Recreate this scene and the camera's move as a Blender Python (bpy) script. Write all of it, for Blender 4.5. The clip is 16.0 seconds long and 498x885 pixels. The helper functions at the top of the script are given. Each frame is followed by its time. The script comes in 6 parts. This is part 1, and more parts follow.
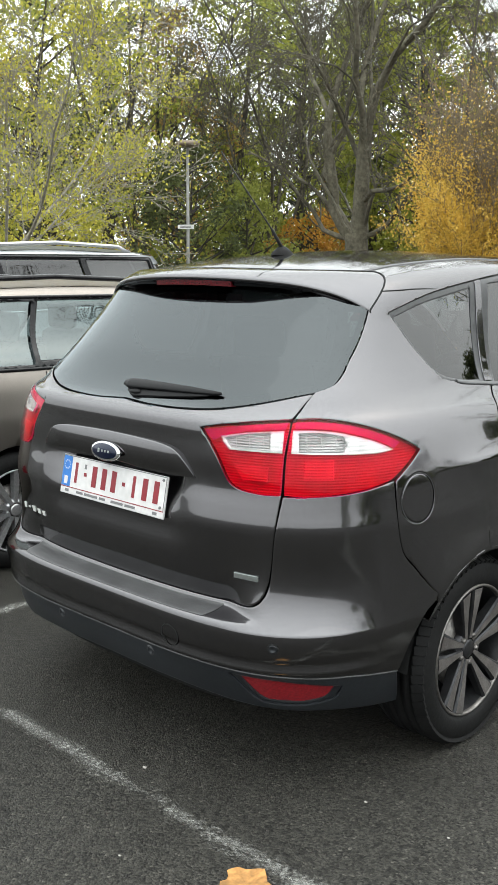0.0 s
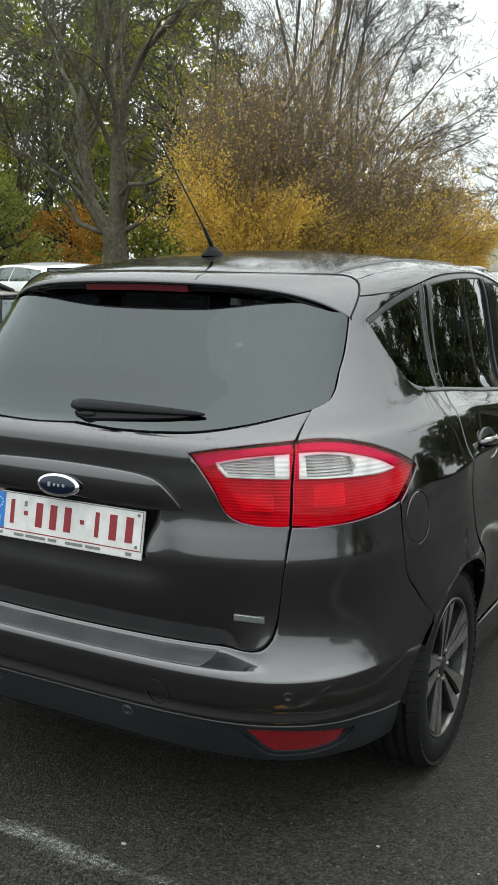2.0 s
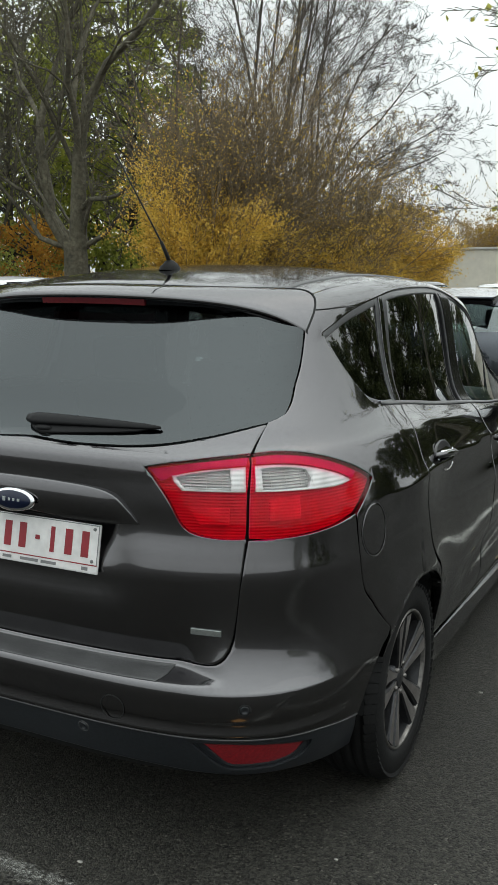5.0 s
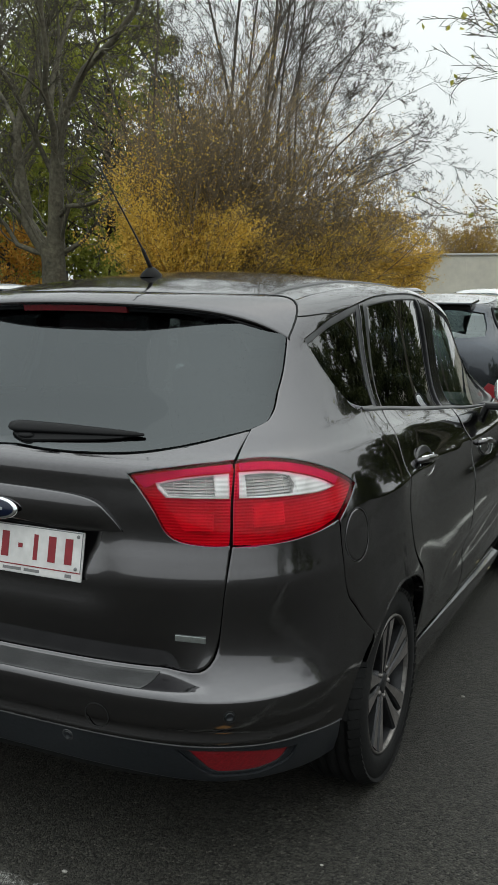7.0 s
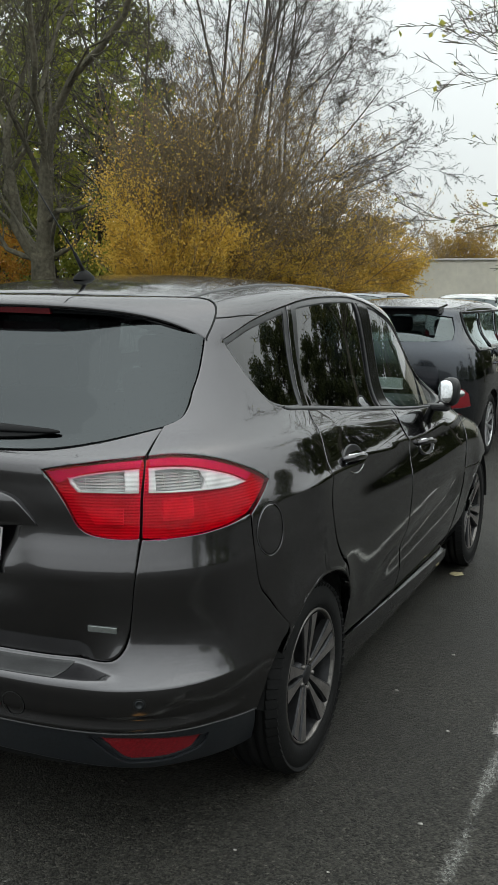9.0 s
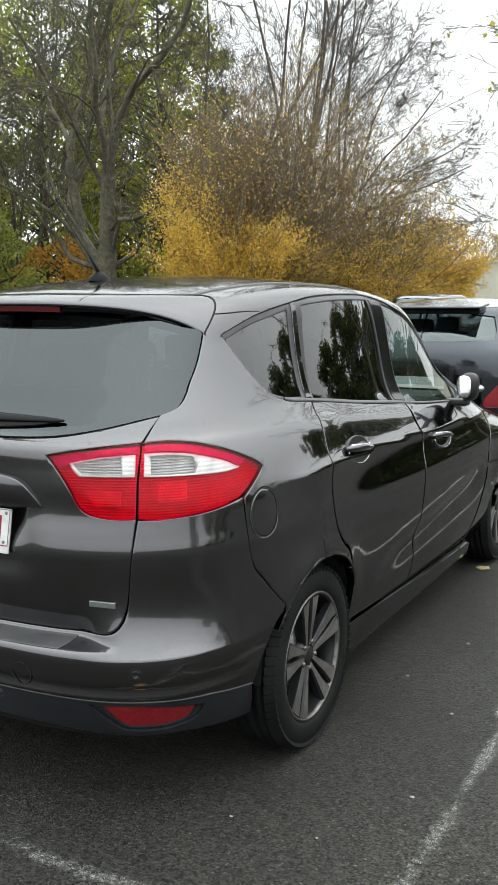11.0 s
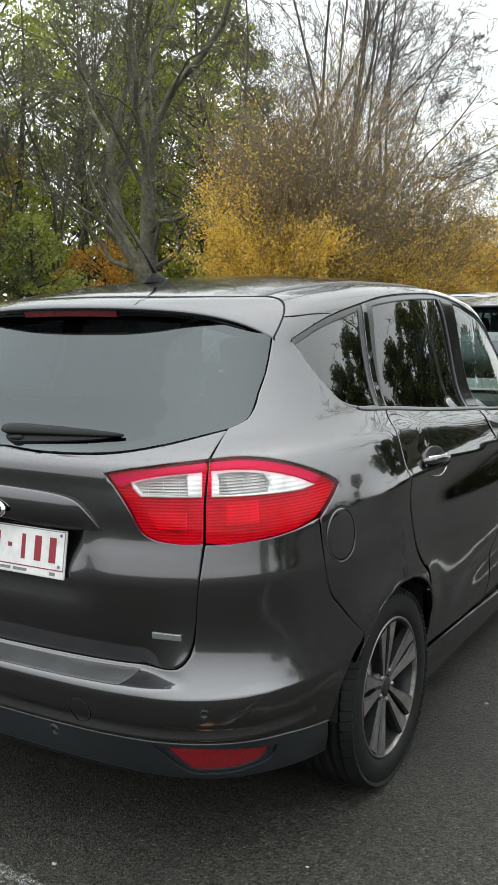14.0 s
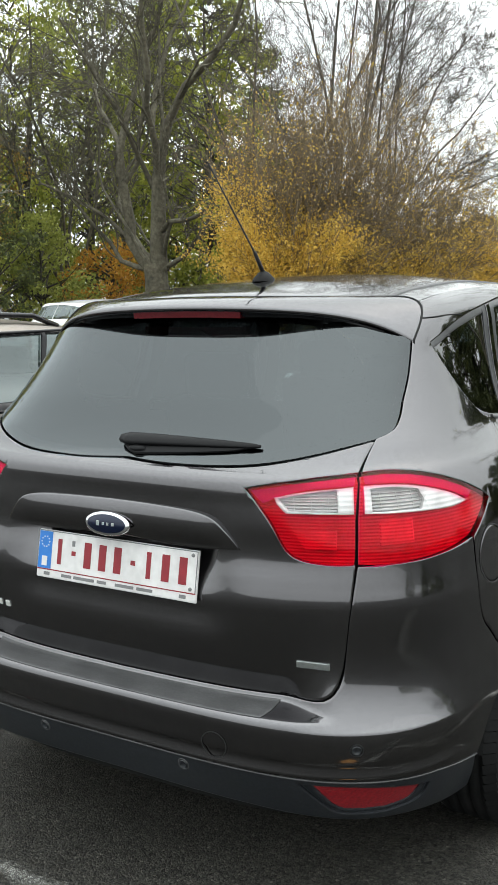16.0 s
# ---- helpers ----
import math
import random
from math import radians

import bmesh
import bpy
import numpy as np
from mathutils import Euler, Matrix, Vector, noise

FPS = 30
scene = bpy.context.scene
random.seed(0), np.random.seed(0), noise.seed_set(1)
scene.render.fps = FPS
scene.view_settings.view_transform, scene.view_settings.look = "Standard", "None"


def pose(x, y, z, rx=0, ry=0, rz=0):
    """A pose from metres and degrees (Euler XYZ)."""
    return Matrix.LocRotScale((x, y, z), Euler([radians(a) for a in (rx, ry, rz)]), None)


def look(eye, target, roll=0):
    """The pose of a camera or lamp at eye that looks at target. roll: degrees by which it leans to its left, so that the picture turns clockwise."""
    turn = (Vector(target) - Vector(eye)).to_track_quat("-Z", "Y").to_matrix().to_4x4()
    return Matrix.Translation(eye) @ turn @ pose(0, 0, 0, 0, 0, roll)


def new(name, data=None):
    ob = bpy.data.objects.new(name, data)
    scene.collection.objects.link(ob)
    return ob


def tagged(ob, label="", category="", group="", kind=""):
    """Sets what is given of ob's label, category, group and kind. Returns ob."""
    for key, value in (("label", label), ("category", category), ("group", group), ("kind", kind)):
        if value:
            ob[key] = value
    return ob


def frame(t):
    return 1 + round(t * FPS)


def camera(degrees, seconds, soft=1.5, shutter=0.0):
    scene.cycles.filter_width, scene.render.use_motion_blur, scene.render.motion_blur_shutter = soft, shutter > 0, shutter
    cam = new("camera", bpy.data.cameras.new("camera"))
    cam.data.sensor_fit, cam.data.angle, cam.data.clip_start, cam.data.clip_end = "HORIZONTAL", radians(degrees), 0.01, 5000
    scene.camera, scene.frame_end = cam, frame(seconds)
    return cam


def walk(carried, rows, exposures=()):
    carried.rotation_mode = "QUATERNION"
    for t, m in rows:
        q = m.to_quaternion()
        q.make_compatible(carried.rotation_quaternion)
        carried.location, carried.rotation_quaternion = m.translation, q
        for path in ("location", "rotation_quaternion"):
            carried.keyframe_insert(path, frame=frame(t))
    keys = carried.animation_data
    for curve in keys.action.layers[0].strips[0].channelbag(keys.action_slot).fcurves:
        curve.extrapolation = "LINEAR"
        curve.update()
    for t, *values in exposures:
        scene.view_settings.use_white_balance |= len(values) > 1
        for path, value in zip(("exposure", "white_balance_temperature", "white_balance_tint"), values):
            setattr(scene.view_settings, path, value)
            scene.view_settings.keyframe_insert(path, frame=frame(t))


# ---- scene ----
from mathutils.geometry import delaunay_2d_cdt

cam = camera(29.2, 16.0)
PATH = [
    (0, (2.438, -2.716, 1.586), (1.076, -1.296, 1.224), 0.3),
    (0.5, (2.107, -2.707, 1.599), (0.922, -1.14, 1.227), 0.9),
    (1, (1.831, -2.796, 1.599), (0.871, -1.083, 1.218), 0.4),
    (1.5, (1.72, -2.858, 1.608), (0.781, -1.132, 1.233), 0.3),
    (2, (1.703, -2.869, 1.61), (0.765, -1.142, 1.238), 0.3),
    (2.5, (1.717, -2.883, 1.616), (0.781, -1.154, 1.248), 0.3),
    (3, (1.71, -2.877, 1.613), (0.785, -1.14, 1.256), 0.4),
    (3.5, (1.708, -2.865, 1.61), (0.787, -1.125, 1.258), 0.4),
    (4, (1.72, -2.862, 1.605), (0.815, -1.112, 1.256), 0.4),
    (6.5, (1.717, -2.874, 1.61), (0.878, -1.089, 1.279), 0.5),
    (7, (1.712, -2.875, 1.608), (0.879, -1.086, 1.28), 0.4),
    (7.5, (1.714, -2.872, 1.607), (0.885, -1.082, 1.283), 0.5),
    (8, (1.727, -2.866, 1.606), (0.901, -1.074, 1.284), 0.5),
    (8.5, (1.768, -2.86, 1.608), (0.944, -1.066, 1.288), 0.6),
    (8.7, (1.842, -2.852, 1.607), (1.02, -1.057, 1.289), 0.5),
    (10.8, (2.283, -2.972, 1.563), (1.354, -1.229, 1.252), -0.1),
    (11, (2.226, -2.909, 1.574), (1.276, -1.176, 1.268), -0.4),
    (11.5, (2.138, -2.783, 1.582), (1.151, -1.069, 1.284), -0.8),
    (12, (2.097, -2.738, 1.577), (1.083, -1.041, 1.271), -0.9),
    (12.5, (2.099, -2.706, 1.575), (1.082, -1.011, 1.27), -0.9),
    (13, (2.091, -2.717, 1.577), (1.073, -1.022, 1.272), -1.0),
    (13.5, (2.067, -2.721, 1.574), (1.047, -1.028, 1.27), -1.0),
    (14, (2.017, -2.735, 1.577), (0.995, -1.042, 1.273), -1.1),
    (14.5, (1.999, -2.735, 1.58), (0.978, -1.042, 1.277), -1.1),
    (15, (2.024, -2.736, 1.569), (1.002, -1.043, 1.268), -1.2),
    (15.5, (1.872, -2.735, 1.571), (0.849, -1.044, 1.268), -1.1),
    (16, (1.592, -2.754, 1.582), (0.571, -1.061, 1.279), -1.1),
]
walk(cam, [(t, look(eye, target, roll)) for t, eye, target, roll in PATH],
     [(0, 0.42, 6500, 7), (0.5, 0.37, 6500, 7), (1.0, 0.37, 6500, 6), (1.5, 0.05, 6480, 5), (2.0, -0.10, 6450, 4), (3.0, -0.37, 6450, 4), (4.0, -0.38, 6450, 4), (6.5, -0.56, 6450, 5), (8.5, -0.60, 6450, 5),
      (8.7, -0.60, 6450, 5), (10.8, 0.16, 6450, 6), (11.5, 0.13, 6450, 6), (12.5, 0.16, 6450, 6), (15.0, 0.16, 6450, 6), (16.0, 0.18, 6450, 6)])

# ---- light ----
world = bpy.data.worlds.new("overcast_sky")
scene.world = world
world.use_nodes = True
wn = world.node_tree.nodes
sky = wn.new("ShaderNodeTexSky")
sky.sky_type, sky.sun_disc = "NISHITA", False
sky.sun_elevation, sky.sun_rotation = radians(56), radians(20)
sky.air_density, sky.dust_density, sky.ozone_density = 1.0, 6.0, 1.0
# cloud cover: more than twice as bright overhead as at the horizon
way = wn.new("ShaderNodeTexCoord")
axes = wn.new("ShaderNodeSeparateXYZ")
cloud = wn.new("ShaderNodeMapRange")
for k, x in zip((1, 2, 3, 4), (0.0, 1.0, 10.6, 29.0)):
    cloud.inputs[k].default_value = x
tone = wn.new("ShaderNodeMix")
tone.data_type, tone.blend_type = "RGBA", "MULTIPLY"
tone.inputs[0].default_value = 1
tone.inputs[6].default_value = (0.962, 0.996, 1.01, 1)
veil = wn.new("ShaderNodeMix")
veil.data_type = "RGBA"
veil.inputs[0].default_value = 0.9
wl = world.node_tree.links
wl.new(way.outputs["Generated"], axes.inputs[0])
wl.new(axes.outputs[2], cloud.inputs[0])
wl.new(cloud.outputs[0], tone.inputs[7])
wl.new(sky.outputs[0], veil.inputs[6])
wl.new(tone.outputs[2], veil.inputs[7])
wl.new(veil.outputs[2], wn["Background"].inputs[0])
wn["Background"].inputs[1].default_value = 0.11
sun = new("sun", bpy.data.lights.new("sun", "SUN"))
sun.data.energy, sun.data.angle, sun.data.color = 0.5, radians(110), (1.0, 0.985, 0.96)
sun.matrix_world = look((0, 0, 30), (-5, -14, 8))
scene.view_settings.exposure = 0.0


# ---- materials ----
def mat(name, color, rough=0.5, metal=0.0, coat=0.0, grain=0.0, size=40.0, bump=0.0, spec=0.5, blotch=0.0, blotch_size=3.0, dark=0.5):
    """A surface with fine grain, larger blotches and relief, all at sizes in metres (1 / size)."""
    m = bpy.data.materials.new(name)
    m.use_nodes = True
    nt = m.node_tree
    p = nt.nodes["Principled BSDF"]
    p.inputs["Base Color"].default_value = (*color, 1)
    p.inputs["Roughness"].default_value, p.inputs["Metallic"].default_value = rough, metal
    p.inputs["Coat Weight"].default_value, p.inputs["Coat Roughness"].default_value = coat, 0.04
    p.inputs["Specular IOR Level"].default_value = spec
    co = nt.nodes.new("ShaderNodeTexCoord")
    last = None
    for amount, scale, detail in ((grain, size, 4), (blotch, blotch_size, 5)):
        if not amount:
            continue
        n = nt.nodes.new("ShaderNodeTexNoise")
        n.inputs["Scale"].default_value, n.inputs["Detail"].default_value = scale, detail
        nt.links.new(co.outputs["Object"], n.inputs["Vector"])
        r = nt.nodes.new("ShaderNodeMapRange")
        r.inputs[1].default_value, r.inputs[2].default_value = 0.3, 0.7
        r.inputs[3].default_value, r.inputs[4].default_value = 1 - amount, 1 + amount
        nt.links.new(n.outputs[0], r.inputs[0])
        x = nt.nodes.new("ShaderNodeMix")
        x.data_type, x.blend_type = "RGBA", "MULTIPLY"
        x.inputs[0].default_value = 1
        if last:
            nt.links.new(last, x.inputs[6])
        else:
            x.inputs[6].default_value = (*color, 1)
        nt.links.new(r.outputs[0], x.inputs[7])
        last = x.outputs[2]
    if last:
        nt.links.new(last, p.inputs["Base Color"])
    if bump:
        n = nt.nodes.new("ShaderNodeTexNoise")
        n.inputs["Scale"].default_value, n.inputs["Detail"].default_value = size, 3
        nt.links.new(co.outputs["Object"], n.inputs["Vector"])
        b = nt.nodes.new("ShaderNodeBump")
        b.inputs["Distance"].default_value, b.inputs["Strength"].default_value = bump, 0.8
        nt.links.new(n.outputs[0], b.inputs["Height"])
        nt.links.new(b.outputs[0], p.inputs["Normal"])
    return m


def glass_mat(name, tint, rough=0.0, ior=1.5, sheen=(1, 1, 1)):
    """A thin pane: lets tinted light through and mirrors more at a glancing view, alike on both faces."""
    m = bpy.data.materials.new(name)
    m.use_nodes = True
    nt = m.node_tree
    nt.nodes.remove(nt.nodes["Principled BSDF"])
    t, g, w, mix = (nt.nodes.new("ShaderNode" + k) for k in ("BsdfTransparent", "BsdfGlossy", "LayerWeight", "MixShader"))
    t.inputs[0].default_value = (*tint, 1)
    g.inputs["Color"].default_value = (*sheen, 1)
    g.inputs["Roughness"].default_value = rough
    w.inputs[0].default_value = 0.5
    f0 = ((ior - 1) / (ior + 1)) ** 2
    power, scale = nt.nodes.new("ShaderNodeMath"), nt.nodes.new("ShaderNodeMath")
    power.operation, scale.operation = "POWER", "MULTIPLY_ADD"
    power.inputs[1].default_value = 5
    scale.inputs[1].default_value, scale.inputs[2].default_value = 1 - f0, f0
    nt.links.new(w.outputs["Facing"], power.inputs[0])
    nt.links.new(power.outputs[0], scale.inputs[0])
    nt.links.new(scale.outputs[0], mix.inputs[0])
    nt.links.new(t.outputs[0], mix.inputs[1])
    nt.links.new(g.outputs[0], mix.inputs[2])
    nt.links.new(mix.outputs[0], nt.nodes["Material Output"].inputs[0])
    return m


def paint_mat(name, color, dirt=0.25, rough=0.115, coat=1.0):
    """Metallic car paint: flakes under clear coat, with a film of road dust and rain streaks."""
    m = bpy.data.materials.new(name)
    m.use_nodes = True
    nt = m.node_tree
    p = nt.nodes["Principled BSDF"]
    p.inputs["Metallic"].default_value = 1.0
    p.inputs["Coat Weight"].default_value = coat
    p.inputs["Coat IOR"].default_value = 1.5
    p.inputs["Specular Tint"].default_value = (0.35, 0.35, 0.35, 1)
    co = nt.nodes.new("ShaderNodeTexCoord")
    fl = nt.nodes.new("ShaderNodeTexVoronoi")
    fl.inputs["Scale"].default_value = 900
    nt.links.new(co.outputs["Object"], fl.inputs["Vector"])
    mp = nt.nodes.new("ShaderNodeMapping")
    mp.inputs["Scale"].default_value = (6, 6, 3)
    nt.links.new(co.outputs["Object"], mp.inputs["Vector"])
    st = nt.nodes.new("ShaderNodeTexNoise")
    st.inputs["Scale"].default_value, st.inputs["Detail"].default_value = 2.0, 6
    nt.links.new(mp.outputs[0], st.inputs["Vector"])
    sr = nt.nodes.new("ShaderNodeMapRange")
    sr.inputs[1].default_value, sr.inputs[2].default_value, sr.inputs[4].default_value = 0.45, 0.75, dirt
    nt.links.new(st.outputs[0], sr.inputs[0])
    flake = nt.nodes.new("ShaderNodeMix")
    flake.data_type = "RGBA"
    flake.inputs[6].default_value = (*[c * 0.8 for c in color], 1)
    flake.inputs[7].default_value = (*[min(1, c * 1.35) for c in color], 1)
    nt.links.new(fl.outputs["Color"], flake.inputs[0])
    dust = nt.nodes.new("ShaderNodeMix")
    dust.data_type = "RGBA"
    dust.inputs[7].default_value = (0.10, 0.095, 0.085, 1)
    nt.links.new(sr.outputs[0], dust.inputs[0])
    nt.links.new(flake.outputs[2], dust.inputs[6])
    nt.links.new(dust.outputs[2], p.inputs["Base Color"])
    ro = nt.nodes.new("ShaderNodeMapRange")
    ro.inputs[2].default_value, ro.inputs[3].default_value, ro.inputs[4].default_value = max(dirt, 0.05), rough, rough + 0.09
    nt.links.new(sr.outputs[0], ro.inputs[0])
    nt.links.new(ro.outputs[0], p.inputs["Roughness"])
    cr = nt.nodes.new("ShaderNodeMapRange")
    cr.inputs[2].default_value, cr.inputs[3].default_value, cr.inputs[4].default_value = max(dirt, 0.05), 0.015, 0.04
    nt.links.new(sr.outputs[0], cr.inputs[0])
    # road film thrown up by the wheels dulls the lower body
    axes_, film, dull = nt.nodes.new("ShaderNodeSeparateXYZ"), nt.nodes.new("ShaderNodeMapRange"), nt.nodes.new("ShaderNodeMath")
    for k, x in zip((1, 2, 3, 4), (0.30, 0.55, 0.03, 0.0)):
        film.inputs[k].default_value = x
    dull.operation = "ADD"
    # dried rain dulls what faces up
    up, facing, spots = nt.nodes.new("ShaderNodeNewGeometry"), nt.nodes.new("ShaderNodeSeparateXYZ"), nt.nodes.new("ShaderNodeMapRange")
    rain = nt.nodes.new("ShaderNodeMath")
    for k, x in zip((1, 2, 3, 4), (0.90, 0.99, 0.0, 0.06)):
        spots.inputs[k].default_value = x
    rain.operation = "ADD"
    nt.links.new(up.outputs["Normal"], facing.inputs[0])
    nt.links.new(facing.outputs[2], spots.inputs[0])
    nt.links.new(co.outputs["Object"], axes_.inputs[0])
    nt.links.new(axes_.outputs[2], film.inputs[0])
    nt.links.new(film.outputs[0], dull.inputs[0])
    nt.links.new(cr.outputs[0], dull.inputs[1])
    nt.links.new(dull.outputs[0], rain.inputs[0])
    nt.links.new(spots.outputs[0], rain.inputs[1])
    nt.links.new(rain.outputs[0], p.inputs["Coat Roughness"])
    return m


PAINT = paint_mat("dark_grey_metallic_paint", (0.101, 0.098, 0.1025), 0.05)
BLACK = mat("black_plastic", (0.012, 0.012, 0.013), 0.42, grain=0.3, size=300, bump=0.0004)
WIPER_BLACK = mat("smooth_black_plastic", (0.006, 0.006, 0.0065), 0.42, grain=0.2, size=200, spec=0.12)
DITCH = mat("grey_roof_moulding", (0.03, 0.03, 0.031), 0.45, grain=0.2, size=90)
TRIM = mat("black_window_trim", (0.008, 0.008, 0.009), 0.14, grain=0.2, size=60, spec=0.25)
FRAME = mat("satin_grey_window_trim", (0.045, 0.046, 0.048), 0.34, grain=0.2, size=60)
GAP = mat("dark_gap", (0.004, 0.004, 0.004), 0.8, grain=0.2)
VALANCE = mat("grey_lower_bumper_plastic", (0.013, 0.015, 0.018), 0.38, grain=0.3, size=120, bump=0.0004, blotch=0.15, blotch_size=3)
SCUFF = mat("ribbed_scuff_plate", (0.055, 0.055, 0.056), 0.40, grain=0.25, size=200, bump=0.0005, blotch=0.3, blotch_size=9)
CHROME = mat("chrome", (0.75, 0.76, 0.77), 0.12, 1.0, grain=0.1, size=80)
SATIN = mat("satin_silver", (0.42, 0.45, 0.44), 0.32, 0.9, grain=0.15, size=200)
BADGE = mat("bright_silver_badge", (0.72, 0.72, 0.70), 0.35, 0.35, grain=0.1, size=120)
RUBBER = mat("tyre_rubber", (0.0065, 0.0065, 0.0065), 0.7, spec=0.2, grain=0.35, size=90, bump=0.0008, blotch=0.4, blotch_size=8)
ALLOY_DARK = mat("dark_grey_alloy", (0.03, 0.03, 0.032), 0.38, 0.6, grain=0.2, size=90, blotch=0.4, blotch_size=12)
ALLOY_CUT = mat("machined_alloy", (0.27, 0.25, 0.24), 0.36, 0.85, grain=0.2, size=140, blotch=0.3, blotch_size=14)
ALLOY = mat("silver_alloy", (0.5, 0.5, 0.51), 0.3, 0.8, grain=0.15, size=90)
DISC = mat("brake_disc_steel", (0.18, 0.17, 0.16), 0.45, 0.9, grain=0.3, size=60)
CABIN = mat("dark_cabin_cloth", (0.03, 0.032, 0.034), 0.85, grain=0.3, size=200, bump=0.001)
SEAT = mat("grey_seat_cloth", (0.10, 0.105, 0.11), 0.9, grain=0.3, size=250, bump=0.001)
PRIVACY = glass_mat("privacy_glass", (0.06, 0.065, 0.068), 0.0, 1.8)
REARGLASS = glass_mat("tinted_rear_glass", (0.07, 0.078, 0.08), 0.015, 1.74, (0.90, 0.97, 1.0))
CLEAR = glass_mat("green_tinted_glass", (0.62, 0.72, 0.69))
LENS_RED = glass_mat("red_lens", (1.0, 0.03, 0.20), 0.02, 1.30)
LENS_CLEAR = glass_mat("clear_lens", (0.93, 0.93, 0.93), 0.02, 1.36)
WHITE = mat("white_plate", (0.62, 0.61, 0.60), 0.35, grain=0.05, size=60, blotch=0.1, blotch_size=20)
MAROON = mat("maroon_plate_ink", (0.22, 0.012, 0.02), 0.4, grain=0.1)
PLATE_BLUE = mat("blue_plate_band", (0.02, 0.16, 0.50), 0.35, grain=0.1)
GREY_INK = mat("grey_ink", (0.16, 0.16, 0.16), 0.5, grain=0.1)
NAVY = mat("navy_enamel", (0.004, 0.008, 0.026), 0.3, coat=0.15, spec=0.3, grain=0.1)


def lamp_bowl(name, color, metal, ribs, depth, rough=0.4):
    """The inside of a lamp: coloured reflector with horizontal ribs."""
    m = mat(name, color, rough, metal, 0.0, grain=0.2, size=24)
    nt = m.node_tree
    co = nt.nodes.new("ShaderNodeTexCoord")
    wv = nt.nodes.new("ShaderNodeTexWave")
    wv.bands_direction = "Z"
    wv.inputs["Scale"].default_value, wv.inputs["Distortion"].default_value = ribs, 0.0
    nt.links.new(co.outputs["Object"], wv.inputs["Vector"])
    b = nt.nodes.new("ShaderNodeBump")
    b.inputs["Distance"].default_value = depth
    nt.links.new(wv.outputs["Fac"], b.inputs["Height"])
    nt.links.new(b.outputs[0], nt.nodes["Principled BSDF"].inputs["Normal"])
    return m


RED_BOWL = lamp_bowl("red_reflector", (0.40, 0.018, 0.075), 0.0, 40, 0.0011)
# brighter red copy of the reflector: the lamp's inner glow put into colour
RED_GLOW = lamp_bowl("painted_red_glow", (0.54, 0.034, 0.11), 0.0, 40, 0.0011)
WHITE_BOWL = lamp_bowl("silver_reflector", (0.62, 0.62, 0.61), 0.15, 26, 0.0008)
GREY_BOWL = lamp_bowl("grey_reflector", (0.66, 0.66, 0.66), 0.4, 40, 0.005, 0.3)
# pinkish red: the sky mirrored along the lens top, put into colour
RED_SKY_BAND = mat("sky_sheen_red", (0.40, 0.06, 0.62), 0.35, coat=0.0, grain=0.1)
RED_DARK = mat("dark_red_lamp_lens", (0.085, 0.004, 0.008), 0.25, coat=0.6, grain=0.2, size=120)
RED_FLAT = mat("red_prism_reflector", (0.21, 0.006, 0.012), 0.3, coat=0.7, grain=0.3, size=160, bump=0.001)


# ---- mesh helpers ----
def link(name, bm, material, parent=None, label="", smooth=True):
    me = bpy.data.meshes.new(name)
    bm.to_mesh(me)
    bm.free()
    for m in material if isinstance(material, (list, tuple)) else [material]:
        me.materials.append(m)
    if smooth:
        for p in me.polygons:
            p.use_smooth = True
    ob = new(name, me)
    ob.parent = parent
    if label:
        tagged(ob, label)
    return ob


part = link


def data_part(name, verts, faces, material, parent=None, label="", normals=None, smooth=True):
    me = bpy.data.meshes.new(name)
    me.from_pydata([tuple(map(float, v)) for v in verts], [], faces)
    me.update()
    for m in material if isinstance(material, (list, tuple)) else [material]:
        me.materials.append(m)
    if smooth:
        me.polygons.foreach_set("use_smooth", [True] * len(me.polygons))
    if normals is not None:
        me.normals_split_custom_set_from_vertices([tuple(map(float, n)) for n in normals])
    ob = new(name, me)
    ob.parent = parent
    if label:
        tagged(ob, label)
    return ob


def thing(name, label, category, m=None, group="", kind=""):
    ob = new(name)
    if m is not None:
        ob.matrix_basis = m
    return tagged(ob, label, category, group, kind)


def box_bm(bm, size, at=(0, 0, 0), bevel=0.0, turn=None):
    r = bmesh.ops.create_cube(bm, size=1)
    vs = r["verts"]
    m = Matrix.Translation(at) @ (turn or Matrix()) @ Matrix.Diagonal((*size, 1))
    bmesh.ops.transform(bm, matrix=m, verts=vs)
    if bevel:
        es = list({e for v in vs for e in v.link_edges})
        bmesh.ops.bevel(bm, geom=es, offset=bevel, segments=2, affect="EDGES", profile=0.5)


def box(name, size, at, material, parent=None, bevel=0.0, turn=None, label=""):
    bm = bmesh.new()
    box_bm(bm, size, at, bevel, turn)
    return link(name, bm, material, parent, label, smooth=False)


def lathe(profile, count=48, axis="x"):
    """Rings of (along, radius) round the x axis; returns verts, faces."""
    a = np.linspace(0, 2 * math.pi, count, endpoint=False)
    v = [(p, r * math.cos(t), r * math.sin(t)) for p, r in profile for t in a]
    k = len(profile)
    f = [(i * count + j, i * count + (j + 1) % count, (i + 1) * count + (j + 1) % count, (i + 1) * count + j) for i in range(k - 1) for j in range(count)]
    return v, f


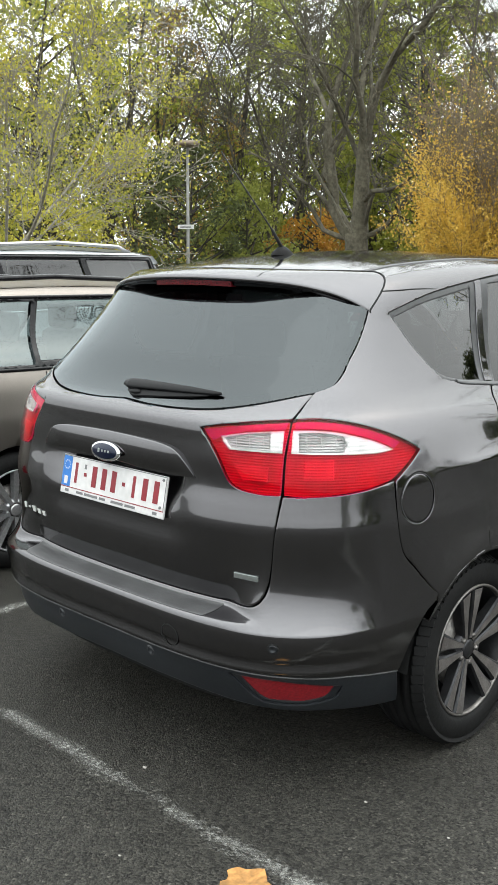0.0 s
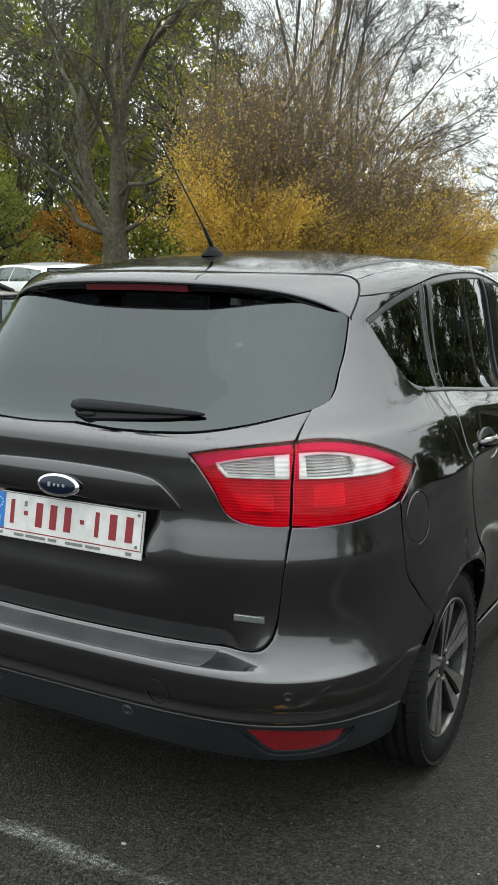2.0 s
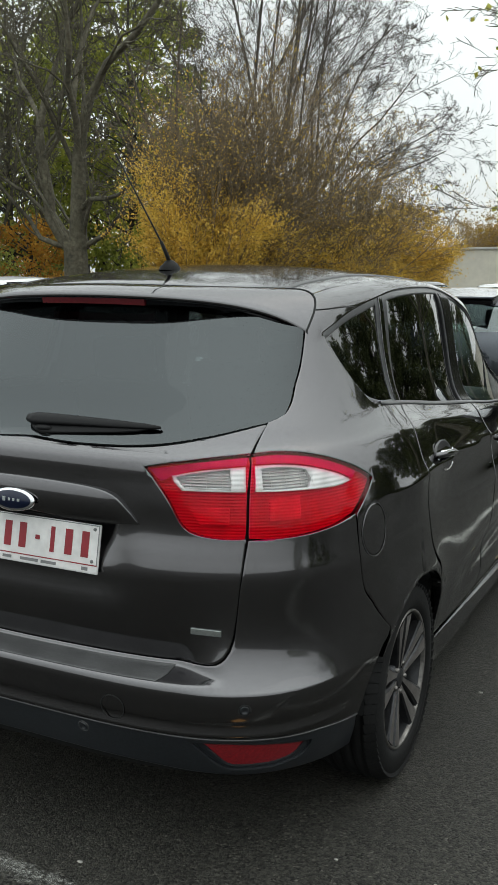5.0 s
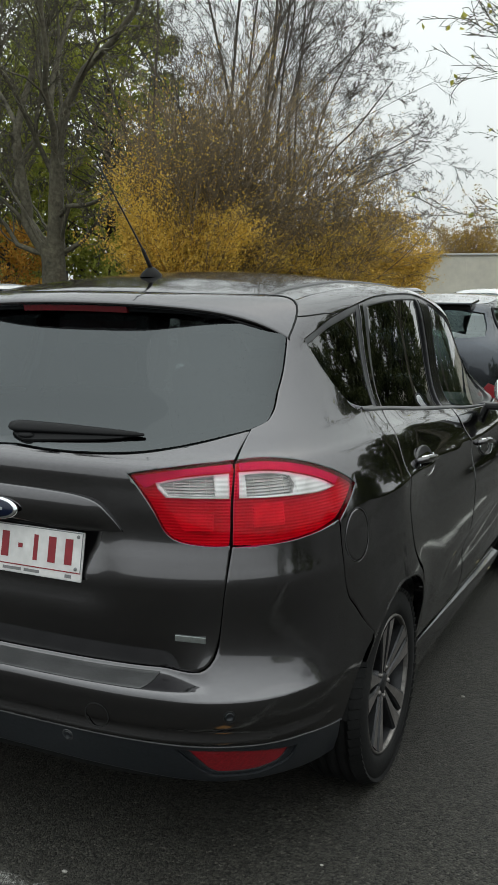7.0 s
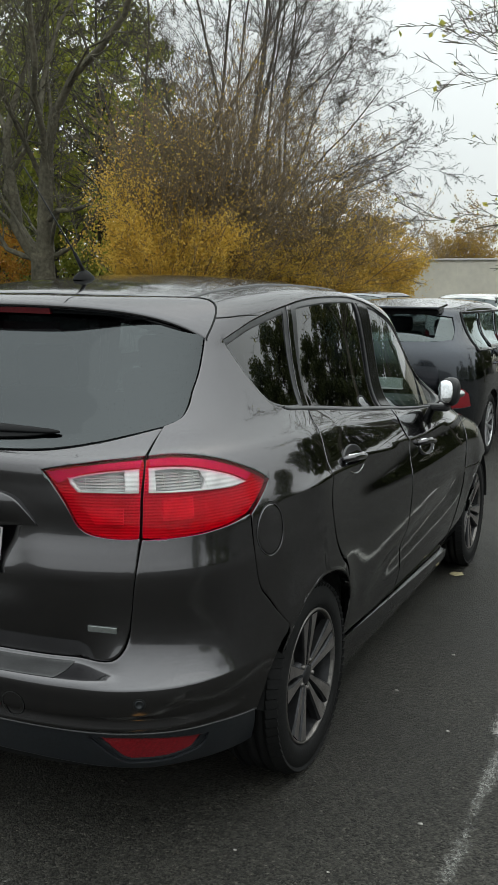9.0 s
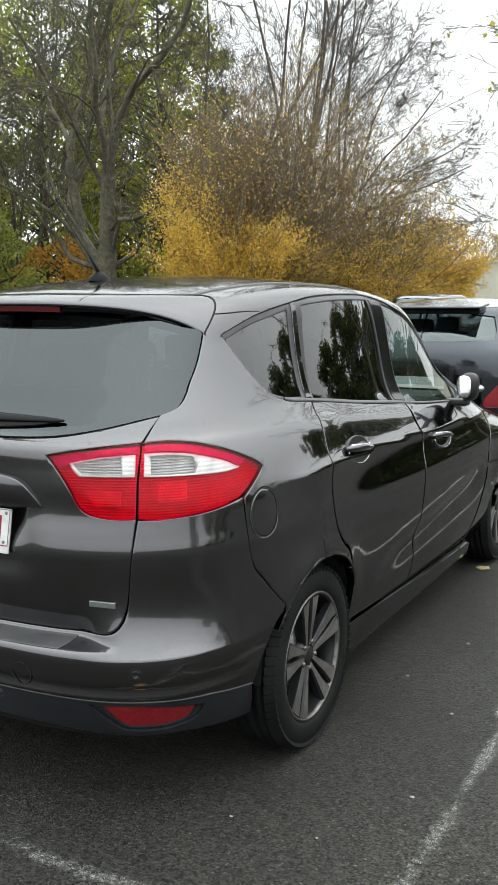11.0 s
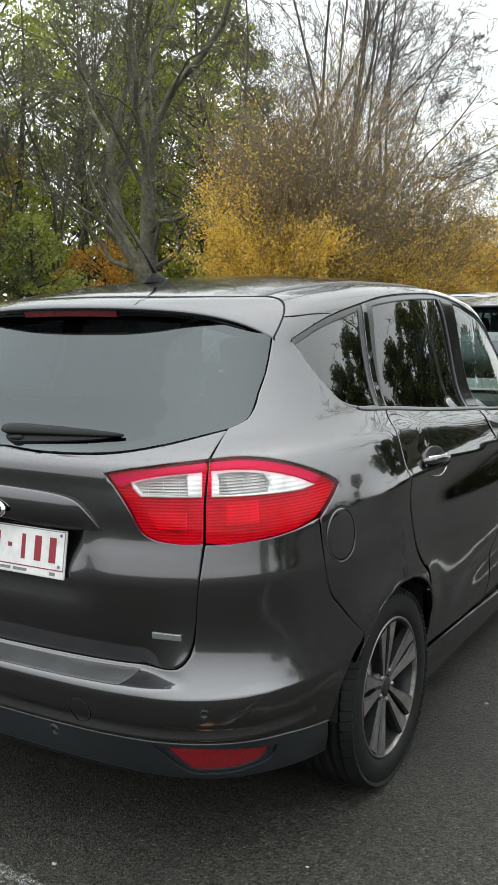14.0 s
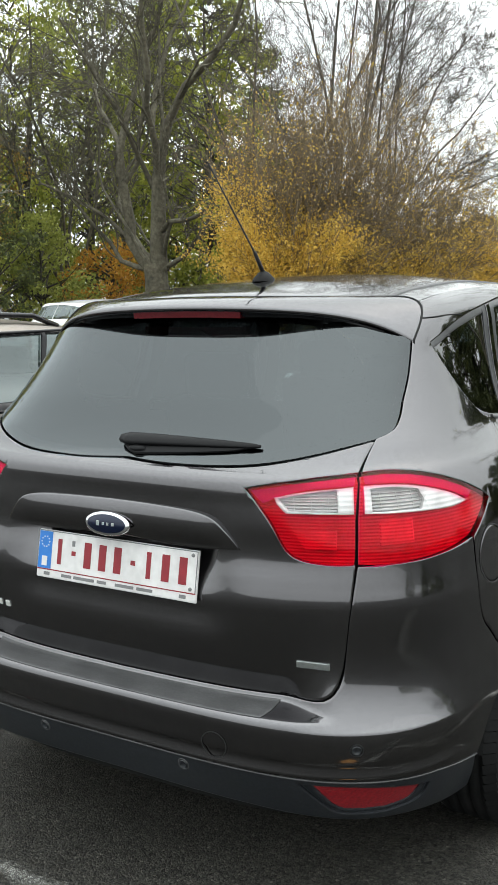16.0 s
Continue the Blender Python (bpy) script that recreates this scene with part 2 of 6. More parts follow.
def tube(points, radii, sides=8, cap=True):
    pts = [Vector(p) for p in points]
    verts, faces = [], []
    up = Vector((0.3, 0.2, 1)).normalized()
    for i, p in enumerate(pts):
        d = (pts[min(i + 1, len(pts) - 1)] - pts[max(i - 1, 0)]).normalized()
        a = d.cross(up)
        if a.length < 1e-3:
            a = d.cross(Vector((1, 0, 0)))
        a.normalize()
        b = d.cross(a)
        for j in range(sides):
            t = 2 * math.pi * j / sides
            verts.append(p + radii[i] * (math.cos(t) * a + math.sin(t) * b))
    for i in range(len(pts) - 1):
        for j in range(sides):
            faces.append((i * sides + j, i * sides + (j + 1) % sides, (i + 1) * sides + (j + 1) % sides, (i + 1) * sides + j))
    if cap:
        faces.append(tuple(range(sides))[::-1])
        faces.append(tuple(range((len(pts) - 1) * sides, len(pts) * sides)))
    return verts, faces


def smooth_run(pts, step, sx=1.3):
    """A smooth line through the points, with even steps."""
    p = np.array(pts, float) * [sx, 1]
    if len(p) == 2:
        n = max(2, int(np.linalg.norm(p[1] - p[0]) / step) + 1)
        return np.linspace(p[0], p[1], n) / [sx, 1]
    q = np.vstack([2 * p[0] - p[1], p, 2 * p[-1] - p[-2]])
    out = []
    for i in range(1, len(q) - 2):
        a, b, c, d = q[i - 1:i + 3]
        n = max(1, int(np.linalg.norm(c - b) / step))
        for f in np.linspace(0, 1, n, endpoint=False):
            out.append(0.5 * (2 * b + (c - a) * f + (2 * a - 5 * b + 4 * c - d) * f**2 + (3 * b - a - 3 * c + d) * f**3))
    out.append(p[-1])
    return np.array(out) / [sx, 1]


def loop(*runs, step=0.014):
    """A closed outline: runs are smooth inside and meet at corners."""
    parts = []
    for i, r in enumerate(runs):
        nxt = runs[(i + 1) % len(runs)]
        q = smooth_run(r, step)
        parts.append(q if tuple(r[-1]) != tuple(nxt[0]) else q[:-1])
    return np.vstack(parts)


def grown(poly, d, sx=1.3):
    """The outline moved outwards by d metres."""
    q = tidy(np.asarray(poly)) * [sx, 1]
    t = np.roll(q, -1, 0) - np.roll(q, 1, 0)
    t = np.stack([t[:, 1], -t[:, 0]], -1) / (np.linalg.norm(t, axis=1, keepdims=True) + 1e-9)
    area = np.sum(q[:, 0] * np.roll(q[:, 1], -1) - np.roll(q[:, 0], -1) * q[:, 1])
    return (q + t * d * (1 if area > 0 else -1)) / [sx, 1]


def both(half):
    """An outline across the tail: the right half from top middle to bottom middle, and its mirror image."""
    return np.vstack([half, (half * [-1, 1])[::-1]])


def inside(poly, pts):
    x, y = pts[:, 0], pts[:, 1]
    r = np.zeros(len(pts), bool)
    j = len(poly) - 1
    for i in range(len(poly)):
        (xi, yi), (xj, yj) = poly[i], poly[j]
        if yi != yj:
            r ^= ((yi > y) != (yj > y)) & (x < (xj - xi) * (y - yi) / (yj - yi) + xi)
        j = i
    return r


def tidy(poly, eps=0.003):
    keep = [poly[0]]
    for p in poly[1:]:
        if np.linalg.norm((p - keep[-1]) * [1.3, 1]) > eps:
            keep.append(p)
    if np.linalg.norm((keep[-1] - keep[0]) * [1.3, 1]) < eps:
        keep.pop()
    return np.array(keep)


def panel(shell, name, outline, material, parent=None, holes=(), lift=0.0, rim=0.014, step=0.022, mirror=False, label="", roll=0.0015, shape=None, even=False):
    """A sheet on the car's skin within the outline, less the holes, with edges that turn inwards. shape(s, v): a lift of its own."""
    loops = [tidy(np.asarray(outline))] + [tidy(np.asarray(h)) for h in holes]
    sx = 1.3
    lo, hi = loops[0].min(0), loops[0].max(0)
    gx, gy = np.meshgrid(np.arange(lo[0], hi[0], step / sx), np.arange(lo[1], hi[1], step))
    gx = gx + (np.arange(gx.shape[0]) % 2)[:, None] * step / sx / 2
    g = np.stack([gx.ravel(), gy.ravel()], -1)
    ok = inside(loops[0], g)
    for h in loops[1:]:
        ok &= ~inside(h, g)
    g = g[ok]
    edge = np.vstack(loops)
    if len(g):
        d = np.min(np.linalg.norm((g[:, None] - edge[None]) * [sx, 1], axis=-1), axis=1)
        g = g[d > max(step * 0.45, 0.009)]
    ring = []
    if rim:
        for l in loops:
            q = l * [sx, 1]
            d = np.roll(q, -1, 0) - np.roll(q, 1, 0)
            d = np.stack([-d[:, 1], d[:, 0]], -1) / (np.linalg.norm(d, axis=1, keepdims=True) + 1e-9)
            for sgn in (0.004, -0.004):
                ring.append((q + d * sgn) / [sx, 1])
        ring = np.vstack(ring)
        ok = inside(loops[0], ring)
        for h in loops[1:]:
            ok &= ~inside(h, ring)
        ring = ring[ok]
        near = np.min(np.linalg.norm((ring[:, None] - edge[None]) * [sx, 1], axis=-1), axis=1)
        ring = ring[near > 0.003]
    pts = np.vstack([edge, g, ring]) if len(ring) else np.vstack([edge, g])
    edges, k = [], 0
    for l in loops:
        edges += [(k + i, k + (i + 1) % len(l)) for i in range(len(l))]
        k += len(l)
    vv, _, ff, *_ = delaunay_2d_cdt([Vector((p[0] * sx, p[1])) for p in pts], edges, [], 0, 1e-6)
    q = np.array([[v.x / sx, v.y] for v in vv])
    f = np.array(ff)
    mid = q[f].mean(1)
    ok = inside(loops[0], mid)
    for h in loops[1:]:
        ok &= ~inside(h, mid)
    f = f[ok]
    s, v = q[:, 0], q[:, 1]
    u, sign = np.abs(s) - 1, np.where(s < 0, -1.0, 1.0)
    base, nor = shell.at(u, v), shell.normal(u, v)
    base[:, 0] *= sign
    nor[:, 0] *= sign
    off = np.full(len(q), lift) if shape is None else lift + shape(s, v)
    if shape is not None:
        e = 0.004
        def lifted(s2, v2):
            b = shell.at(np.abs(s2) - 1, v2)
            n = shell.normal(np.abs(s2) - 1, v2)
            g2 = np.where(s2 < 0, -1.0, 1.0)
            b[:, 0] *= g2
            n[:, 0] *= g2
            return b + n * shape(s2, v2)[:, None]
        n2 = np.cross(lifted(s + e, v) - lifted(s - e, v), lifted(s, v + e) - lifted(s, v - e))
        n2 /= np.linalg.norm(n2, axis=1, keepdims=True) + 1e-12
        n2 *= np.where((n2 * nor).sum(1, keepdims=True) < 0, -1, 1)
    pos = base + nor * off[:, None]
    shade = nor.copy() if shape is None else n2
    if even:
        # a pane bends evenly, both ways
        shade = nor.mean(0) + (pos - pos.mean(0)) / 4.5
        shade /= np.linalg.norm(shade, axis=1, keepdims=True)
    a, b, c = pos[f[:, 0]], pos[f[:, 1]], pos[f[:, 2]]
    flip = (np.cross(b - a, c - a) * nor[f].mean(1)).sum(1) < 0
    f[flip] = f[flip][:, ::-1]
    count = {}
    for t in f:
        for i in range(3):
            e2 = (t[i], t[(i + 1) % 3])
            count[e2] = count.get(e2, 0) + 1
    border = [e2 for e2 in count if (e2[1], e2[0]) not in count]
    verts, norms, faces = list(pos), list(shade), [tuple(map(int, t)) for t in f]
    if rim:
        outw = np.zeros_like(pos)
        for i, j in border:
            o = np.cross(pos[j] - pos[i], nor[i])
            o /= np.linalg.norm(o) + 1e-9
            outw[i] += o
            outw[j] += o
        top, low = {}, {}
        for i in {i for e2 in border for i in e2}:
            o = outw[i] / (np.linalg.norm(outw[i]) + 1e-9)
            verts[i] = pos[i] - nor[i] * roll
            nn = shade[i] + 0.7 * o
            norms[i] = nn / np.linalg.norm(nn)
            top[i] = len(verts)
            verts.append(verts[i])
            norms.append(o)
            low[i] = len(verts)
            verts.append(pos[i] - nor[i] * rim)
            norms.append(o)
        faces += [(int(top[j]), int(top[i]), int(low[i]), int(low[j])) for i, j in border]
    verts, norms = np.array(verts), np.array(norms)
    if mirror:
        verts, norms = verts * [-1, 1, 1], norms * [-1, 1, 1]
        faces = [t[::-1] for t in faces]
    return data_part(name, verts, faces, material, parent, label, norms)


def on_skin(shell, s, v, lift=0.0, turn=0.0):
    """A pose on the skin: z outwards, x along the skin towards larger s, y up."""
    u, g = abs(s) - 1, (-1 if s < 0 else 1)
    p, n = shell.at(u, v), shell.normal(u, v)
    p, n = Vector((p[0] * g, p[1], p[2])), Vector((n[0] * g, n[1], n[2]))
    x = Vector((0, 0, 1)).cross(n).normalized()
    y = n.cross(x)
    m = Matrix((x, y, n)).transposed().to_4x4()
    return Matrix.Translation(p + n * lift) @ m @ pose(0, 0, 0, 0, 0, turn)


def ring_points(c, r, n=40, sx=1.0):
    t = np.linspace(0, 2 * math.pi, n, endpoint=False)
    return np.stack([c[0] + r * sx * np.cos(t), c[1] + r * np.sin(t)], -1)


# ---- the skin of a car ----

def curve(table, v):
    """Smooth (monotone-ish cubic) interpolation of rows of (v, a, b, ...)."""
    t = np.array(table, float)
    v = np.clip(np.asarray(v, float), t[0, 0], t[-1, 0])
    i = np.clip(np.searchsorted(t[:, 0], v) - 1, 0, len(t) - 2)
    h = np.diff(t[:, 0])[:, None]
    d = np.diff(t[:, 1:], axis=0) / h
    m = np.vstack([d[:1], np.where(d[1:] * d[:-1] > 0, 2 * d[1:] * d[:-1] / (d[1:] + d[:-1] + 1e-12), 0), d[-1:]])
    f = ((v - t[i, 0]) / h[i, 0])[..., None]
    h = h[i]
    p0, p1, m0, m1 = t[i, 1:], t[i + 1, 1:], m[i], m[i + 1]
    return ((2 * f**3 - 3 * f**2 + 1) * p0 + (f**3 - 2 * f**2 + f) * h * m0 + (-2 * f**3 + 3 * f**2) * p1 + (f**3 - f**2) * h * m1)

def ease(a, b, x):
    f = np.clip((np.asarray(x, float) - a) / (b - a), 0, 1)
    return f * f * (3 - 2 * f)

# level, height, half width, tail, tail exponent, nose
CMAX = [
    (0.18, 0.18, 0.80, -0.76, 3.6, 3.36), (0.25, 0.25, 0.84, -0.815, 3.7, 3.46), (0.33, 0.33, 0.872, -0.850, 3.8, 3.51),
    (0.40, 0.40, 0.888, -0.872, 3.9, 3.53), (0.50, 0.495, 0.900, -0.884, 4.0, 3.54), (0.56, 0.54, 0.906, -0.889, 3.9, 3.53),
    (0.60, 0.560, 0.908, -0.882, 3.8, 3.52), (0.63, 0.569, 0.909, -0.850, 3.7, 3.51), (0.66, 0.578, 0.910, -0.808, 3.5, 3.50),
    (0.68, 0.595, 0.911, -0.800, 3.4, 3.50), (0.72, 0.66, 0.912, -0.816, 3.4, 3.47), (0.80, 0.80, 0.910, -0.840, 3.5, 3.36), (0.83, 0.83, 0.908, -0.843, 3.55, 3.30),
    (0.88, 0.88, 0.902, -0.836, 3.6, 3.15), (0.95, 0.95, 0.894, -0.823, 3.7, 2.92), (1.05, 1.05, 0.868, -0.822, 3.5, 2.72),
    (1.12, 1.12, 0.835, -0.810, 3.4, 2.62), (1.16, 1.155, 0.800, -0.748, 3.6, 2.56), (1.20, 1.20, 0.765, -0.694, 3.9, 2.48),
    (1.30, 1.30, 0.715, -0.605, 4.0, 2.29), (1.40, 1.40, 0.678, -0.510, 4.2, 2.08), (1.48, 1.48, 0.656, -0.430, 4.2, 1.88),
    (1.51, 1.51, 0.634, -0.400, 4.2, 1.80), (1.53, 1.53, 0.600, -0.375, 4.2, 1.74)]
ROOF = [(-1, 1.51), (-0.45, 1.556), (-0.25, 1.594), (0, 1.628), (0.5, 1.652), (1.0, 1.642), (1.5, 1.588), (1.8, 1.535), (3, 1.4)]

class Shell:
    """A car's outer skin over (u, v): u runs from -1 (middle of the tail) by 0 (flank) to 2 (middle of the nose); v is a level that follows the height."""
    def __init__(self, levels=CMAX, roof=ROOF, mid=1.2, belt=0.10, crown=0.05, swept=False):
        self.levels, self.roof, self.mid, self.belt, self.crown, self.swept = levels, roof, mid, belt, crown, swept

    def zroof(self, x, y):
        return curve(self.roof, y)[..., 0] - self.crown * np.abs(np.asarray(x) / 0.6) ** 2.2

    def at(self, u, v):
        u, v = np.broadcast_arrays(np.asarray(u, float), np.asarray(v, float))
        side = np.where(u < 0, -1.0, 1.0)
        q = curve(self.levels, v)
        z, w, yr, n, yf = (q[..., k] for k in range(5))
        m = self.mid
        rear, front = np.clip(-u, 0, 1), np.clip(u - 1, 0, 1)
        a = np.where(u < 0.5, rear, front) * math.pi / 2
        n = np.where(u < 0.5, n, 4.6 - 0.4 * ease(1.0, 1.2, v) )
        L = np.where(u < 0.5, -yr, yf - m)
        c, s = np.abs(np.cos(a)), np.abs(np.sin(a))
        r = (np.power(c / w, n) + np.power(s / np.maximum(L, 0.05), n)) ** (-1 / n)
        if self.swept:
            # round the corner of the bumper the loading ledge turns into a hollow sweep
            lo, hi = (curve(self.levels, np.full_like(v, k)) for k in (0.565, 0.84))
            r0, r1 = ((np.power(c / k[..., 1], k[..., 3]) + np.power(s / -k[..., 2], k[..., 3])) ** (-1 / k[..., 3]) for k in (lo, hi))
            f = np.clip((z - lo[..., 0]) / (hi[..., 0] - lo[..., 0]), 0, 1)
            sweep = r0 + (r1 - r0) * (1 - (1 - f) ** 2.2) - 0.17 * ease(0.32, 0.46, -u) * f * (1 - f) ** 2
            k = (v > 0.565) * (v < 0.84) * (u < 0) * (1 - ease(0.56, 0.65, -u))
            r = r * (1 - k) + sweep * k
        x, y = r * c, r * s
        y = np.where(u < 0.5, -y, m + y)
        flank = (u >= 0) & (u <= 1)
        x, y = np.where(flank, w, x), np.where(flank, u * m, y)
        x = x * (1 - 0.042 * ease(-0.1, 0.5, y) * ease(0.72, 1.0, v) * (1 - ease(1.2, 1.45, v)))
        x = x * (1 - 0.012 * ease(0.1, 0.5, y) * (1 - ease(0.25, 0.5, v)))
        drop = self.belt * (ease(-0.1, 1.5, y) - 0.15) * ease(0.72, 1.1, v) * (1 - ease(1.2, 1.5, v))
        z = z - drop
        top = self.zroof(np.minimum(x, 0.6), y)
        f = np.clip((v - 1.2) / 0.33, 0, 1)
        z = z + f * (top - 1.53)
        return np.stack([x, y, z], -1)

    def normal(self, u, v, e=0.004):
        a = self.at(u + e, v) - self.at(u - e, v)
        b = self.at(u, v + e) - self.at(u, v - e)
        n = np.cross(a, b)
        n /= np.linalg.norm(n, axis=-1, keepdims=True) + 1e-12
        p = self.at(u, v)
        out = p * [1, 1, 0] - np.stack([0 * p[..., 0], np.clip(p[..., 1], 0, self.mid), 0 * p[..., 0]], -1)
        return n * np.where((n * out).sum(-1, keepdims=True) < 0, -1, 1)

    def flank(self, y, z):
        """(u, v) of the flank at that y and height."""
        y, z = np.asarray(y, float), np.asarray(z, float)
        u, v = y / self.mid, z + 0
        for _ in range(40):
            p = self.at(u, v)
            u = u + 0.6 * (y - p[..., 1]) / self.mid
            v = np.clip(v + 0.7 * (z - p[..., 2]), 0.18, 1.53)
        return np.stack([u, v], -1)


# ---- ground ----
def asphalt():
    m = bpy.data.materials.new("wet_asphalt")
    m.use_nodes = True
    nt = m.node_tree
    p = nt.nodes["Principled BSDF"]
    p.inputs["Specular IOR Level"].default_value = 0.22
    co = nt.nodes.new("ShaderNodeTexCoord")
    def tex(kind, scale, **kw):
        n = nt.nodes.new("ShaderNodeTex" + kind)
        n.inputs["Scale"].default_value = scale
        for k, v in kw.items():
            n.inputs[k].default_value = v
        nt.links.new(co.outputs["Object"], n.inputs["Vector"])
        return n
    def ramp(src, a, b, lo, hi):
        r = nt.nodes.new("ShaderNodeMapRange")
        for i, x in zip((1, 2, 3, 4), (a, b, lo, hi)):
            r.inputs[i].default_value = x
        nt.links.new(src, r.inputs[0])
        return r.outputs[0]
    def mul(a, b):
        n = nt.nodes.new("ShaderNodeMath")
        n.operation = "MULTIPLY"
        nt.links.new(a, n.inputs[0])
        nt.links.new(b, n.inputs[1])
        return n.outputs[0]
    stones = tex("Voronoi", 150)
    wet = tex("Noise", 0.9, Detail=4)
    fine = tex("Noise", 110, Detail=5)
    grit = tex("Voronoi", 420)
    sep = nt.nodes.new("ShaderNodeSeparateColor")
    nt.links.new(stones.outputs["Color"], sep.inputs[0])
    tone = mul(mul(mul(ramp(sep.outputs[0], 0, 1, 0.2, 1.8), ramp(sep.outputs[1], 0.93, 0.98, 1.0, 2.0)), ramp(fine.outputs[0], 0.3, 0.7, 0.65, 1.35)), ramp(wet.outputs[0], 0.35, 0.65, 0.8, 1.2))
    c = nt.nodes.new("ShaderNodeMix")
    c.data_type, c.blend_type = "RGBA", "MULTIPLY"
    c.inputs[0].default_value = 1
    c.inputs[6].default_value = (0.0288, 0.0275, 0.0234, 1)
    nt.links.new(tone, c.inputs[7])
    nt.links.new(c.outputs[2], p.inputs["Base Color"])
    nt.links.new(ramp(wet.outputs[0], 0.35, 0.65, 0.45, 0.62), p.inputs["Roughness"])
    h = nt.nodes.new("ShaderNodeMath")
    h.operation = "ADD"
    nt.links.new(stones.outputs["Distance"], h.inputs[0])
    nt.links.new(ramp(grit.outputs["Distance"], 0, 1, 0, 0.35), h.inputs[1])
    b = nt.nodes.new("ShaderNodeBump")
    b.inputs["Distance"].default_value, b.inputs["Strength"].default_value, b.invert = 0.005, 0.9, True
    nt.links.new(h.outputs[0], b.inputs["Height"])
    nt.links.new(b.outputs[0], p.inputs["Normal"])
    return m


ground = data_part("ground", [(-400, -400, 0), (400, -400, 0), (400, 400, 0), (-400, 400, 0)], [(0, 1, 2, 3)], asphalt())
tagged(ground, "damp dark grey asphalt of a car park", "ground", kind="structure")


# ---- wheels ----
def wheel(name, parent, at, outward, style="twin", radius=0.3235, rim=0.222, half=0.105, turn=0.0, tread=True):
    """A wheel whose face looks along outward (+1 or -1 in x)."""
    w = new(name)
    w.parent = parent
    w.matrix_basis = Matrix.Translation(at) @ (pose(0, 0, 0) if outward > 0 else pose(0, 0, 0, 0, 0, 180))
    R, r, h = radius, rim, half
    prof = [(-h * 0.75, r), (-h * 0.98, r + 0.02), (-h, r + 0.05), (-h * 0.93, R - 0.025), (-h * 0.8, R - 0.006)]
    for g in (-0.055, -0.02, 0.02, 0.055):
        prof += [(g - 0.006, R), (g - 0.004, R - 0.008), (g + 0.004, R - 0.008), (g + 0.006, R)]
    prof += [(h * 0.8, R - 0.006), (h * 0.93, R - 0.025), (h * 0.985, R - 0.045), (h, R - 0.062), (h * 0.985, r + 0.022), (h * 0.93, r + 0.012), (h * 0.86, r + 0.004), (h * 0.84, r - 0.004)]
    v, f = lathe(prof, 72)
    data_part("tyre", v, f, RUBBER, w)
    if tread:
        bm = bmesh.new()
        for k in range(64):
            for sgn in (-1, 1):
                a = 2 * math.pi * (k + 0.25 * sgn) / 64
                m = pose(0, 0, 0, math.degrees(a)) @ Matrix.Translation((sgn * 0.083, 0, R - 0.011)) @ pose(0, 0, 0, 0, sgn * 24, 10)
                q = bmesh.ops.create_cube(bm, size=1)["verts"]
                bmesh.ops.transform(bm, matrix=m @ Matrix.Diagonal((0.038, 0.0275, 0.012, 1)), verts=q)
        tagged(link("tread_pattern", bm, RUBBER, w, smooth=False), kind="stuff")
    face = ALLOY if style == "many" else ALLOY_DARK
    v, f = lathe([(-h * 0.7, r - 0.012), (0.02, r - 0.022), (h * 0.6, r - 0.014), (h * 0.80, r - 0.008)], 64)
    data_part("rim_barrel", v, f, ALLOY_DARK, w)
    v, f = lathe([(h * 0.78, r - 0.007), (h * 0.90, r - 0.005), (h * 0.93, r - 0.001), (h * 0.92, r + 0.004), (h * 0.86, r + 0.005)], 64)
    data_part("rim_lip", v, f, DISC if style != "many" else ALLOY, w)
    v, f = lathe([(0.045, 0.0), (0.045, 0.13), (0.03, 0.13), (0.03, 0.14)], 40)
    data_part("brake_disc", v, f, DISC, w)
    x0 = h * 0.62
    if style == "twin":
        for k in range(5):
            c = turn + 2 * math.pi * k / 5
            for sgn in (-1, 1):
                a0, a1 = c + sgn * 0.26, c + sgn * 0.175
                verts, faces = [], []
                stations = ((0.036, 0.010, 0.050, 0.0), (0.08, 0.013, 0.044, 0.25), (0.15, 0.022, 0.034, 0.65), (r - 0.008, 0.034, 0.028, 1.0))
                for rad, wid, dep, q in stations:
                    a = a0 + (a1 - a0) * q if q > 0 else c + sgn * 0.35
                    front = x0 + 0.012 + 0.020 * q
                    ca, sa = math.cos(a), math.sin(a)
                    for dw, dx in ((-wid, front - dep), (-wid, front - 0.006), (-wid * 0.7, front), (wid * 0.7, front), (wid, front - 0.006), (wid, front - dep)):
                        verts.append((dx, rad * ca - dw * sa, rad * sa + dw * ca))
                n = 6
                for i in range(len(stations) - 1):
                    for j in range(n):
                        faces.append((i * n + j, i * n + (j + 1) % n, (i + 1) * n + (j + 1) % n, (i + 1) * n + j))
                ob = data_part("spoke", verts, faces, [ALLOY_DARK, ALLOY_CUT], w, smooth=False)
                for i, p in enumerate(ob.data.polygons):
                    p.material_index = 1 if i % n == 2 else 0
            b = c + 2 * math.pi / 10
            v, f = lathe([(x0 - 0.01, 0.0085), (x0 + 0.015, 0.0085), (x0 + 0.019, 0.0055), (x0 + 0.019, 0.0)], 10)
            data_part("wheel_nut", [(p[0], p[1] + 0.048 * math.cos(b), p[2] + 0.048 * math.sin(b)) for p in v], f, DISC, w)
    else:
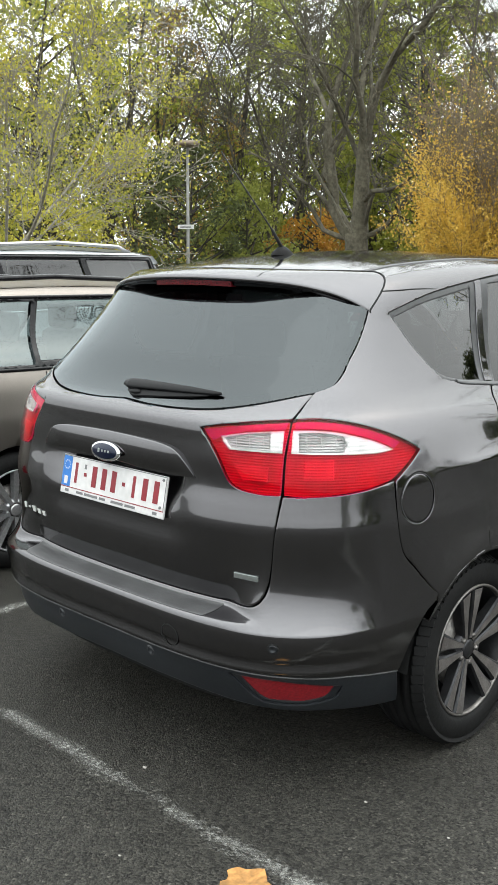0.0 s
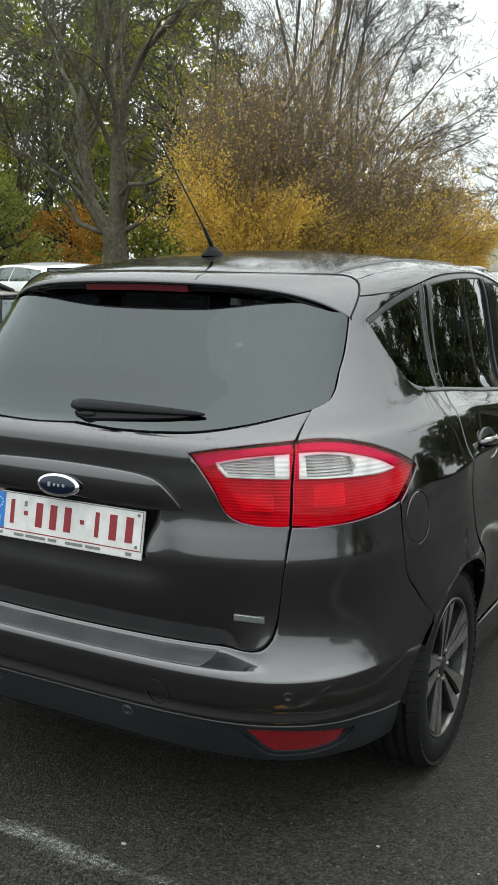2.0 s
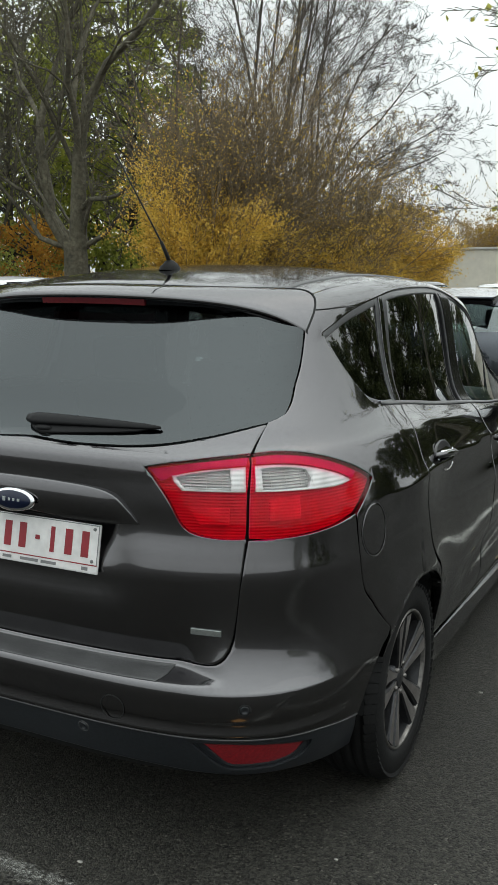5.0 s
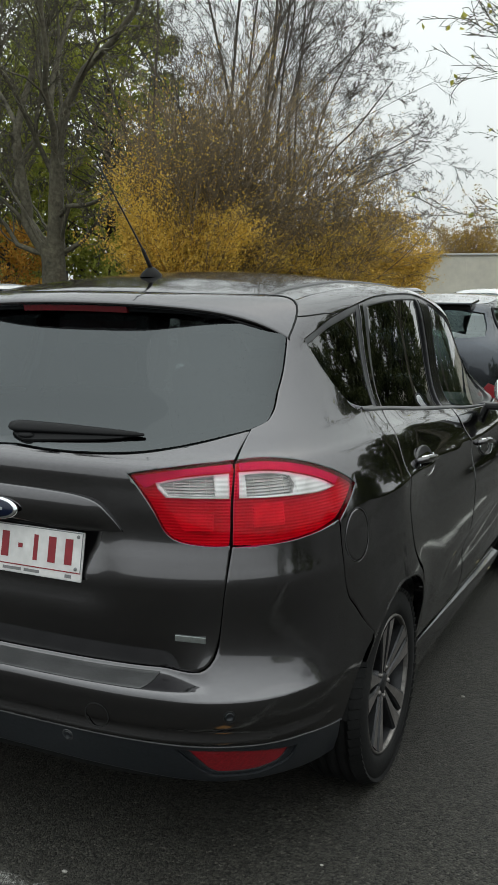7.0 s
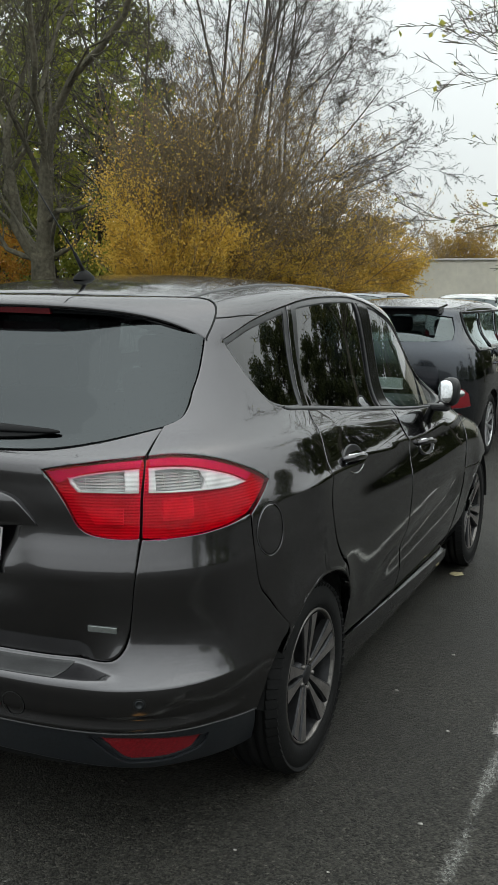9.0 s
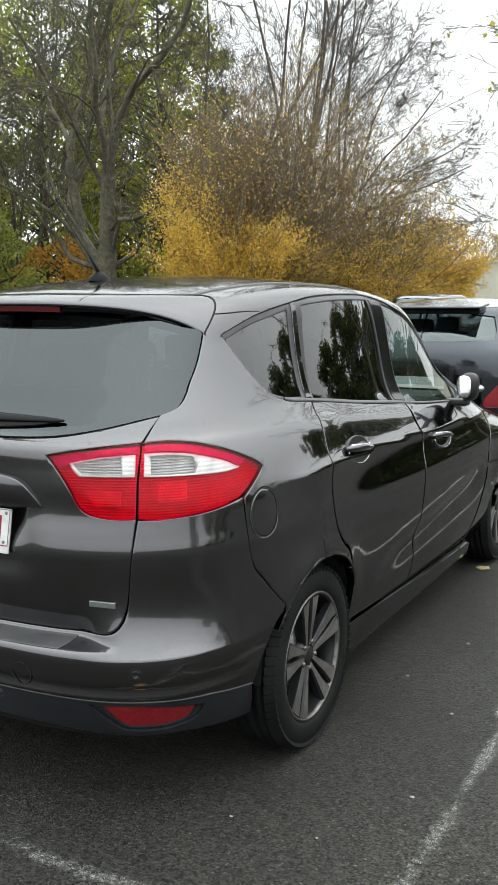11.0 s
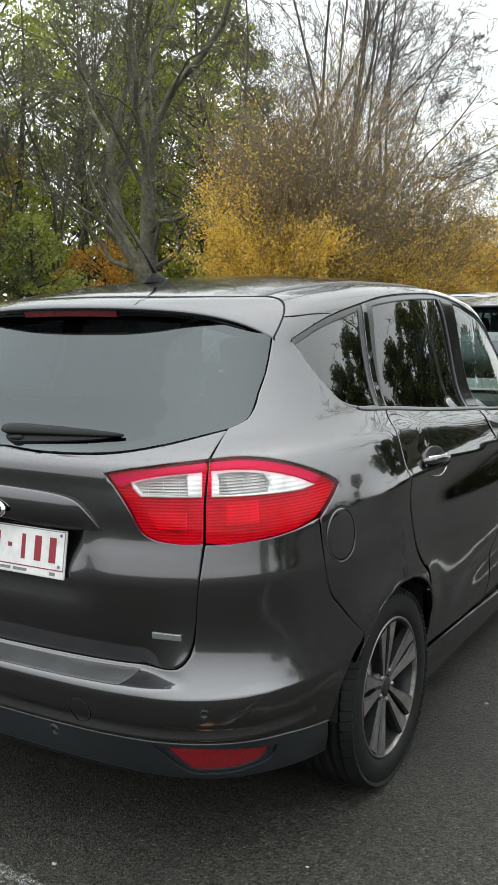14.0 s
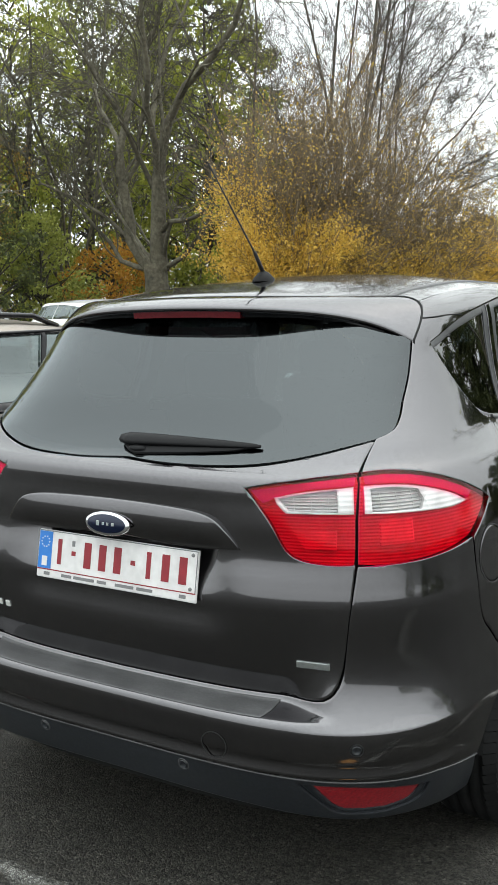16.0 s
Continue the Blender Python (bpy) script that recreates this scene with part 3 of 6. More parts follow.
        for k in range(10):
            a = turn + 2 * math.pi * k / 10
            ca, sa = math.cos(a), math.sin(a)
            verts = []
            for rad, wid, front in ((0.04, 0.013, x0 + 0.012), (r - 0.006, 0.024, x0 + 0.028)):
                for dw, dx in ((-wid, front - 0.03), (-wid * 0.8, front), (wid * 0.8, front), (wid, front - 0.03)):
                    verts.append((dx, rad * ca - dw * sa, rad * sa + dw * ca))
            data_part("spoke", verts, [(0, 1, 5, 4), (1, 2, 6, 5), (2, 3, 7, 6), (3, 0, 4, 7)], ALLOY, w, smooth=False)
    v, f = lathe([(x0 - 0.03, 0.062), (x0 + 0.004, 0.060), (x0 + 0.010, 0.045)], 32)
    data_part("hub", v, f, face, w)
    v, f = lathe([(x0 + 0.004, 0.034), (x0 + 0.012, 0.032), (x0 + 0.015, 0.026), (x0 + 0.0155, 0.0)], 32)
    data_part("hub_cap", v, f, ALLOY_DARK if style == "twin" else ALLOY, w)
    return w


def arch(shell, y0, z0, r, a0, a1, n=22):
    """An arc of a wheel arch in the skin's own map; angles in degrees from straight ahead, upwards."""
    t = np.radians(np.linspace(a0, a1, n))
    q = shell.flank(y0 + r * np.cos(t), z0 + r * np.sin(t))
    return q + [1, 0]


def pts(*a):
    return [tuple(p) for p in a]


# ---- the dark grey hatchback ----
SKIN = Shell(swept=True)
MIRRORS = (False, True)


def hatchback():
    car = thing("hatchback_car", "dark grey metallic compact hatchback parked on wet asphalt, seen from behind", "car")
    def haunch(s, v):
        """The wheel arch lip and the crease along the flank."""
        p = SKIN.at(np.abs(s) - 1, v)
        r = np.hypot(p[:, 1], p[:, 2] - 0.318)
        r2 = np.hypot(p[:, 1] - 2.690, p[:, 2] - 0.318)
        lip = 0.010 * np.exp(-((r - 0.372) / 0.055) ** 2) + 0.010 * np.exp(-((r2 - 0.372) / 0.055) ** 2)
        lip = lip * ease(0.36, 0.62, p[:, 2])
        zc = 0.985 - 0.03 * p[:, 1]
        crease = 0.010 * np.exp(-np.abs(p[:, 2] - zc) / 0.03) * ease(0.75, 0.95, np.abs(s))
        under = 0.018 * np.where(p[:, 2] < zc, ease(0.62, 1.06, p[:, 2]) / ease(0.62, 1.06, zc), np.exp(-(p[:, 2] - zc) / 0.05)) * ease(0.82, 1.02, np.abs(s)) * (1 - ease(2.45, 2.7, np.abs(s)))
        scoop = -0.020 * np.exp(-((p[:, 2] - 0.40 - 0.10 * p[:, 1]) / 0.07) ** 2) * ease(0.5, 0.9, p[:, 1]) * (1 - ease(1.9, 2.2, p[:, 1]))
        bulge = 0.016 * (np.exp(-((r - 0.34) / 0.14) ** 2) + np.exp(-((r2 - 0.34) / 0.14) ** 2)) * ease(0.50, 0.72, p[:, 2]) * ease(0.70, 0.82, np.abs(s))
        return lip + crease + under + scoop + bulge

    # tail
    glass_edge = pts((0.0, 1.150), (0.132, 1.144), (0.284, 1.150), (0.402, 1.170), (0.534, 1.202))
    seam_top = pts((0.534, 1.202), (0.508, 1.172), (0.488, 1.144))
    lamp_top = pts((0.488, 1.144), (0.420, 1.134), (0.352, 1.118), (0.294, 1.102))
    lamp_low = pts((0.294, 1.102), (0.316, 1.064), (0.338, 1.020), (0.360, 0.962), (0.384, 0.940), (0.426, 0.932), (0.466, 0.932))
    seam_low = pts((0.466, 0.932), (0.456, 0.834), (0.450, 0.756), (0.442, 0.722), (0.430, 0.702), (0.404, 0.687), (0.35, 0.681), (0.20, 0.679), (0.0, 0.677))

    def recess(s, v):
        e = 1 - ease(0.195, 0.285, np.abs(s))
        f = ease(0.755, 0.795, v) * (1 - ease(0.955, 0.972, v))
        soft = -(0.016 + 0.020 * ease(0.80, 0.95, v)) * e * f
        crease = 0.006 * ease(1.06, 1.10, v) * (1 - ease(1.115, 1.15, v))
        lean = -0.006 * ease(0.828, 0.95, v) * (1 - ease(0.955, 1.02, v)) * ease(0.24, 0.32, np.abs(s))
        return soft + crease + lean

    tail = panel(SKIN, "tailgate", grown(both(np.vstack([smooth_run(r, 0.012)[:-1] for r in (glass_edge, seam_top, lamp_top, lamp_low)] + [smooth_run(seam_low, 0.012)])), 0.0016),
                 PAINT, car, step=0.014, shape=recess)
    g_side = pts((0.717, 1.462), (0.701, 1.426), (0.663, 1.356), (0.630, 1.304), (0.608, 1.262), (0.580, 1.226), (0.536, 1.208))
    g_low = pts((0.536, 1.208), (0.402, 1.176), (0.282, 1.156), (0.130, 1.150), (0.0, 1.156))
    g_top = pts((0.0, 1.524), (0.152, 1.522), (0.400, 1.514), (0.550, 1.504), (0.717, 1.462))
    half = np.vstack([smooth_run(g_top, 0.014)[:-1], smooth_run(g_side, 0.014)[:-1], smooth_run(g_low, 0.014)])
    panel(SKIN, "rear_window", both(half), REARGLASS, car, lift=-0.003, rim=0.0, label="grey tinted rear window")
    panel(SKIN, "rear_window_border", both(half), TRIM, car, holes=[both(np.vstack([smooth_run([(p[0] * 0.965, 1.338 + (p[1] - 1.338) * 0.90) for p in run], 0.014) for run in (g_top, g_side, g_low)]))], lift=-0.006, rim=0.0)

    # lamps on both sides
    li = pts((0.484, 1.140), (0.420, 1.130), (0.352, 1.114), (0.298, 1.100))
    li2 = pts((0.298, 1.100), (0.320, 1.064), (0.342, 1.018), (0.364, 0.962), (0.388, 0.944), (0.428, 0.936), (0.464, 0.936))
    li3 = pts((0.464, 0.936), (0.470, 1.042), (0.484, 1.140))
    lo1 = pts((0.492, 1.140), (0.544, 1.142), (0.596, 1.130), (0.667, 1.100), (0.725, 1.066), (0.763, 1.038))
    lo2 = pts((0.763, 1.038), (0.739, 1.014), (0.689, 0.970))
    lo3 = pts((0.689, 0.970), (0.634, 0.952), (0.580, 0.942), (0.526, 0.936), (0.474, 0.936))
    lo4 = pts((0.474, 0.936), (0.480, 1.042), (0.492, 1.140))
    wi = loop(pts((0.474, 1.110), (0.398, 1.100), (0.344, 1.084)), pts((0.344, 1.084), (0.348, 1.068), (0.362, 1.048)), pts((0.362, 1.048), (0.470, 1.048)), pts((0.470, 1.048), (0.474, 1.110)))
    wo = loop(pts((0.490, 1.112), (0.538, 1.112), (0.590, 1.102), (0.659, 1.074), (0.697, 1.048)), pts((0.697, 1.048), (0.655, 1.042), (0.588, 1.044), (0.486, 1.048)), pts((0.486, 1.048), (0.490, 1.112)))
    gi = loop(pts((0.446, 1.104), (0.400, 1.096), (0.350, 1.082)), pts((0.350, 1.082), (0.366, 1.052)), pts((0.366, 1.052), (0.446, 1.052)), pts((0.446, 1.052), (0.446, 1.104)))
    go = loop(pts((0.502, 1.104), (0.538, 1.106), (0.588, 1.096)), pts((0.588, 1.096), (0.596, 1.072), (0.588, 1.050)), pts((0.588, 1.050), (0.500, 1.052)), pts((0.500, 1.052), (0.502, 1.104)))
    def ribs(parent, s0, s1, v0, v1, mi):
        """The moulded grid inside a clear lens."""
        g = -1 if mi else 1
        lines = [([s0 + (s1 - s0) * k / 6 for k in range(7)], [v0 + (v1 - v0) * (j + 0.5) / 6] * 7) for j in range(6)]
        lines += [([s0 + (s1 - s0) * j] * 4, [v0 + (v1 - v0) * k / 3 for k in range(4)]) for j in (0.16, 0.5, 0.84)]
        for ss_, vv_ in lines:
            p = SKIN.at(np.array(ss_) - 1, np.array(vv_)) - 0.013 * SKIN.normal(np.array(ss_) - 1, np.array(vv_))
            vs, fs = tube([(g * q[0], q[1], q[2]) for q in p], [0.0011] * len(p), 5)
            data_part("lens_rib", vs, fs, WHITE_BOWL, parent)

    for mi in MIRRORS:
        inner = panel(SKIN, "tail_lamp", grown(loop(li, li2, li3), 0.0028), LENS_RED, car, holes=[wi], mirror=mi, rim=0.0, label="red and clear tail lamp on the tailgate")
        panel(SKIN, "clear_lens", wi, LENS_CLEAR, inner, mirror=mi, rim=0.0, lift=-0.0005)
        panel(SKIN, "reflector", grown(loop(li, li2, li3), 0.0034), RED_BOWL, inner, holes=[wi], lift=-0.016, rim=0.0, mirror=mi)
        # strip coloured as the sky's reflection on the upper lens
        panel(SKIN, "sky_sheen_band", loop(pts((0.482, 1.136), (0.420, 1.128), (0.352, 1.110), (0.304, 1.098)), pts((0.304, 1.098), (0.324, 1.070), (0.344, 1.084)), pts((0.344, 1.084), (0.398, 1.104), (0.476, 1.114)), pts((0.476, 1.114), (0.482, 1.136))), RED_SKY_BAND, inner, lift=-0.007, rim=0.0, mirror=mi)
        # patch in the brighter red, for the glow behind the lens
        panel(SKIN, "glow_patch", loop(pts((0.372, 1.006), (0.442, 1.010)), pts((0.442, 1.010), (0.440, 0.966)), pts((0.440, 0.966), (0.392, 0.964)), pts((0.392, 0.964), (0.372, 1.006))), RED_GLOW, inner, lift=-0.010, rim=0.004, mirror=mi)
        panel(SKIN, "silver_bowl", wi, WHITE_BOWL, inner, holes=[gi], lift=-0.006, rim=0.014, mirror=mi)
        panel(SKIN, "reversing_bowl", gi, GREY_BOWL, inner, lift=-0.020, rim=0.0, mirror=mi)
        ribs(inner, 0.362, 0.444, 1.052, 1.096, mi)
        outer = panel(SKIN, "tail_lamp", grown(loop(lo1, lo2, lo3, lo4), 0.0028), LENS_RED, car, holes=[wo], mirror=mi, rim=0.0, label="red and clear wrap-round tail lamp")
        panel(SKIN, "clear_lens", wo, LENS_CLEAR, outer, mirror=mi, rim=0.0, lift=-0.0005)
        panel(SKIN, "reflector", grown(loop(lo1, lo2, lo3, lo4), 0.0034), RED_BOWL, outer, holes=[wo], lift=-0.016, rim=0.0, mirror=mi)
        panel(SKIN, "sky_sheen_band", loop(pts((0.496, 1.138), (0.544, 1.138), (0.596, 1.128), (0.667, 1.096), (0.717, 1.066)), pts((0.717, 1.066), (0.699, 1.052)), pts((0.699, 1.052), (0.659, 1.078), (0.590, 1.106), (0.538, 1.116), (0.494, 1.116)), pts((0.494, 1.116), (0.496, 1.138))), RED_SKY_BAND, outer, lift=-0.007, rim=0.0, mirror=mi)
        panel(SKIN, "glow_patch", loop(pts((0.510, 1.030), (0.568, 1.034)), pts((0.568, 1.034), (0.566, 0.978)), pts((0.566, 0.978), (0.508, 0.974)), pts((0.508, 0.974), (0.510, 1.030))), RED_GLOW, outer, lift=-0.010, rim=0.004, mirror=mi)
        panel(SKIN, "silver_bowl", wo, WHITE_BOWL, outer, holes=[go], lift=-0.006, rim=0.014, mirror=mi)
        panel(SKIN, "indicator_bowl", go, GREY_BOWL, outer, lift=-0.020, rim=0.0, mirror=mi)
        ribs(outer, 0.503, 0.588, 1.053, 1.099, mi)

    # bumper
    b_top = pts((0.0, 0.672), (0.20, 0.674), (0.35, 0.676), (0.406, 0.682), (0.434, 0.698), (0.448, 0.720), (0.454, 0.756), (0.460, 0.834), (0.472, 0.928))
    b_lamp = pts((0.472, 0.928), (0.526, 0.932), (0.580, 0.936), (0.634, 0.946), (0.687, 0.962))
    b_seam = pts((0.687, 0.962), (0.691, 0.894), (0.705, 0.782), (0.745, 0.738), (0.807, 0.684))
    b_arch = pts((0.807, 0.684), (0.775, 0.58), (0.74, 0.47), (0.716, 0.379))
    b_low = pts((0.716, 0.379), (0.60, 0.406), (0.47, 0.416), (0.30, 0.420), (0.15, 0.421), (0.0, 0.421))
    bum = np.vstack([smooth_run(r, 0.012)[:-1] for r in (b_top, b_lamp, b_seam, b_arch)] + [smooth_run(b_low, 0.012)])

    def flare(s, v):
        lip = 0.004 * np.exp(-((v - 0.430) / 0.010) ** 2) - 0.004 * np.exp(-((v - 0.452) / 0.014) ** 2)
        lean = -0.007 * ease(0.828, 0.95, v) * (1 - ease(0.60, 0.69, np.abs(s)))
        return lip * (1 - ease(0.60, 0.70, np.abs(s))) + haunch(s, v) + lean

    bumper = panel(SKIN, "rear_bumper", grown(both(bum), 0.0014), PAINT, car, step=0.014, shape=flare, label="dark grey painted rear bumper")
    panel(SKIN, "scuff_plate", both(np.vstack([smooth_run(pts((0.0, 0.663), (0.2, 0.665), (0.352, 0.668)), 0.014)[:-1], smooth_run(pts((0.352, 0.668), (0.338, 0.640), (0.315, 0.608)), 0.014)[:-1], smooth_run(pts((0.315, 0.608), (0.15, 0.606), (0.0, 0.605)), 0.014)])), SCUFF, bumper, lift=0.003, rim=0.004, step=0.012, label="matt grey loading scuff plate")
    fog_hole = loop(pts((0.372, 0.399), (0.47, 0.394), (0.588, 0.370)), pts((0.588, 0.370), (0.575, 0.325), (0.52, 0.302)), pts((0.52, 0.302), (0.47, 0.303), (0.43, 0.315), (0.372, 0.399)))
    reflector = loop(pts((0.392, 0.395), (0.47, 0.389), (0.573, 0.366)), pts((0.573, 0.366), (0.556, 0.328), (0.515, 0.312)), pts((0.515, 0.312), (0.47, 0.313), (0.437, 0.322), (0.392, 0.395)))
    v_half = np.vstack([smooth_run(pts((0.0, 0.417), (0.15, 0.417), (0.30, 0.416), (0.47, 0.411), (0.60, 0.401), (0.713, 0.374)), 0.012)[:-1],
                        smooth_run(pts((0.713, 0.374), (0.742, 0.240)), 0.012)[:-1],
                        smooth_run(pts((0.742, 0.240), (0.58, 0.275), (0.456, 0.284), (0.3, 0.304), (0.15, 0.309), (0.0, 0.311)), 0.012)])
    val = panel(SKIN, "lower_valance", both(v_half), VALANCE, bumper, holes=[fog_hole, fog_hole[::-1] * [-1, 1]], lift=-0.003, rim=0.03, label="scuffed dark plastic lower bumper")
    for mi in MIRRORS:
        panel(SKIN, "fog_surround", fog_hole, VALANCE, bumper, holes=[reflector], lift=-0.010, rim=0.012, mirror=mi)
        panel(SKIN, "red_reflector", reflector, RED_FLAT, bumper, lift=-0.014, rim=0.0, mirror=mi, label="red bumper reflector")
    # grey bead on the joint: the valance edge's highlight, put into its colour
    es = np.linspace(-0.712, 0.712, 75)
    ev = np.interp(np.abs(es), [0.0, 0.30, 0.47, 0.60, 0.713], [0.4190, 0.4180, 0.4135, 0.4035, 0.3765])
    ep = SKIN.at(np.abs(es) - 1, ev) + 0.0004 * SKIN.normal(np.abs(es) - 1, ev)
    vs, fs = tube([(math.copysign(q[0], e), q[1], q[2]) for q, e in zip(ep, es)], [0.0022] * 75, 6)
    data_part("joint_highlight", vs, fs, SCUFF, bumper, "grey joint along the lower bumper, its highlight in the colour")
    for s, v in ((0.457, 0.512), (0.170, 0.390), (-0.170, 0.390), (-0.457, 0.512)):
        m = on_skin(SKIN, s, v, 0.0005 if v > 0.45 else -0.002)
        r1, f1 = lathe([(0.0, 0.0125), (0.003, 0.0115), (0.003, 0.0095), (0.001, 0.0085), (0.001, 0.0)], 24)
        data_part("parking_sensor", [m @ Vector((p[1], p[2], p[0])) for p in r1], f1, VALANCE, bumper)
        r1, f1 = lathe([(0.0, 0.0175), (0.0015, 0.0165), (0.0015, 0.0150), (0.0, 0.0140)], 28)
        data_part("sensor_ring", [m @ Vector((p[1], p[2], p[0])) for p in r1], f1, SCUFF if v < 0.45 else GAP, bumper)
    m = on_skin(SKIN, 0.236, 0.476, 0.0008)
    r1, f1 = lathe([(0.0, 0.0365), (0.001, 0.0355), (0.001, 0.0345), (0.0, 0.0335)], 40)
    data_part("towing_eye_cover", [m @ Vector((p[1], p[2], p[0])) for p in r1], f1, GAP, bumper)

    # garnish bar, emblem, plate
    def bulge(s, v):
        return 0.016 * np.sin(np.clip((v - 0.957) / 0.098, 0, 1) * math.pi) ** 0.75 * (1 - 0.6 * ease(0.20, 0.29, np.abs(s)))

    bar = both(np.vstack([smooth_run(pts((0.0, 1.047), (0.10, 1.045), (0.19, 1.039), (0.236, 1.024), (0.264, 0.990), (0.284, 0.954)), 0.01)[:-1], smooth_run(pts((0.284, 0.954), (0.186, 0.948), (0.0, 0.957)), 0.01)]))
    garnish = panel(SKIN, "tailgate_garnish", bar, PAINT, car, step=0.012, shape=bulge, rim=0.02)
    c = Vector((0, -0.847, 0.997))
    tilt = pose(*c, 90 - 8, 0, 0)
    for name, rx, ry, h, material in (("emblem_ring", 0.074, 0.032, 0.007, CHROME), ("emblem_disc", 0.065, 0.0255, 0.0095, NAVY)):
        v, f = lathe([(0.0, 1.0), (h * 0.6, 1.0), (h, 0.93), (h, 0.0)], 48)
        data_part(name, [tilt @ Vector((p[1] * rx, p[2] * ry, p[0] - 0.004)) for p in v], f, material, garnish, "blue oval badge with silver edge" if h > 0.009 else "")
    for k, (x, w) in enumerate(((-0.026, 0.012), (-0.008, 0.009), (0.007, 0.009), (0.024, 0.011))):
        bm = bmesh.new()
        box_bm(bm, (w * 0.8, 0.008 if k else 0.013, 0.0015), (x, 0, 0.0062), 0.0005)
        bmesh.ops.transform(bm, matrix=tilt, verts=bm.verts)
        link("emblem_stroke", bm, SATIN, garnish, smooth=False)
    pm = Matrix.Translation((0, -0.825, 0.882)) @ pose(0, 0, 0, 90 - 11, 0, 0) @ Matrix.Scale(1.03, 4)

    def flat(name, w, h, x, y, z, material, parent, thick=0.001, bevel=0.0, label=""):
        bm = bmesh.new()
        box_bm(bm, (w, h, thick), (x, y, z), bevel)
        bmesh.ops.transform(bm, matrix=pm, verts=bm.verts)
        return link(name, bm, material, parent, label, smooth=False)

    plate = flat("number_plate", 0.524, 0.130, 0, 0, -0.003, WHITE, car, 0.008, 0.003, "white number plate with maroon marks and a blue band in a dealer holder")
    flat("plate_border", 0.520, 0.0025, 0, 0.062, 0.0015, GREY_INK, plate)
    flat("plate_border", 0.520, 0.0028, 0, -0.042, 0.0015, MAROON, plate)
    flat("plate_border", 0.0025, 0.104, 0.2585, 0.010, 0.0015, GREY_INK, plate)
    flat("blue_band", 0.046, 0.100, -0.236, 0.010, 0.0013, PLATE_BLUE, plate)
    flat("country_mark", 0.018, 0.026, -0.236, -0.020, 0.0022, WHITE, plate)
    for k in range(10):
        a = 2 * math.pi * k / 10
        flat("star_mark", 0.0035, 0.0035, -0.236 + 0.014 * math.cos(a), 0.032 + 0.014 * math.sin(a), 0.0022, WHITE, plate)
    for x, w in ((-0.185, 0.014), (-0.088, 0.024), (-0.038, 0.024), (0.012, 0.024), (0.112, 0.014), (0.165, 0.024), (0.218, 0.024)):
        flat("plate_mark", w, 0.068, x, 0.010, 0.0016, MAROON, plate, 0.001, 0.0003)
    for x in (-0.136, 0.062):
        flat("plate_dash", 0.014, 0.012, x, 0.010, 0.0016, MAROON, plate)
    flat("inspection_seal", 0.010, 0.015, -0.138, 0.036, 0.0016, GREY_INK, plate)
    for x, w in ((-0.155, 0.035), (-0.095, 0.070), (-0.035, 0.030), (0.040, 0.060), (0.105, 0.050)):
        flat("holder_writing", w, 0.008, x, -0.053, 0.0016, GREY_INK, plate)
    for x in (-0.225, 0.222):
        flat("holder_mark", 0.020, 0.009, x, -0.053, 0.0016, GREY_INK, plate)
    for x, y in ((0.245, 0.052), (0.243, -0.032)):
        v, f = lathe([(0.0, 0.005), (0.003, 0.004), (0.003, 0.0)], 12)
        data_part("plate_screw", [pm @ Vector((p[1] + x, p[2] + y, p[0] + 0.001)) for p in v], f, GREY_INK, plate)
    # badges
    bm = bmesh.new()
    box_bm(bm, (0.084, 0.0165, 0.005), (0, 0, 0.0015), 0.0012)
    bmesh.ops.transform(bm, matrix=on_skin(SKIN, 0.403, 0.7365, 0.0), verts=bm.verts)
    link("engine_badge", bm, SATIN, tail, "small silver badge", smooth=False)
    for k, (s, w, h) in enumerate(((-0.405, 0.022, 0.026), (-0.383, 0.012, 0.010), (-0.358, 0.024, 0.026), (-0.328, 0.022, 0.022), (-0.302, 0.020, 0.022))):
        bm = bmesh.new()
        box_bm(bm, (w, h * 0.8, 0.003), (0, 0, 0.001), 0.001)
        bmesh.ops.transform(bm, matrix=on_skin(SKIN, s, 0.745, 0.001), verts=bm.verts)
        link("model_badge", bm, BADGE, tail, smooth=False)

    # spoiler over the rear window with the high brake lamp
    ts = np.linspace(-1, 1, 81)
    at_ = np.abs(ts)
    ex = 0.637 * ts
    edge = -0.470 + 0.172 * at_ ** 2.7
    ez = SKIN.zroof(0.6 * ts, edge) + 0.003 - 0.080 * at_ ** 6
    qx, qy = 0.512 * ts, -0.335 + 0.155 * at_ ** 3
    qz = SKIN.zroof(qx, qy) + 0.003
    rows, k = [], 10
    for i in range(len(ts)):
        for f in np.linspace(0, 1, k):
            bow = 0.042 * at_[i] ** 10 * math.sin(math.pi * f)
            rows.append((qx[i] + (ex[i] - qx[i]) * f + bow * ts[i], qy[i] + (edge[i] - qy[i]) * f + bow * 0.9, qz[i] + (ez[i] - qz[i]) * f + (0.010 + 0.026 * at_[i] ** 4) * math.sin(math.pi * f)))
        rows += [(ex[i], edge[i] - 0.003, ez[i] - 0.006), (ex[i], edge[i] - 0.001, ez[i] - 0.014), (ex[i] * 0.99, edge[i] + 0.012, ez[i] - 0.018), (qx[i] * 0.98, qy[i], qz[i] - 0.05)]
    n = k + 4
    faces = [(i * n + j, (i + 1) * n + j, (i + 1) * n + j + 1, i * n + j + 1) for i in range(len(ts) - 1) for j in range(n - 1)]
    spoiler = data_part("roof_spoiler", rows, [t[::-1] for t in faces], PAINT, car)
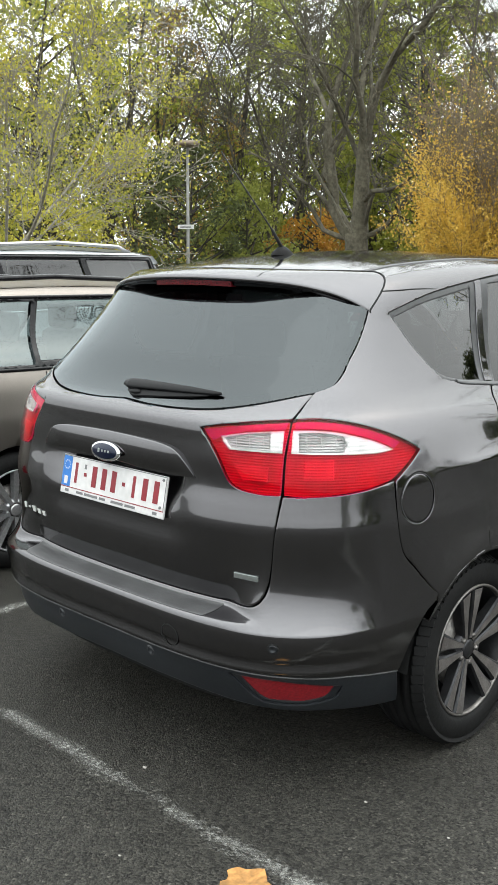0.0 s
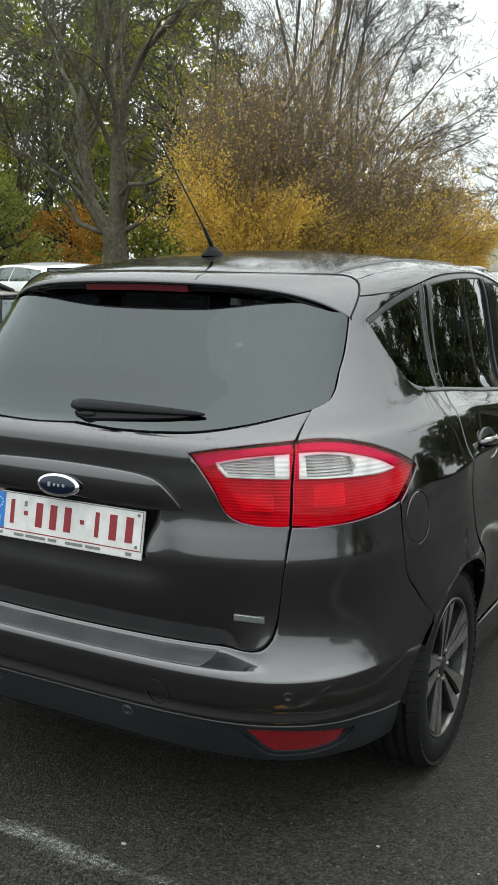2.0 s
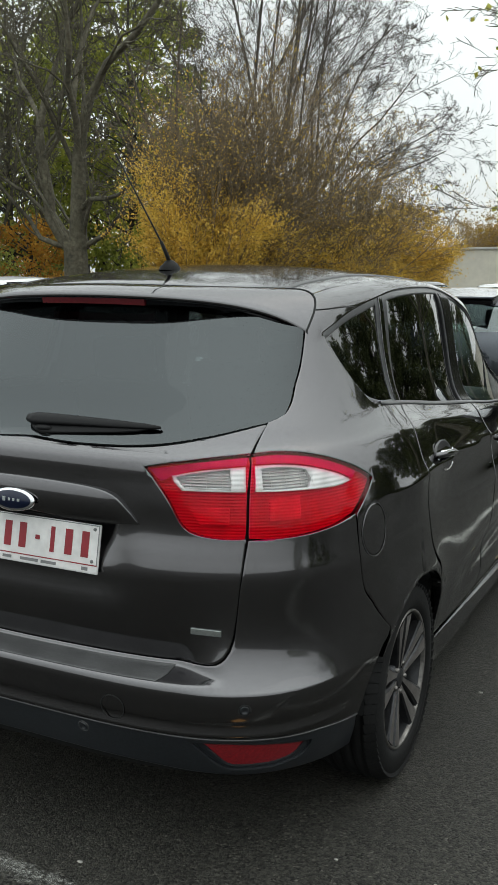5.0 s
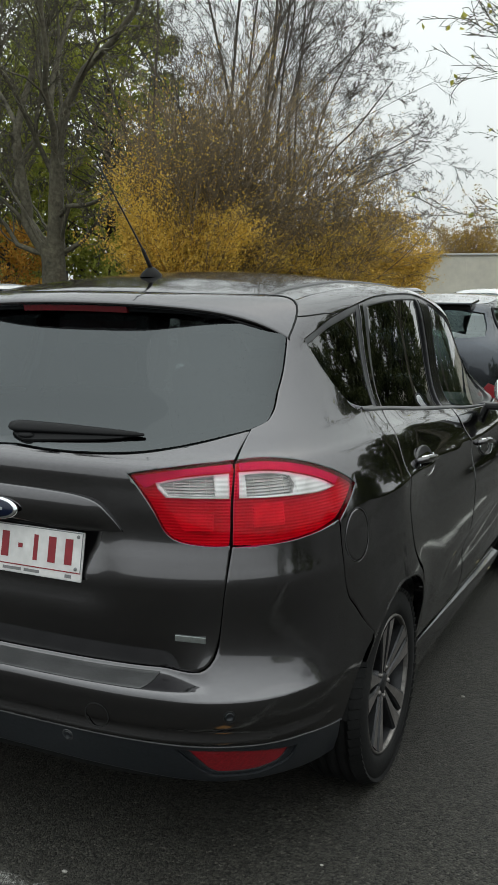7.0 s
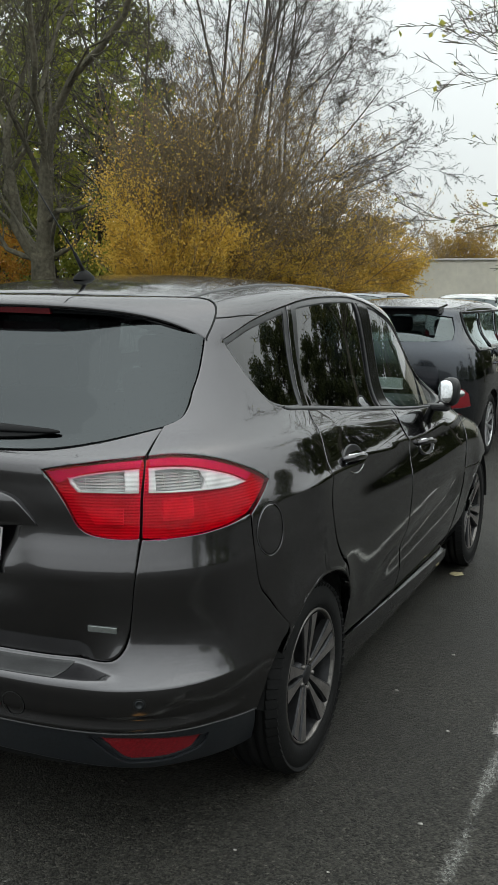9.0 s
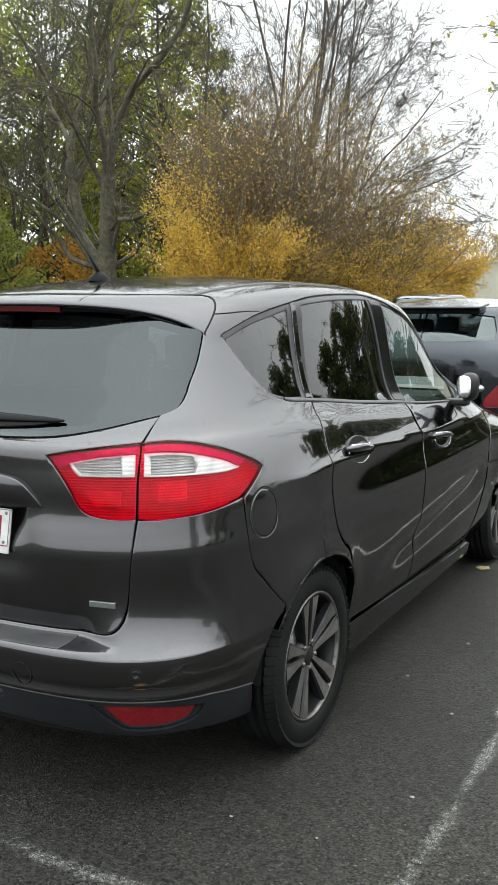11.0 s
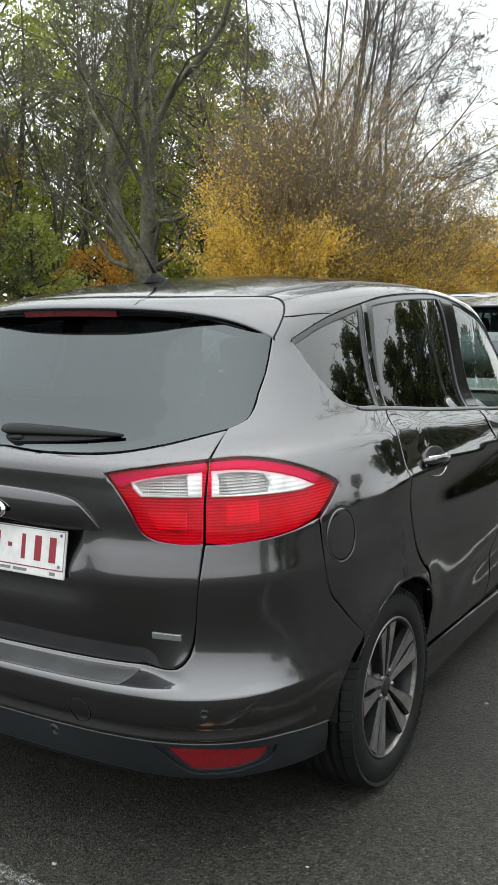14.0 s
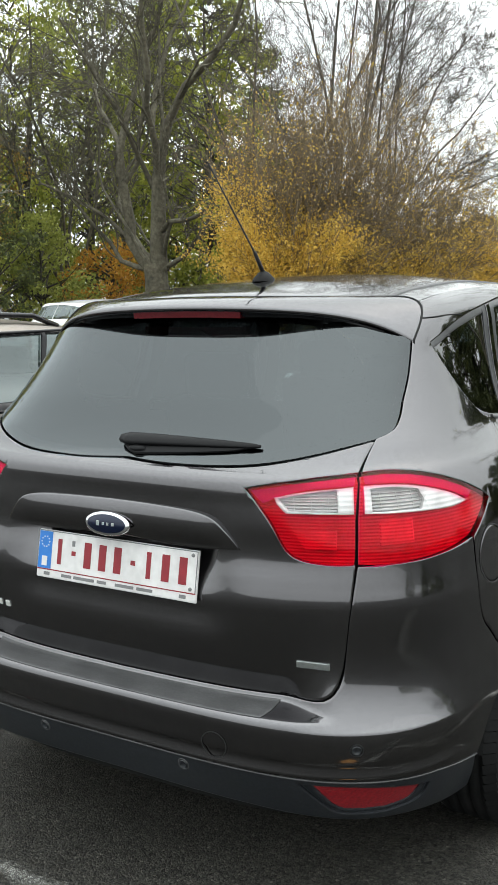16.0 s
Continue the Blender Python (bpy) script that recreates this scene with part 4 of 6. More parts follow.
    vs, fs = tube([(qx[i], qy[i] + 0.002, qz[i] + 0.0005) for i in range(0, len(ts), 4)], [0.0028] * 21, 6)
    data_part("spoiler_seam", vs, fs, GAP, spoiler)
    for i in (0, len(ts) - 1):
        vs, fs = tube([Vector(p) + Vector((0.002 * (1 if i else -1), 0, 0.0)) for p in rows[i * n:i * n + k + 2]], [0.003] * (k + 2), 6)
        data_part("spoiler_seam", vs, fs, GAP, spoiler)
    gs_, gv_ = 0.68 * at_ + 0.036 * at_ ** 4, 1.516 - 0.022 * at_ ** 2 - 0.036 * at_ ** 6
    low = SKIN.at(gs_ - 1, gv_) - 0.004 * SKIN.normal(gs_ - 1, gv_)
    rows = []
    for i in range(len(ts)):
        g = 1 if ts[i] >= 0 else -1
        rows += [(ex[i] * 0.992, edge[i] + 0.010, ez[i] - 0.010), (ex[i] * 0.985, edge[i] + 0.016, ez[i] - 0.020 * (1 - at_[i] ** 2) - 0.012), (g * low[i][0], low[i][1], low[i][2]), (g * low[i][0], low[i][1] + 0.05, low[i][2] + 0.01)]
    faces = [(i * 4 + j, (i + 1) * 4 + j, (i + 1) * 4 + j + 1, i * 4 + j + 1) for i in range(len(ts) - 1) for j in range(3)]
    data_part("spoiler_underside", rows, [t[::-1] for t in faces], TRIM, spoiler)
    bx = np.linspace(-0.186, 0.186, 25)
    be = -0.470 + 0.172 * np.abs(bx / 0.637) ** 2.7
    bz = SKIN.zroof(bx, be) + 0.003
    rows = []
    for x, e, z in zip(bx, be, bz):
        rows += [(x, e + 0.003, z - 0.014), (x, e + 0.008, z - 0.033), (x, e + 0.03, z - 0.033), (x, e + 0.03, z - 0.014)]
    faces = [(i * 4 + j, (i + 1) * 4 + j, (i + 1) * 4 + (j + 1) % 4, i * 4 + (j + 1) % 4) for i in range(24) for j in range(4)] + [(0, 1, 2, 3), (99, 98, 97, 96)]
    data_part("high_brake_lamp", rows, [t[::-1] for t in faces], RED_DARK, spoiler, "dark red high brake lamp", smooth=False)

    # wiper
    rows, N, ring = [], 19, 12
    for i in range(N):
        f = i / (N - 1)
        m = on_skin(SKIN, (-0.046 + 0.478 * f) / 1.335, 1.184 + 0.008 * f - 0.004 * f * f, 0.0)
        hh = (0.0180 * (1 - f) ** 0.55 + 0.0035) * min(1.0, 0.55 + 7 * f)
        dd = 0.012 * (1 - f) ** 0.6 + 0.006
        for a in np.linspace(0, 2 * math.pi, ring, endpoint=False):
            c, e = math.cos(a), math.sin(a)
            rows.append(m @ Vector((0, hh * math.copysign(abs(c) ** 0.7, c), 0.003 + dd * 0.5 + dd * 0.5 * math.copysign(abs(e) ** 0.7, e))))
    faces = [(i * ring + j, i * ring + (j + 1) % ring, (i + 1) * ring + (j + 1) % ring, (i + 1) * ring + j) for i in range(N - 1) for j in range(ring)] + [tuple(range(ring))[::-1], tuple(range((N - 1) * ring, N * ring))]
    wiper = data_part("rear_wiper", rows, faces, WIPER_BLACK, car, "black rear wiper lying across the window")
    rows = []
    for i in range(16):
        f = i / 15
        m = on_skin(SKIN, -0.018 + 0.312 * f, 1.182 + 0.004 * f, 0.001)
        drop = 0.040 * min(1.0, 0.35 + 6 * f) * (1 - f) ** 0.6 + 0.004
        for y, z in ((-drop, 0.0), (0.004, 0.0), (0.004, 0.008), (-drop * 0.92, 0.004)):
            rows.append(m @ Vector((0, y, z)))
    data_part("wiper_blade", rows, [(i * 4 + j, i * 4 + (j + 1) % 4, (i + 1) * 4 + (j + 1) % 4, (i + 1) * 4 + j) for i in range(15) for j in range(4)] + [(3, 2, 1, 0), (60, 61, 62, 63)], WIPER_BLACK, wiper, smooth=False)
    m = on_skin(SKIN, 0.022, 1.170, 0.0)
    v, f = lathe([(0.0, 0.016), (0.008, 0.0145), (0.011, 0.010), (0.0115, 0.0)], 24)
    data_part("wiper_pivot", [m @ Vector((p[1] * 1.9, p[2] * 0.7, p[0])) for p in v], f, WIPER_BLACK, wiper)

    # flanks
    ar = arch(SKIN, 0.0, 0.318, 0.372, 50, 138)
    dlo_top = pts((2.600, 1.150), (2.592, 1.200), (2.546, 1.335), (2.484, 1.408), (2.348, 1.458), (2.180, 1.484), (2.068, 1.500), (1.927, 1.510), (1.773, 1.514), (1.447, 1.503), (1.247, 1.488), (1.061, 1.472), (0.869, 1.448), (0.783, 1.434))
    dlo_low = pts((0.783, 1.434), (0.797, 1.406), (0.867, 1.304), (0.933, 1.232), (0.965, 1.212), (1.05, 1.200), (1.187, 1.192))
    dlo_base = pts((1.187, 1.192), (1.523, 1.180), (2.054, 1.166), (2.386, 1.120), (2.600, 1.112))
    shut_r = pts((1.214, 1.192), (1.174, 1.152), (1.134, 1.082), (1.099, 1.0), (1.080, 0.906), (1.083, 0.80), (1.118, 0.744), (1.181, 0.708), (1.222, 0.63))
    quarter = loop(pts((0.542, 1.208), (0.586, 1.228), (0.614, 1.262), (0.636, 1.304), (0.669, 1.356), (0.707, 1.426), (0.723, 1.462)), pts((0.723, 1.462), (0.737, 1.530)),
                   pts((0.737, 1.530), (1.2, 1.530), (2.0, 1.530), (2.18, 1.530)), pts((2.18, 1.530), (2.322, 1.514), (2.44, 1.474), (2.55, 1.402), (2.612, 1.300), (2.652, 1.190), (2.66, 1.130)), pts((2.66, 1.130), (2.600, 1.150)),
                   dlo_top, dlo_low, pts((1.187, 1.192), (1.214, 1.192)), shut_r, [(1.222, 0.63), tuple(ar[0])], [tuple(p) for p in ar], [tuple(ar[-1]), (0.809, 0.684)],
                   pts((0.809, 0.684), (0.747, 0.742), (0.707, 0.784), (0.695, 0.892), (0.693, 0.962)), pts((0.693, 0.962), (0.745, 1.012), (0.769, 1.038)),
                   pts((0.769, 1.038), (0.727, 1.070), (0.669, 1.104), (0.598, 1.136), (0.544, 1.146), (0.496, 1.144)), pts((0.496, 1.144), (0.516, 1.174), (0.542, 1.208)))
    flap = ring_points((0.751, 0.904), 0.072, 44, 0.66)
    flap_in = ring_points((0.751, 0.904), 0.068, 44, 0.655)
    shut_r2 = pts((1.221, 1.188), (1.181, 1.150), (1.141, 1.080), (1.106, 1.0), (1.087, 0.906), (1.090, 0.80), (1.124, 0.750), (1.188, 0.712), (1.236, 0.60), (1.266, 0.49), (1.272, 0.345))
    door_r = loop(shut_r2, pts((1.272, 0.345), (1.6, 0.318), (1.868, 0.302)), pts((1.868, 0.302), (1.873, 0.5), (1.892, 0.68), (1.933, 0.80), (1.983, 0.976), (1.998, 1.08), (2.028, 1.164)), pts((2.028, 1.164), (1.523, 1.176), (1.221, 1.188)))
    door_f = loop(pts((2.036, 1.164), (2.016, 1.078), (1.991, 0.976), (1.941, 0.80), (1.900, 0.68), (1.881, 0.5), (1.876, 0.302)), pts((1.876, 0.302), (2.15, 0.286), (2.475, 0.272)),
                  pts((2.475, 0.272), (2.51, 0.52), (2.528, 0.74), (2.585, 0.93), (2.585, 1.105)), pts((2.585, 1.105), (2.388, 1.116), (2.036, 1.164)))
    arf = arch(SKIN, 2.690, 0.318, 0.360, 196, -6)
    q_glass = loop(pts((0.803, 1.416), (0.933, 1.436), (1.206, 1.466)), pts((1.206, 1.466), (1.165, 1.204)), pts((1.165, 1.204), (1.06, 1.208), (0.979, 1.222), (0.931, 1.246), (0.871, 1.316), (0.803, 1.416)))
    r_glass = loop(pts((1.310, 1.474), (1.60, 1.490), (1.875, 1.496)), pts((1.875, 1.496), (1.925, 1.35), (1.948, 1.178)), pts((1.948, 1.178), (1.6, 1.184), (1.256, 1.194)), pts((1.256, 1.194), (1.310, 1.474)))
    f_glass = loop(pts((2.024, 1.492), (2.178, 1.481), (2.300, 1.460)), pts((2.300, 1.460), (2.420, 1.424), (2.500, 1.372), (2.556, 1.300), (2.586, 1.215), (2.582, 1.160)), pts((2.582, 1.160), (2.524, 1.128), (2.434, 1.124), (2.086, 1.170)), pts((2.086, 1.170), (2.052, 1.340), (2.024, 1.492)))
    dlo = loop(dlo_top, dlo_low, dlo_base, pts((2.600, 1.112), (2.600, 1.150)))
    sill = loop(pts((1.262, 0.335), (1.6, 0.310), (2.50, 0.262)), pts((2.50, 0.262), (2.52, 0.20)), pts((2.52, 0.20), (1.6, 0.20), (1.235, 0.20)), pts((1.235, 0.20), (1.262, 0.335)))
    nose = loop(pts((2.595, 1.09), (2.593, 0.93), (2.533, 0.74), (2.518, 0.52), (2.484, 0.275)), [(2.484, 0.275), (2.486, 0.215)], [(2.486, 0.215), tuple(arf[0])], [tuple(p) for p in arf], [tuple(arf[-1]), (2.80, 0.24)], pts((2.80, 0.24), (3.0, 0.25)), pts((3.0, 0.25), (3.0, 0.6), (3.0, 1.07)), pts((3.0, 1.07), (2.75, 1.07), (2.500, 1.100)))
    for mi in MIRRORS:
        panel(SKIN, "quarter_panel", grown(quarter, 0.0012), PAINT, car, holes=[flap], mirror=mi, step=0.02, shape=haunch)
        panel(SKIN, "fuel_flap", flap_in, PAINT, car, mirror=mi, step=0.02, shape=haunch)
        panel(SKIN, "flap_edge", flap, DITCH, car, holes=[ring_points((0.751, 0.904), 0.0695, 44, 0.656)], mirror=mi, lift=-0.0006, rim=0.0, shape=haunch)
        for door, nm, hs in ((door_r, "rear_door", 1.364), (door_f, "front_door", 2.175)):
            d = panel(SKIN, nm, door, PAINT, car, mirror=mi, step=0.022, shape=haunch)
            m = on_skin(SKIN, hs, 0.995 if hs < 2 else 0.955, 0.006)
            g = -1 if mi else 1
            v, f = lathe([(-0.006, 0.062), (0.002, 0.060), (0.002, 0.056), (-0.003, 0.046), (-0.005, 0.0)], 32)
            data_part("handle_bowl", [Vector(((m @ Vector((p[1] * 2.0, p[2] * 0.86, p[0] + 0.010))).x * g, *(m @ Vector((p[1] * 2.0, p[2] * 0.86, p[0] + 0.010))).yz)) for p in v], f if g > 0 else [t[::-1] for t in f], BLACK, d)
            arc_ = [m @ Vector((0.118 * math.cos(a), 0.053 * math.sin(a), 0.017)) for a in np.radians(np.linspace(170, 370, 15))]
            vs, fs = tube([(p.x * g, p.y, p.z) for p in arc_], [0.0022] * 15, 6)
            data_part("handle_ring", vs, fs, CHROME, d)
            line = [m @ Vector((x, 0.014 - 0.12 * (x + 0.1), z)) for x, z in ((-0.130, 0.012), (-0.112, 0.026), (-0.06, 0.034), (0.02, 0.036), (0.085, 0.032), (0.105, 0.014))]
            vs, fs = tube([(p.x * g, p.y, p.z) for p in line], [0.010, 0.012, 0.013, 0.013, 0.012, 0.010], 10)
            data_part("door_handle", vs, fs, PAINT, d)
            line = [m @ Vector((x, 0.024 - 0.12 * (x + 0.1), z)) for x, z in ((-0.110, 0.030), (-0.06, 0.037), (0.02, 0.039), (0.084, 0.034))]
            vs, fs = tube([(p.x * g, p.y, p.z) for p in line], [0.004, 0.005, 0.005, 0.004], 8)
            data_part("handle_strip", vs, fs, CHROME, d)
        panel(SKIN, "window_frame", dlo, FRAME, car, holes=[q_glass, r_glass, f_glass], mirror=mi, lift=-0.005, rim=0.012)
        panel(SKIN, "belt_strip", loop(pts((1.02, 1.208), (1.06, 1.203), (1.187, 1.196), (1.523, 1.184), (2.054, 1.170), (2.464, 1.114)), pts((2.464, 1.114), (2.470, 1.104)), pts((2.470, 1.104), (2.054, 1.160), (1.523, 1.173), (1.187, 1.186), (1.06, 1.193), (1.02, 1.200)), pts((1.02, 1.200), (1.02, 1.208))), FRAME, car, mirror=mi, lift=0.004, rim=0.008)
        panel(SKIN, "door_pillar", loop(pts((1.236, 1.484), (1.268, 1.488)), pts((1.268, 1.488), (1.235, 1.196)), pts((1.235, 1.196), (1.190, 1.198)), pts((1.190, 1.198), (1.236, 1.484))), PAINT, car, mirror=mi, lift=-0.001, rim=0.006)
        panel(SKIN, "pillar_cover", loop(pts((1.893, 1.496), (2.010, 1.492)), pts((2.010, 1.492), (2.040, 1.340), (2.072, 1.172)), pts((2.072, 1.172), (1.962, 1.178)), pts((1.962, 1.178), (1.940, 1.35), (1.893, 1.496))), TRIM, car, mirror=mi, lift=-0.002, rim=0.006, label="gloss black pillar cover")
        panel(SKIN, "side_window", q_glass, PRIVACY, car, even=True, mirror=mi, lift=-0.008, rim=0.0, label="dark tinted quarter window")
        panel(SKIN, "side_window", r_glass, PRIVACY, car, even=True, mirror=mi, lift=-0.010, rim=0.0, label="dark tinted rear door window")
        panel(SKIN, "side_window", f_glass, CLEAR, car, even=True, mirror=mi, lift=-0.010, rim=0.0, label="clear green front door window")
        panel(SKIN, "sill", sill, PAINT, car, mirror=mi, rim=0.03, shape=lambda s, v: 0.002 + 0.008 * ease(0.345, 0.325, v) + 0.034 * ease(0.325, 0.20, v), label="painted side skirt below the doors")
        panel(SKIN, "front_wing", nose, PAINT, car, mirror=mi, step=0.035, shape=haunch)
        g = -1 if mi else 1
        bm = bmesh.new()
        bmesh.ops.create_uvsphere(bm, u_segments=28, v_segments=16, radius=1)
        for q in bm.verts:
            q.co = Vector([math.copysign(abs(k) ** 0.72, k) for k in q.co])
        bmesh.ops.transform(bm, matrix=Matrix.Translation((0.895 * g, 1.835, 1.108)) @ Matrix.Diagonal((0.046, 0.056, 0.070, 1)), verts=bm.verts)
        mirror_ob = link("door_mirror", bm, BLACK, car, "black door mirror housing")
        box("mirror_foot", (0.12, 0.07, 0.035), (0.83 * g, 1.85, 1.025), BLACK, mirror_ob, 0.012)
        bm = bmesh.new()
        bmesh.ops.create_uvsphere(bm, u_segments=20, v_segments=10, radius=1)
        bmesh.ops.transform(bm, matrix=Matrix.Translation((0.910 * g, 1.872, 1.096)) @ Matrix.Diagonal((0.050, 0.040, 0.022, 1)), verts=bm.verts)
        link("mirror_indicator", bm, SATIN, mirror_ob)
        bm = bmesh.new()
        bmesh.ops.create_uvsphere(bm, u_segments=24, v_segments=8, radius=1)
        for q in bm.verts:
            q.co = Vector((math.copysign(abs(q.co.x) ** 0.75, q.co.x), q.co.y, math.copysign(abs(q.co.z) ** 0.75, q.co.z)))
        bmesh.ops.transform(bm, matrix=Matrix.Translation((0.883 * g, 1.775, 1.112)) @ pose(0, 0, 0, -8, 0, 12 * g) @ Matrix.Diagonal((0.036, 0.008, 0.056, 1)), verts=bm.verts)
        link("mirror_glass", bm, CHROME, mirror_ob)
        # thin dark line from the spoiler's corner forward to the window frame
        js = np.linspace(0.757, 1.03, 16)
        jv = np.interp(js, [0.735, 0.85, 1.03], [1.502, 1.489, 1.474])
        jp = SKIN.at(js - 1, jv) + 0.0006 * SKIN.normal(js - 1, jv)
        vs, fs = tube([(g * q[0], q[1], q[2]) for q in jp], [0.0022 * math.sin(math.pi * (0.15 + 0.7 * i / 15)) for i in range(16)], 6)
        data_part("roof_side_line", vs, fs, GAP, car)
        for yw, r0, a0, a1 in ((0.0, 0.372, 2, 148), (2.690, 0.360, 12, 176)):
            outer_arc, inner_arc = arch(SKIN, yw, 0.318, r0 + 0.004, a0, a1, 40), arch(SKIN, yw, 0.318, r0 - 0.008, a0, a1, 40)
            panel(SKIN, "arch_lip", np.vstack([outer_arc, inner_arc[::-1]]), PAINT, car, mirror=mi, lift=0.0006, rim=0.035, step=0.012, shape=haunch)
        # wheel wells
        for yw in (0.0, 2.690):
            a = np.radians(np.linspace(4, 176, 40))
            vs = [(g * x, yw + r * math.cos(t), 0.318 + r * math.sin(t)) for x, r in ((0.868, 0.366), (0.84, 0.366), (0.52, 0.36), (0.52, 0.02)) for t in a]
            fs = [(i * 40 + j, i * 40 + j + 1, (i + 1) * 40 + j + 1, (i + 1) * 40 + j) for i in range(3) for j in range(39)]
            data_part("wheel_well", vs, fs, GAP, car)
            wheel("rear_wheel" if yw == 0 else "front_wheel", car, ((0.788 if yw == 0 else 0.762) * g, yw, 0.3215), g, turn=0.42 if yw == 0 else 0.9)

    # roof and glass ahead
    ss = np.concatenate([np.linspace(-3, 3, 241)[:-1]])
    rows, K = [], 14
    e = SKIN.at(np.abs(ss) - 1, np.full(len(ss), 1.53))
    e[:, 0] *= np.where(ss < 0, -1, 1)
    tgt = np.stack([0 * ss, np.clip(e[:, 1], 0.0, 1.2), 0 * ss], -1)
    for i in range(K + 1):
        q = 0.012 + 0.988 * (i / K) ** 1.15
        p = e * (1 - q) + tgt * q
        z = SKIN.zroof(p[:, 0], p[:, 1]) + 0.002 - 0.006 * (1 - q) ** 12 - 0.065 * (1 - q) ** 14 * (1 - ease(0.69, 0.745, np.abs(ss)))
        rows += [(a, b, c2) for (a, b, _), c2 in zip(p, z)]
    M = len(ss)
    faces = [(i * M + j, i * M + (j + 1) % M, (i + 1) * M + (j + 1) % M, (i + 1) * M + j) for i in range(K) for j in range(M)]
    data_part("roof", rows, faces, PAINT, car)
    ws = loop(pts((2.668, 1.12), (2.660, 1.200), (2.618, 1.312), (2.556, 1.412), (2.446, 1.482), (2.33, 1.522)), pts((2.33, 1.522), (2.6, 1.524), (3.0, 1.524)), pts((3.0, 1.524), (3.0, 1.12)), pts((3.0, 1.12), (2.8, 1.12), (2.668, 1.12)))
    for mi in MIRRORS:
        panel(SKIN, "windscreen", ws, CLEAR, car, lift=-0.004, rim=0.0, mirror=mi, step=0.04)
        g = -1 if mi else 1
        ys = np.linspace(-0.17, 1.62, 30)
        vs = [(g * (0.514 + dx), y, float(SKIN.zroof(np.array(0.514 + dx), np.array(y))) + dz) for y in ys for dx, dz in ((-0.012, -0.001), (-0.009, 0.004), (0.009, 0.004), (0.012, -0.001))]
        fs = [(4 * i + j, 4 * i + j + 1, 4 * i + j + 5, 4 * i + j + 4) for i in range(29) for j in range(3)]
        data_part("roof_moulding", vs, fs if mi else [t[::-1] for t in fs], DITCH, car, smooth=False)
    # dark inner skin: near-black backing added so the gaps' shade is in its colour
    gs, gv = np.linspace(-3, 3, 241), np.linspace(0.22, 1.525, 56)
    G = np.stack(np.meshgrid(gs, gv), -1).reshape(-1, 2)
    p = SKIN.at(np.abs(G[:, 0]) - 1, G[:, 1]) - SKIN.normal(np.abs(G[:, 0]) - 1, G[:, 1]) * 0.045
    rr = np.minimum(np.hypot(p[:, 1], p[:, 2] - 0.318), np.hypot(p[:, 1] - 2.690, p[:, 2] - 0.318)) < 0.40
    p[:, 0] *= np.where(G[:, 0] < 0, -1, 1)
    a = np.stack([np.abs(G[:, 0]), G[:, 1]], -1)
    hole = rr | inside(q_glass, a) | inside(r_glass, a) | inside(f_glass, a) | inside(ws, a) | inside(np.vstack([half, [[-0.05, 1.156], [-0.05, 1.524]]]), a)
    W = len(gs)
    faces = [(i * W + j, i * W + j + 1, (i + 1) * W + j + 1, (i + 1) * W + j) for i in range(len(gv) - 1) for j in range(W - 1)]
    faces = [t for t in faces if not any(hole[k] for k in t)]
    data_part("gap_backing", p, faces, GAP, car)
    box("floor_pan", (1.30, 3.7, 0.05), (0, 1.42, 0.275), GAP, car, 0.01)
    # cabin
    for x in (-0.37, 0.37):
        for y0, nm in ((1.35, "front_seat"), (0.42, "rear_seat")):
            bm = bmesh.new()
            box_bm(bm, (0.50, 0.50, 0.16), (x, y0 + 0.25, 0.55), 0.05)
            box_bm(bm, (0.48, 0.14, 0.62), (x, y0 - 0.06, 0.90), 0.05, pose(0, 0, 0, 12, 0, 0))
            seat = link(nm, bm, SEAT, car)
            bm = bmesh.new()
            box_bm(bm, (0.26, 0.09, 0.17), (x, y0 - 0.15, 1.29), 0.035, pose(0, 0, 0, 8, 0, 0))
            link("headrest", bm, SEAT, seat)
    box("dashboard", (1.35, 0.45, 0.28), (0, 2.25, 0.88), CABIN, car, 0.06)
    box("parcel_shelf", (1.1, 0.42, 0.03), (0, -0.12, 0.98), CABIN, car, 0.01)
    vs, fs = tube([(-0.37 + 0.19 * math.cos(t), 1.92 - 0.07 * math.sin(t), 0.95 + 0.175 * math.sin(t)) for t in np.linspace(0, 2 * math.pi, 25)], [0.016] * 25, 8)
    data_part("steering_wheel", vs, fs, BLACK, car)
    # aerial
    v, f = lathe([(0.0, 0.032), (0.012, 0.028), (0.03, 0.013), (0.036, 0.0)], 20)
    zb = float(SKIN.zroof(np.array(0.0), np.array(0.0)))
    aerial = data_part("aerial_foot", [(p[1], p[2] * 1.7, p[0] + zb) for p in v], f, RUBBER, car)
    vs, fs = tube([(0, 0.0, zb + 0.025), (0, -0.055, zb + 0.09), (0, -0.06, zb + 0.095), (0, -0.32, 1.975)], [0.008, 0.006, 0.0032, 0.0022], 8)
    data_part("aerial_rod", vs, fs, BLACK, aerial)
    return car


hatchback()


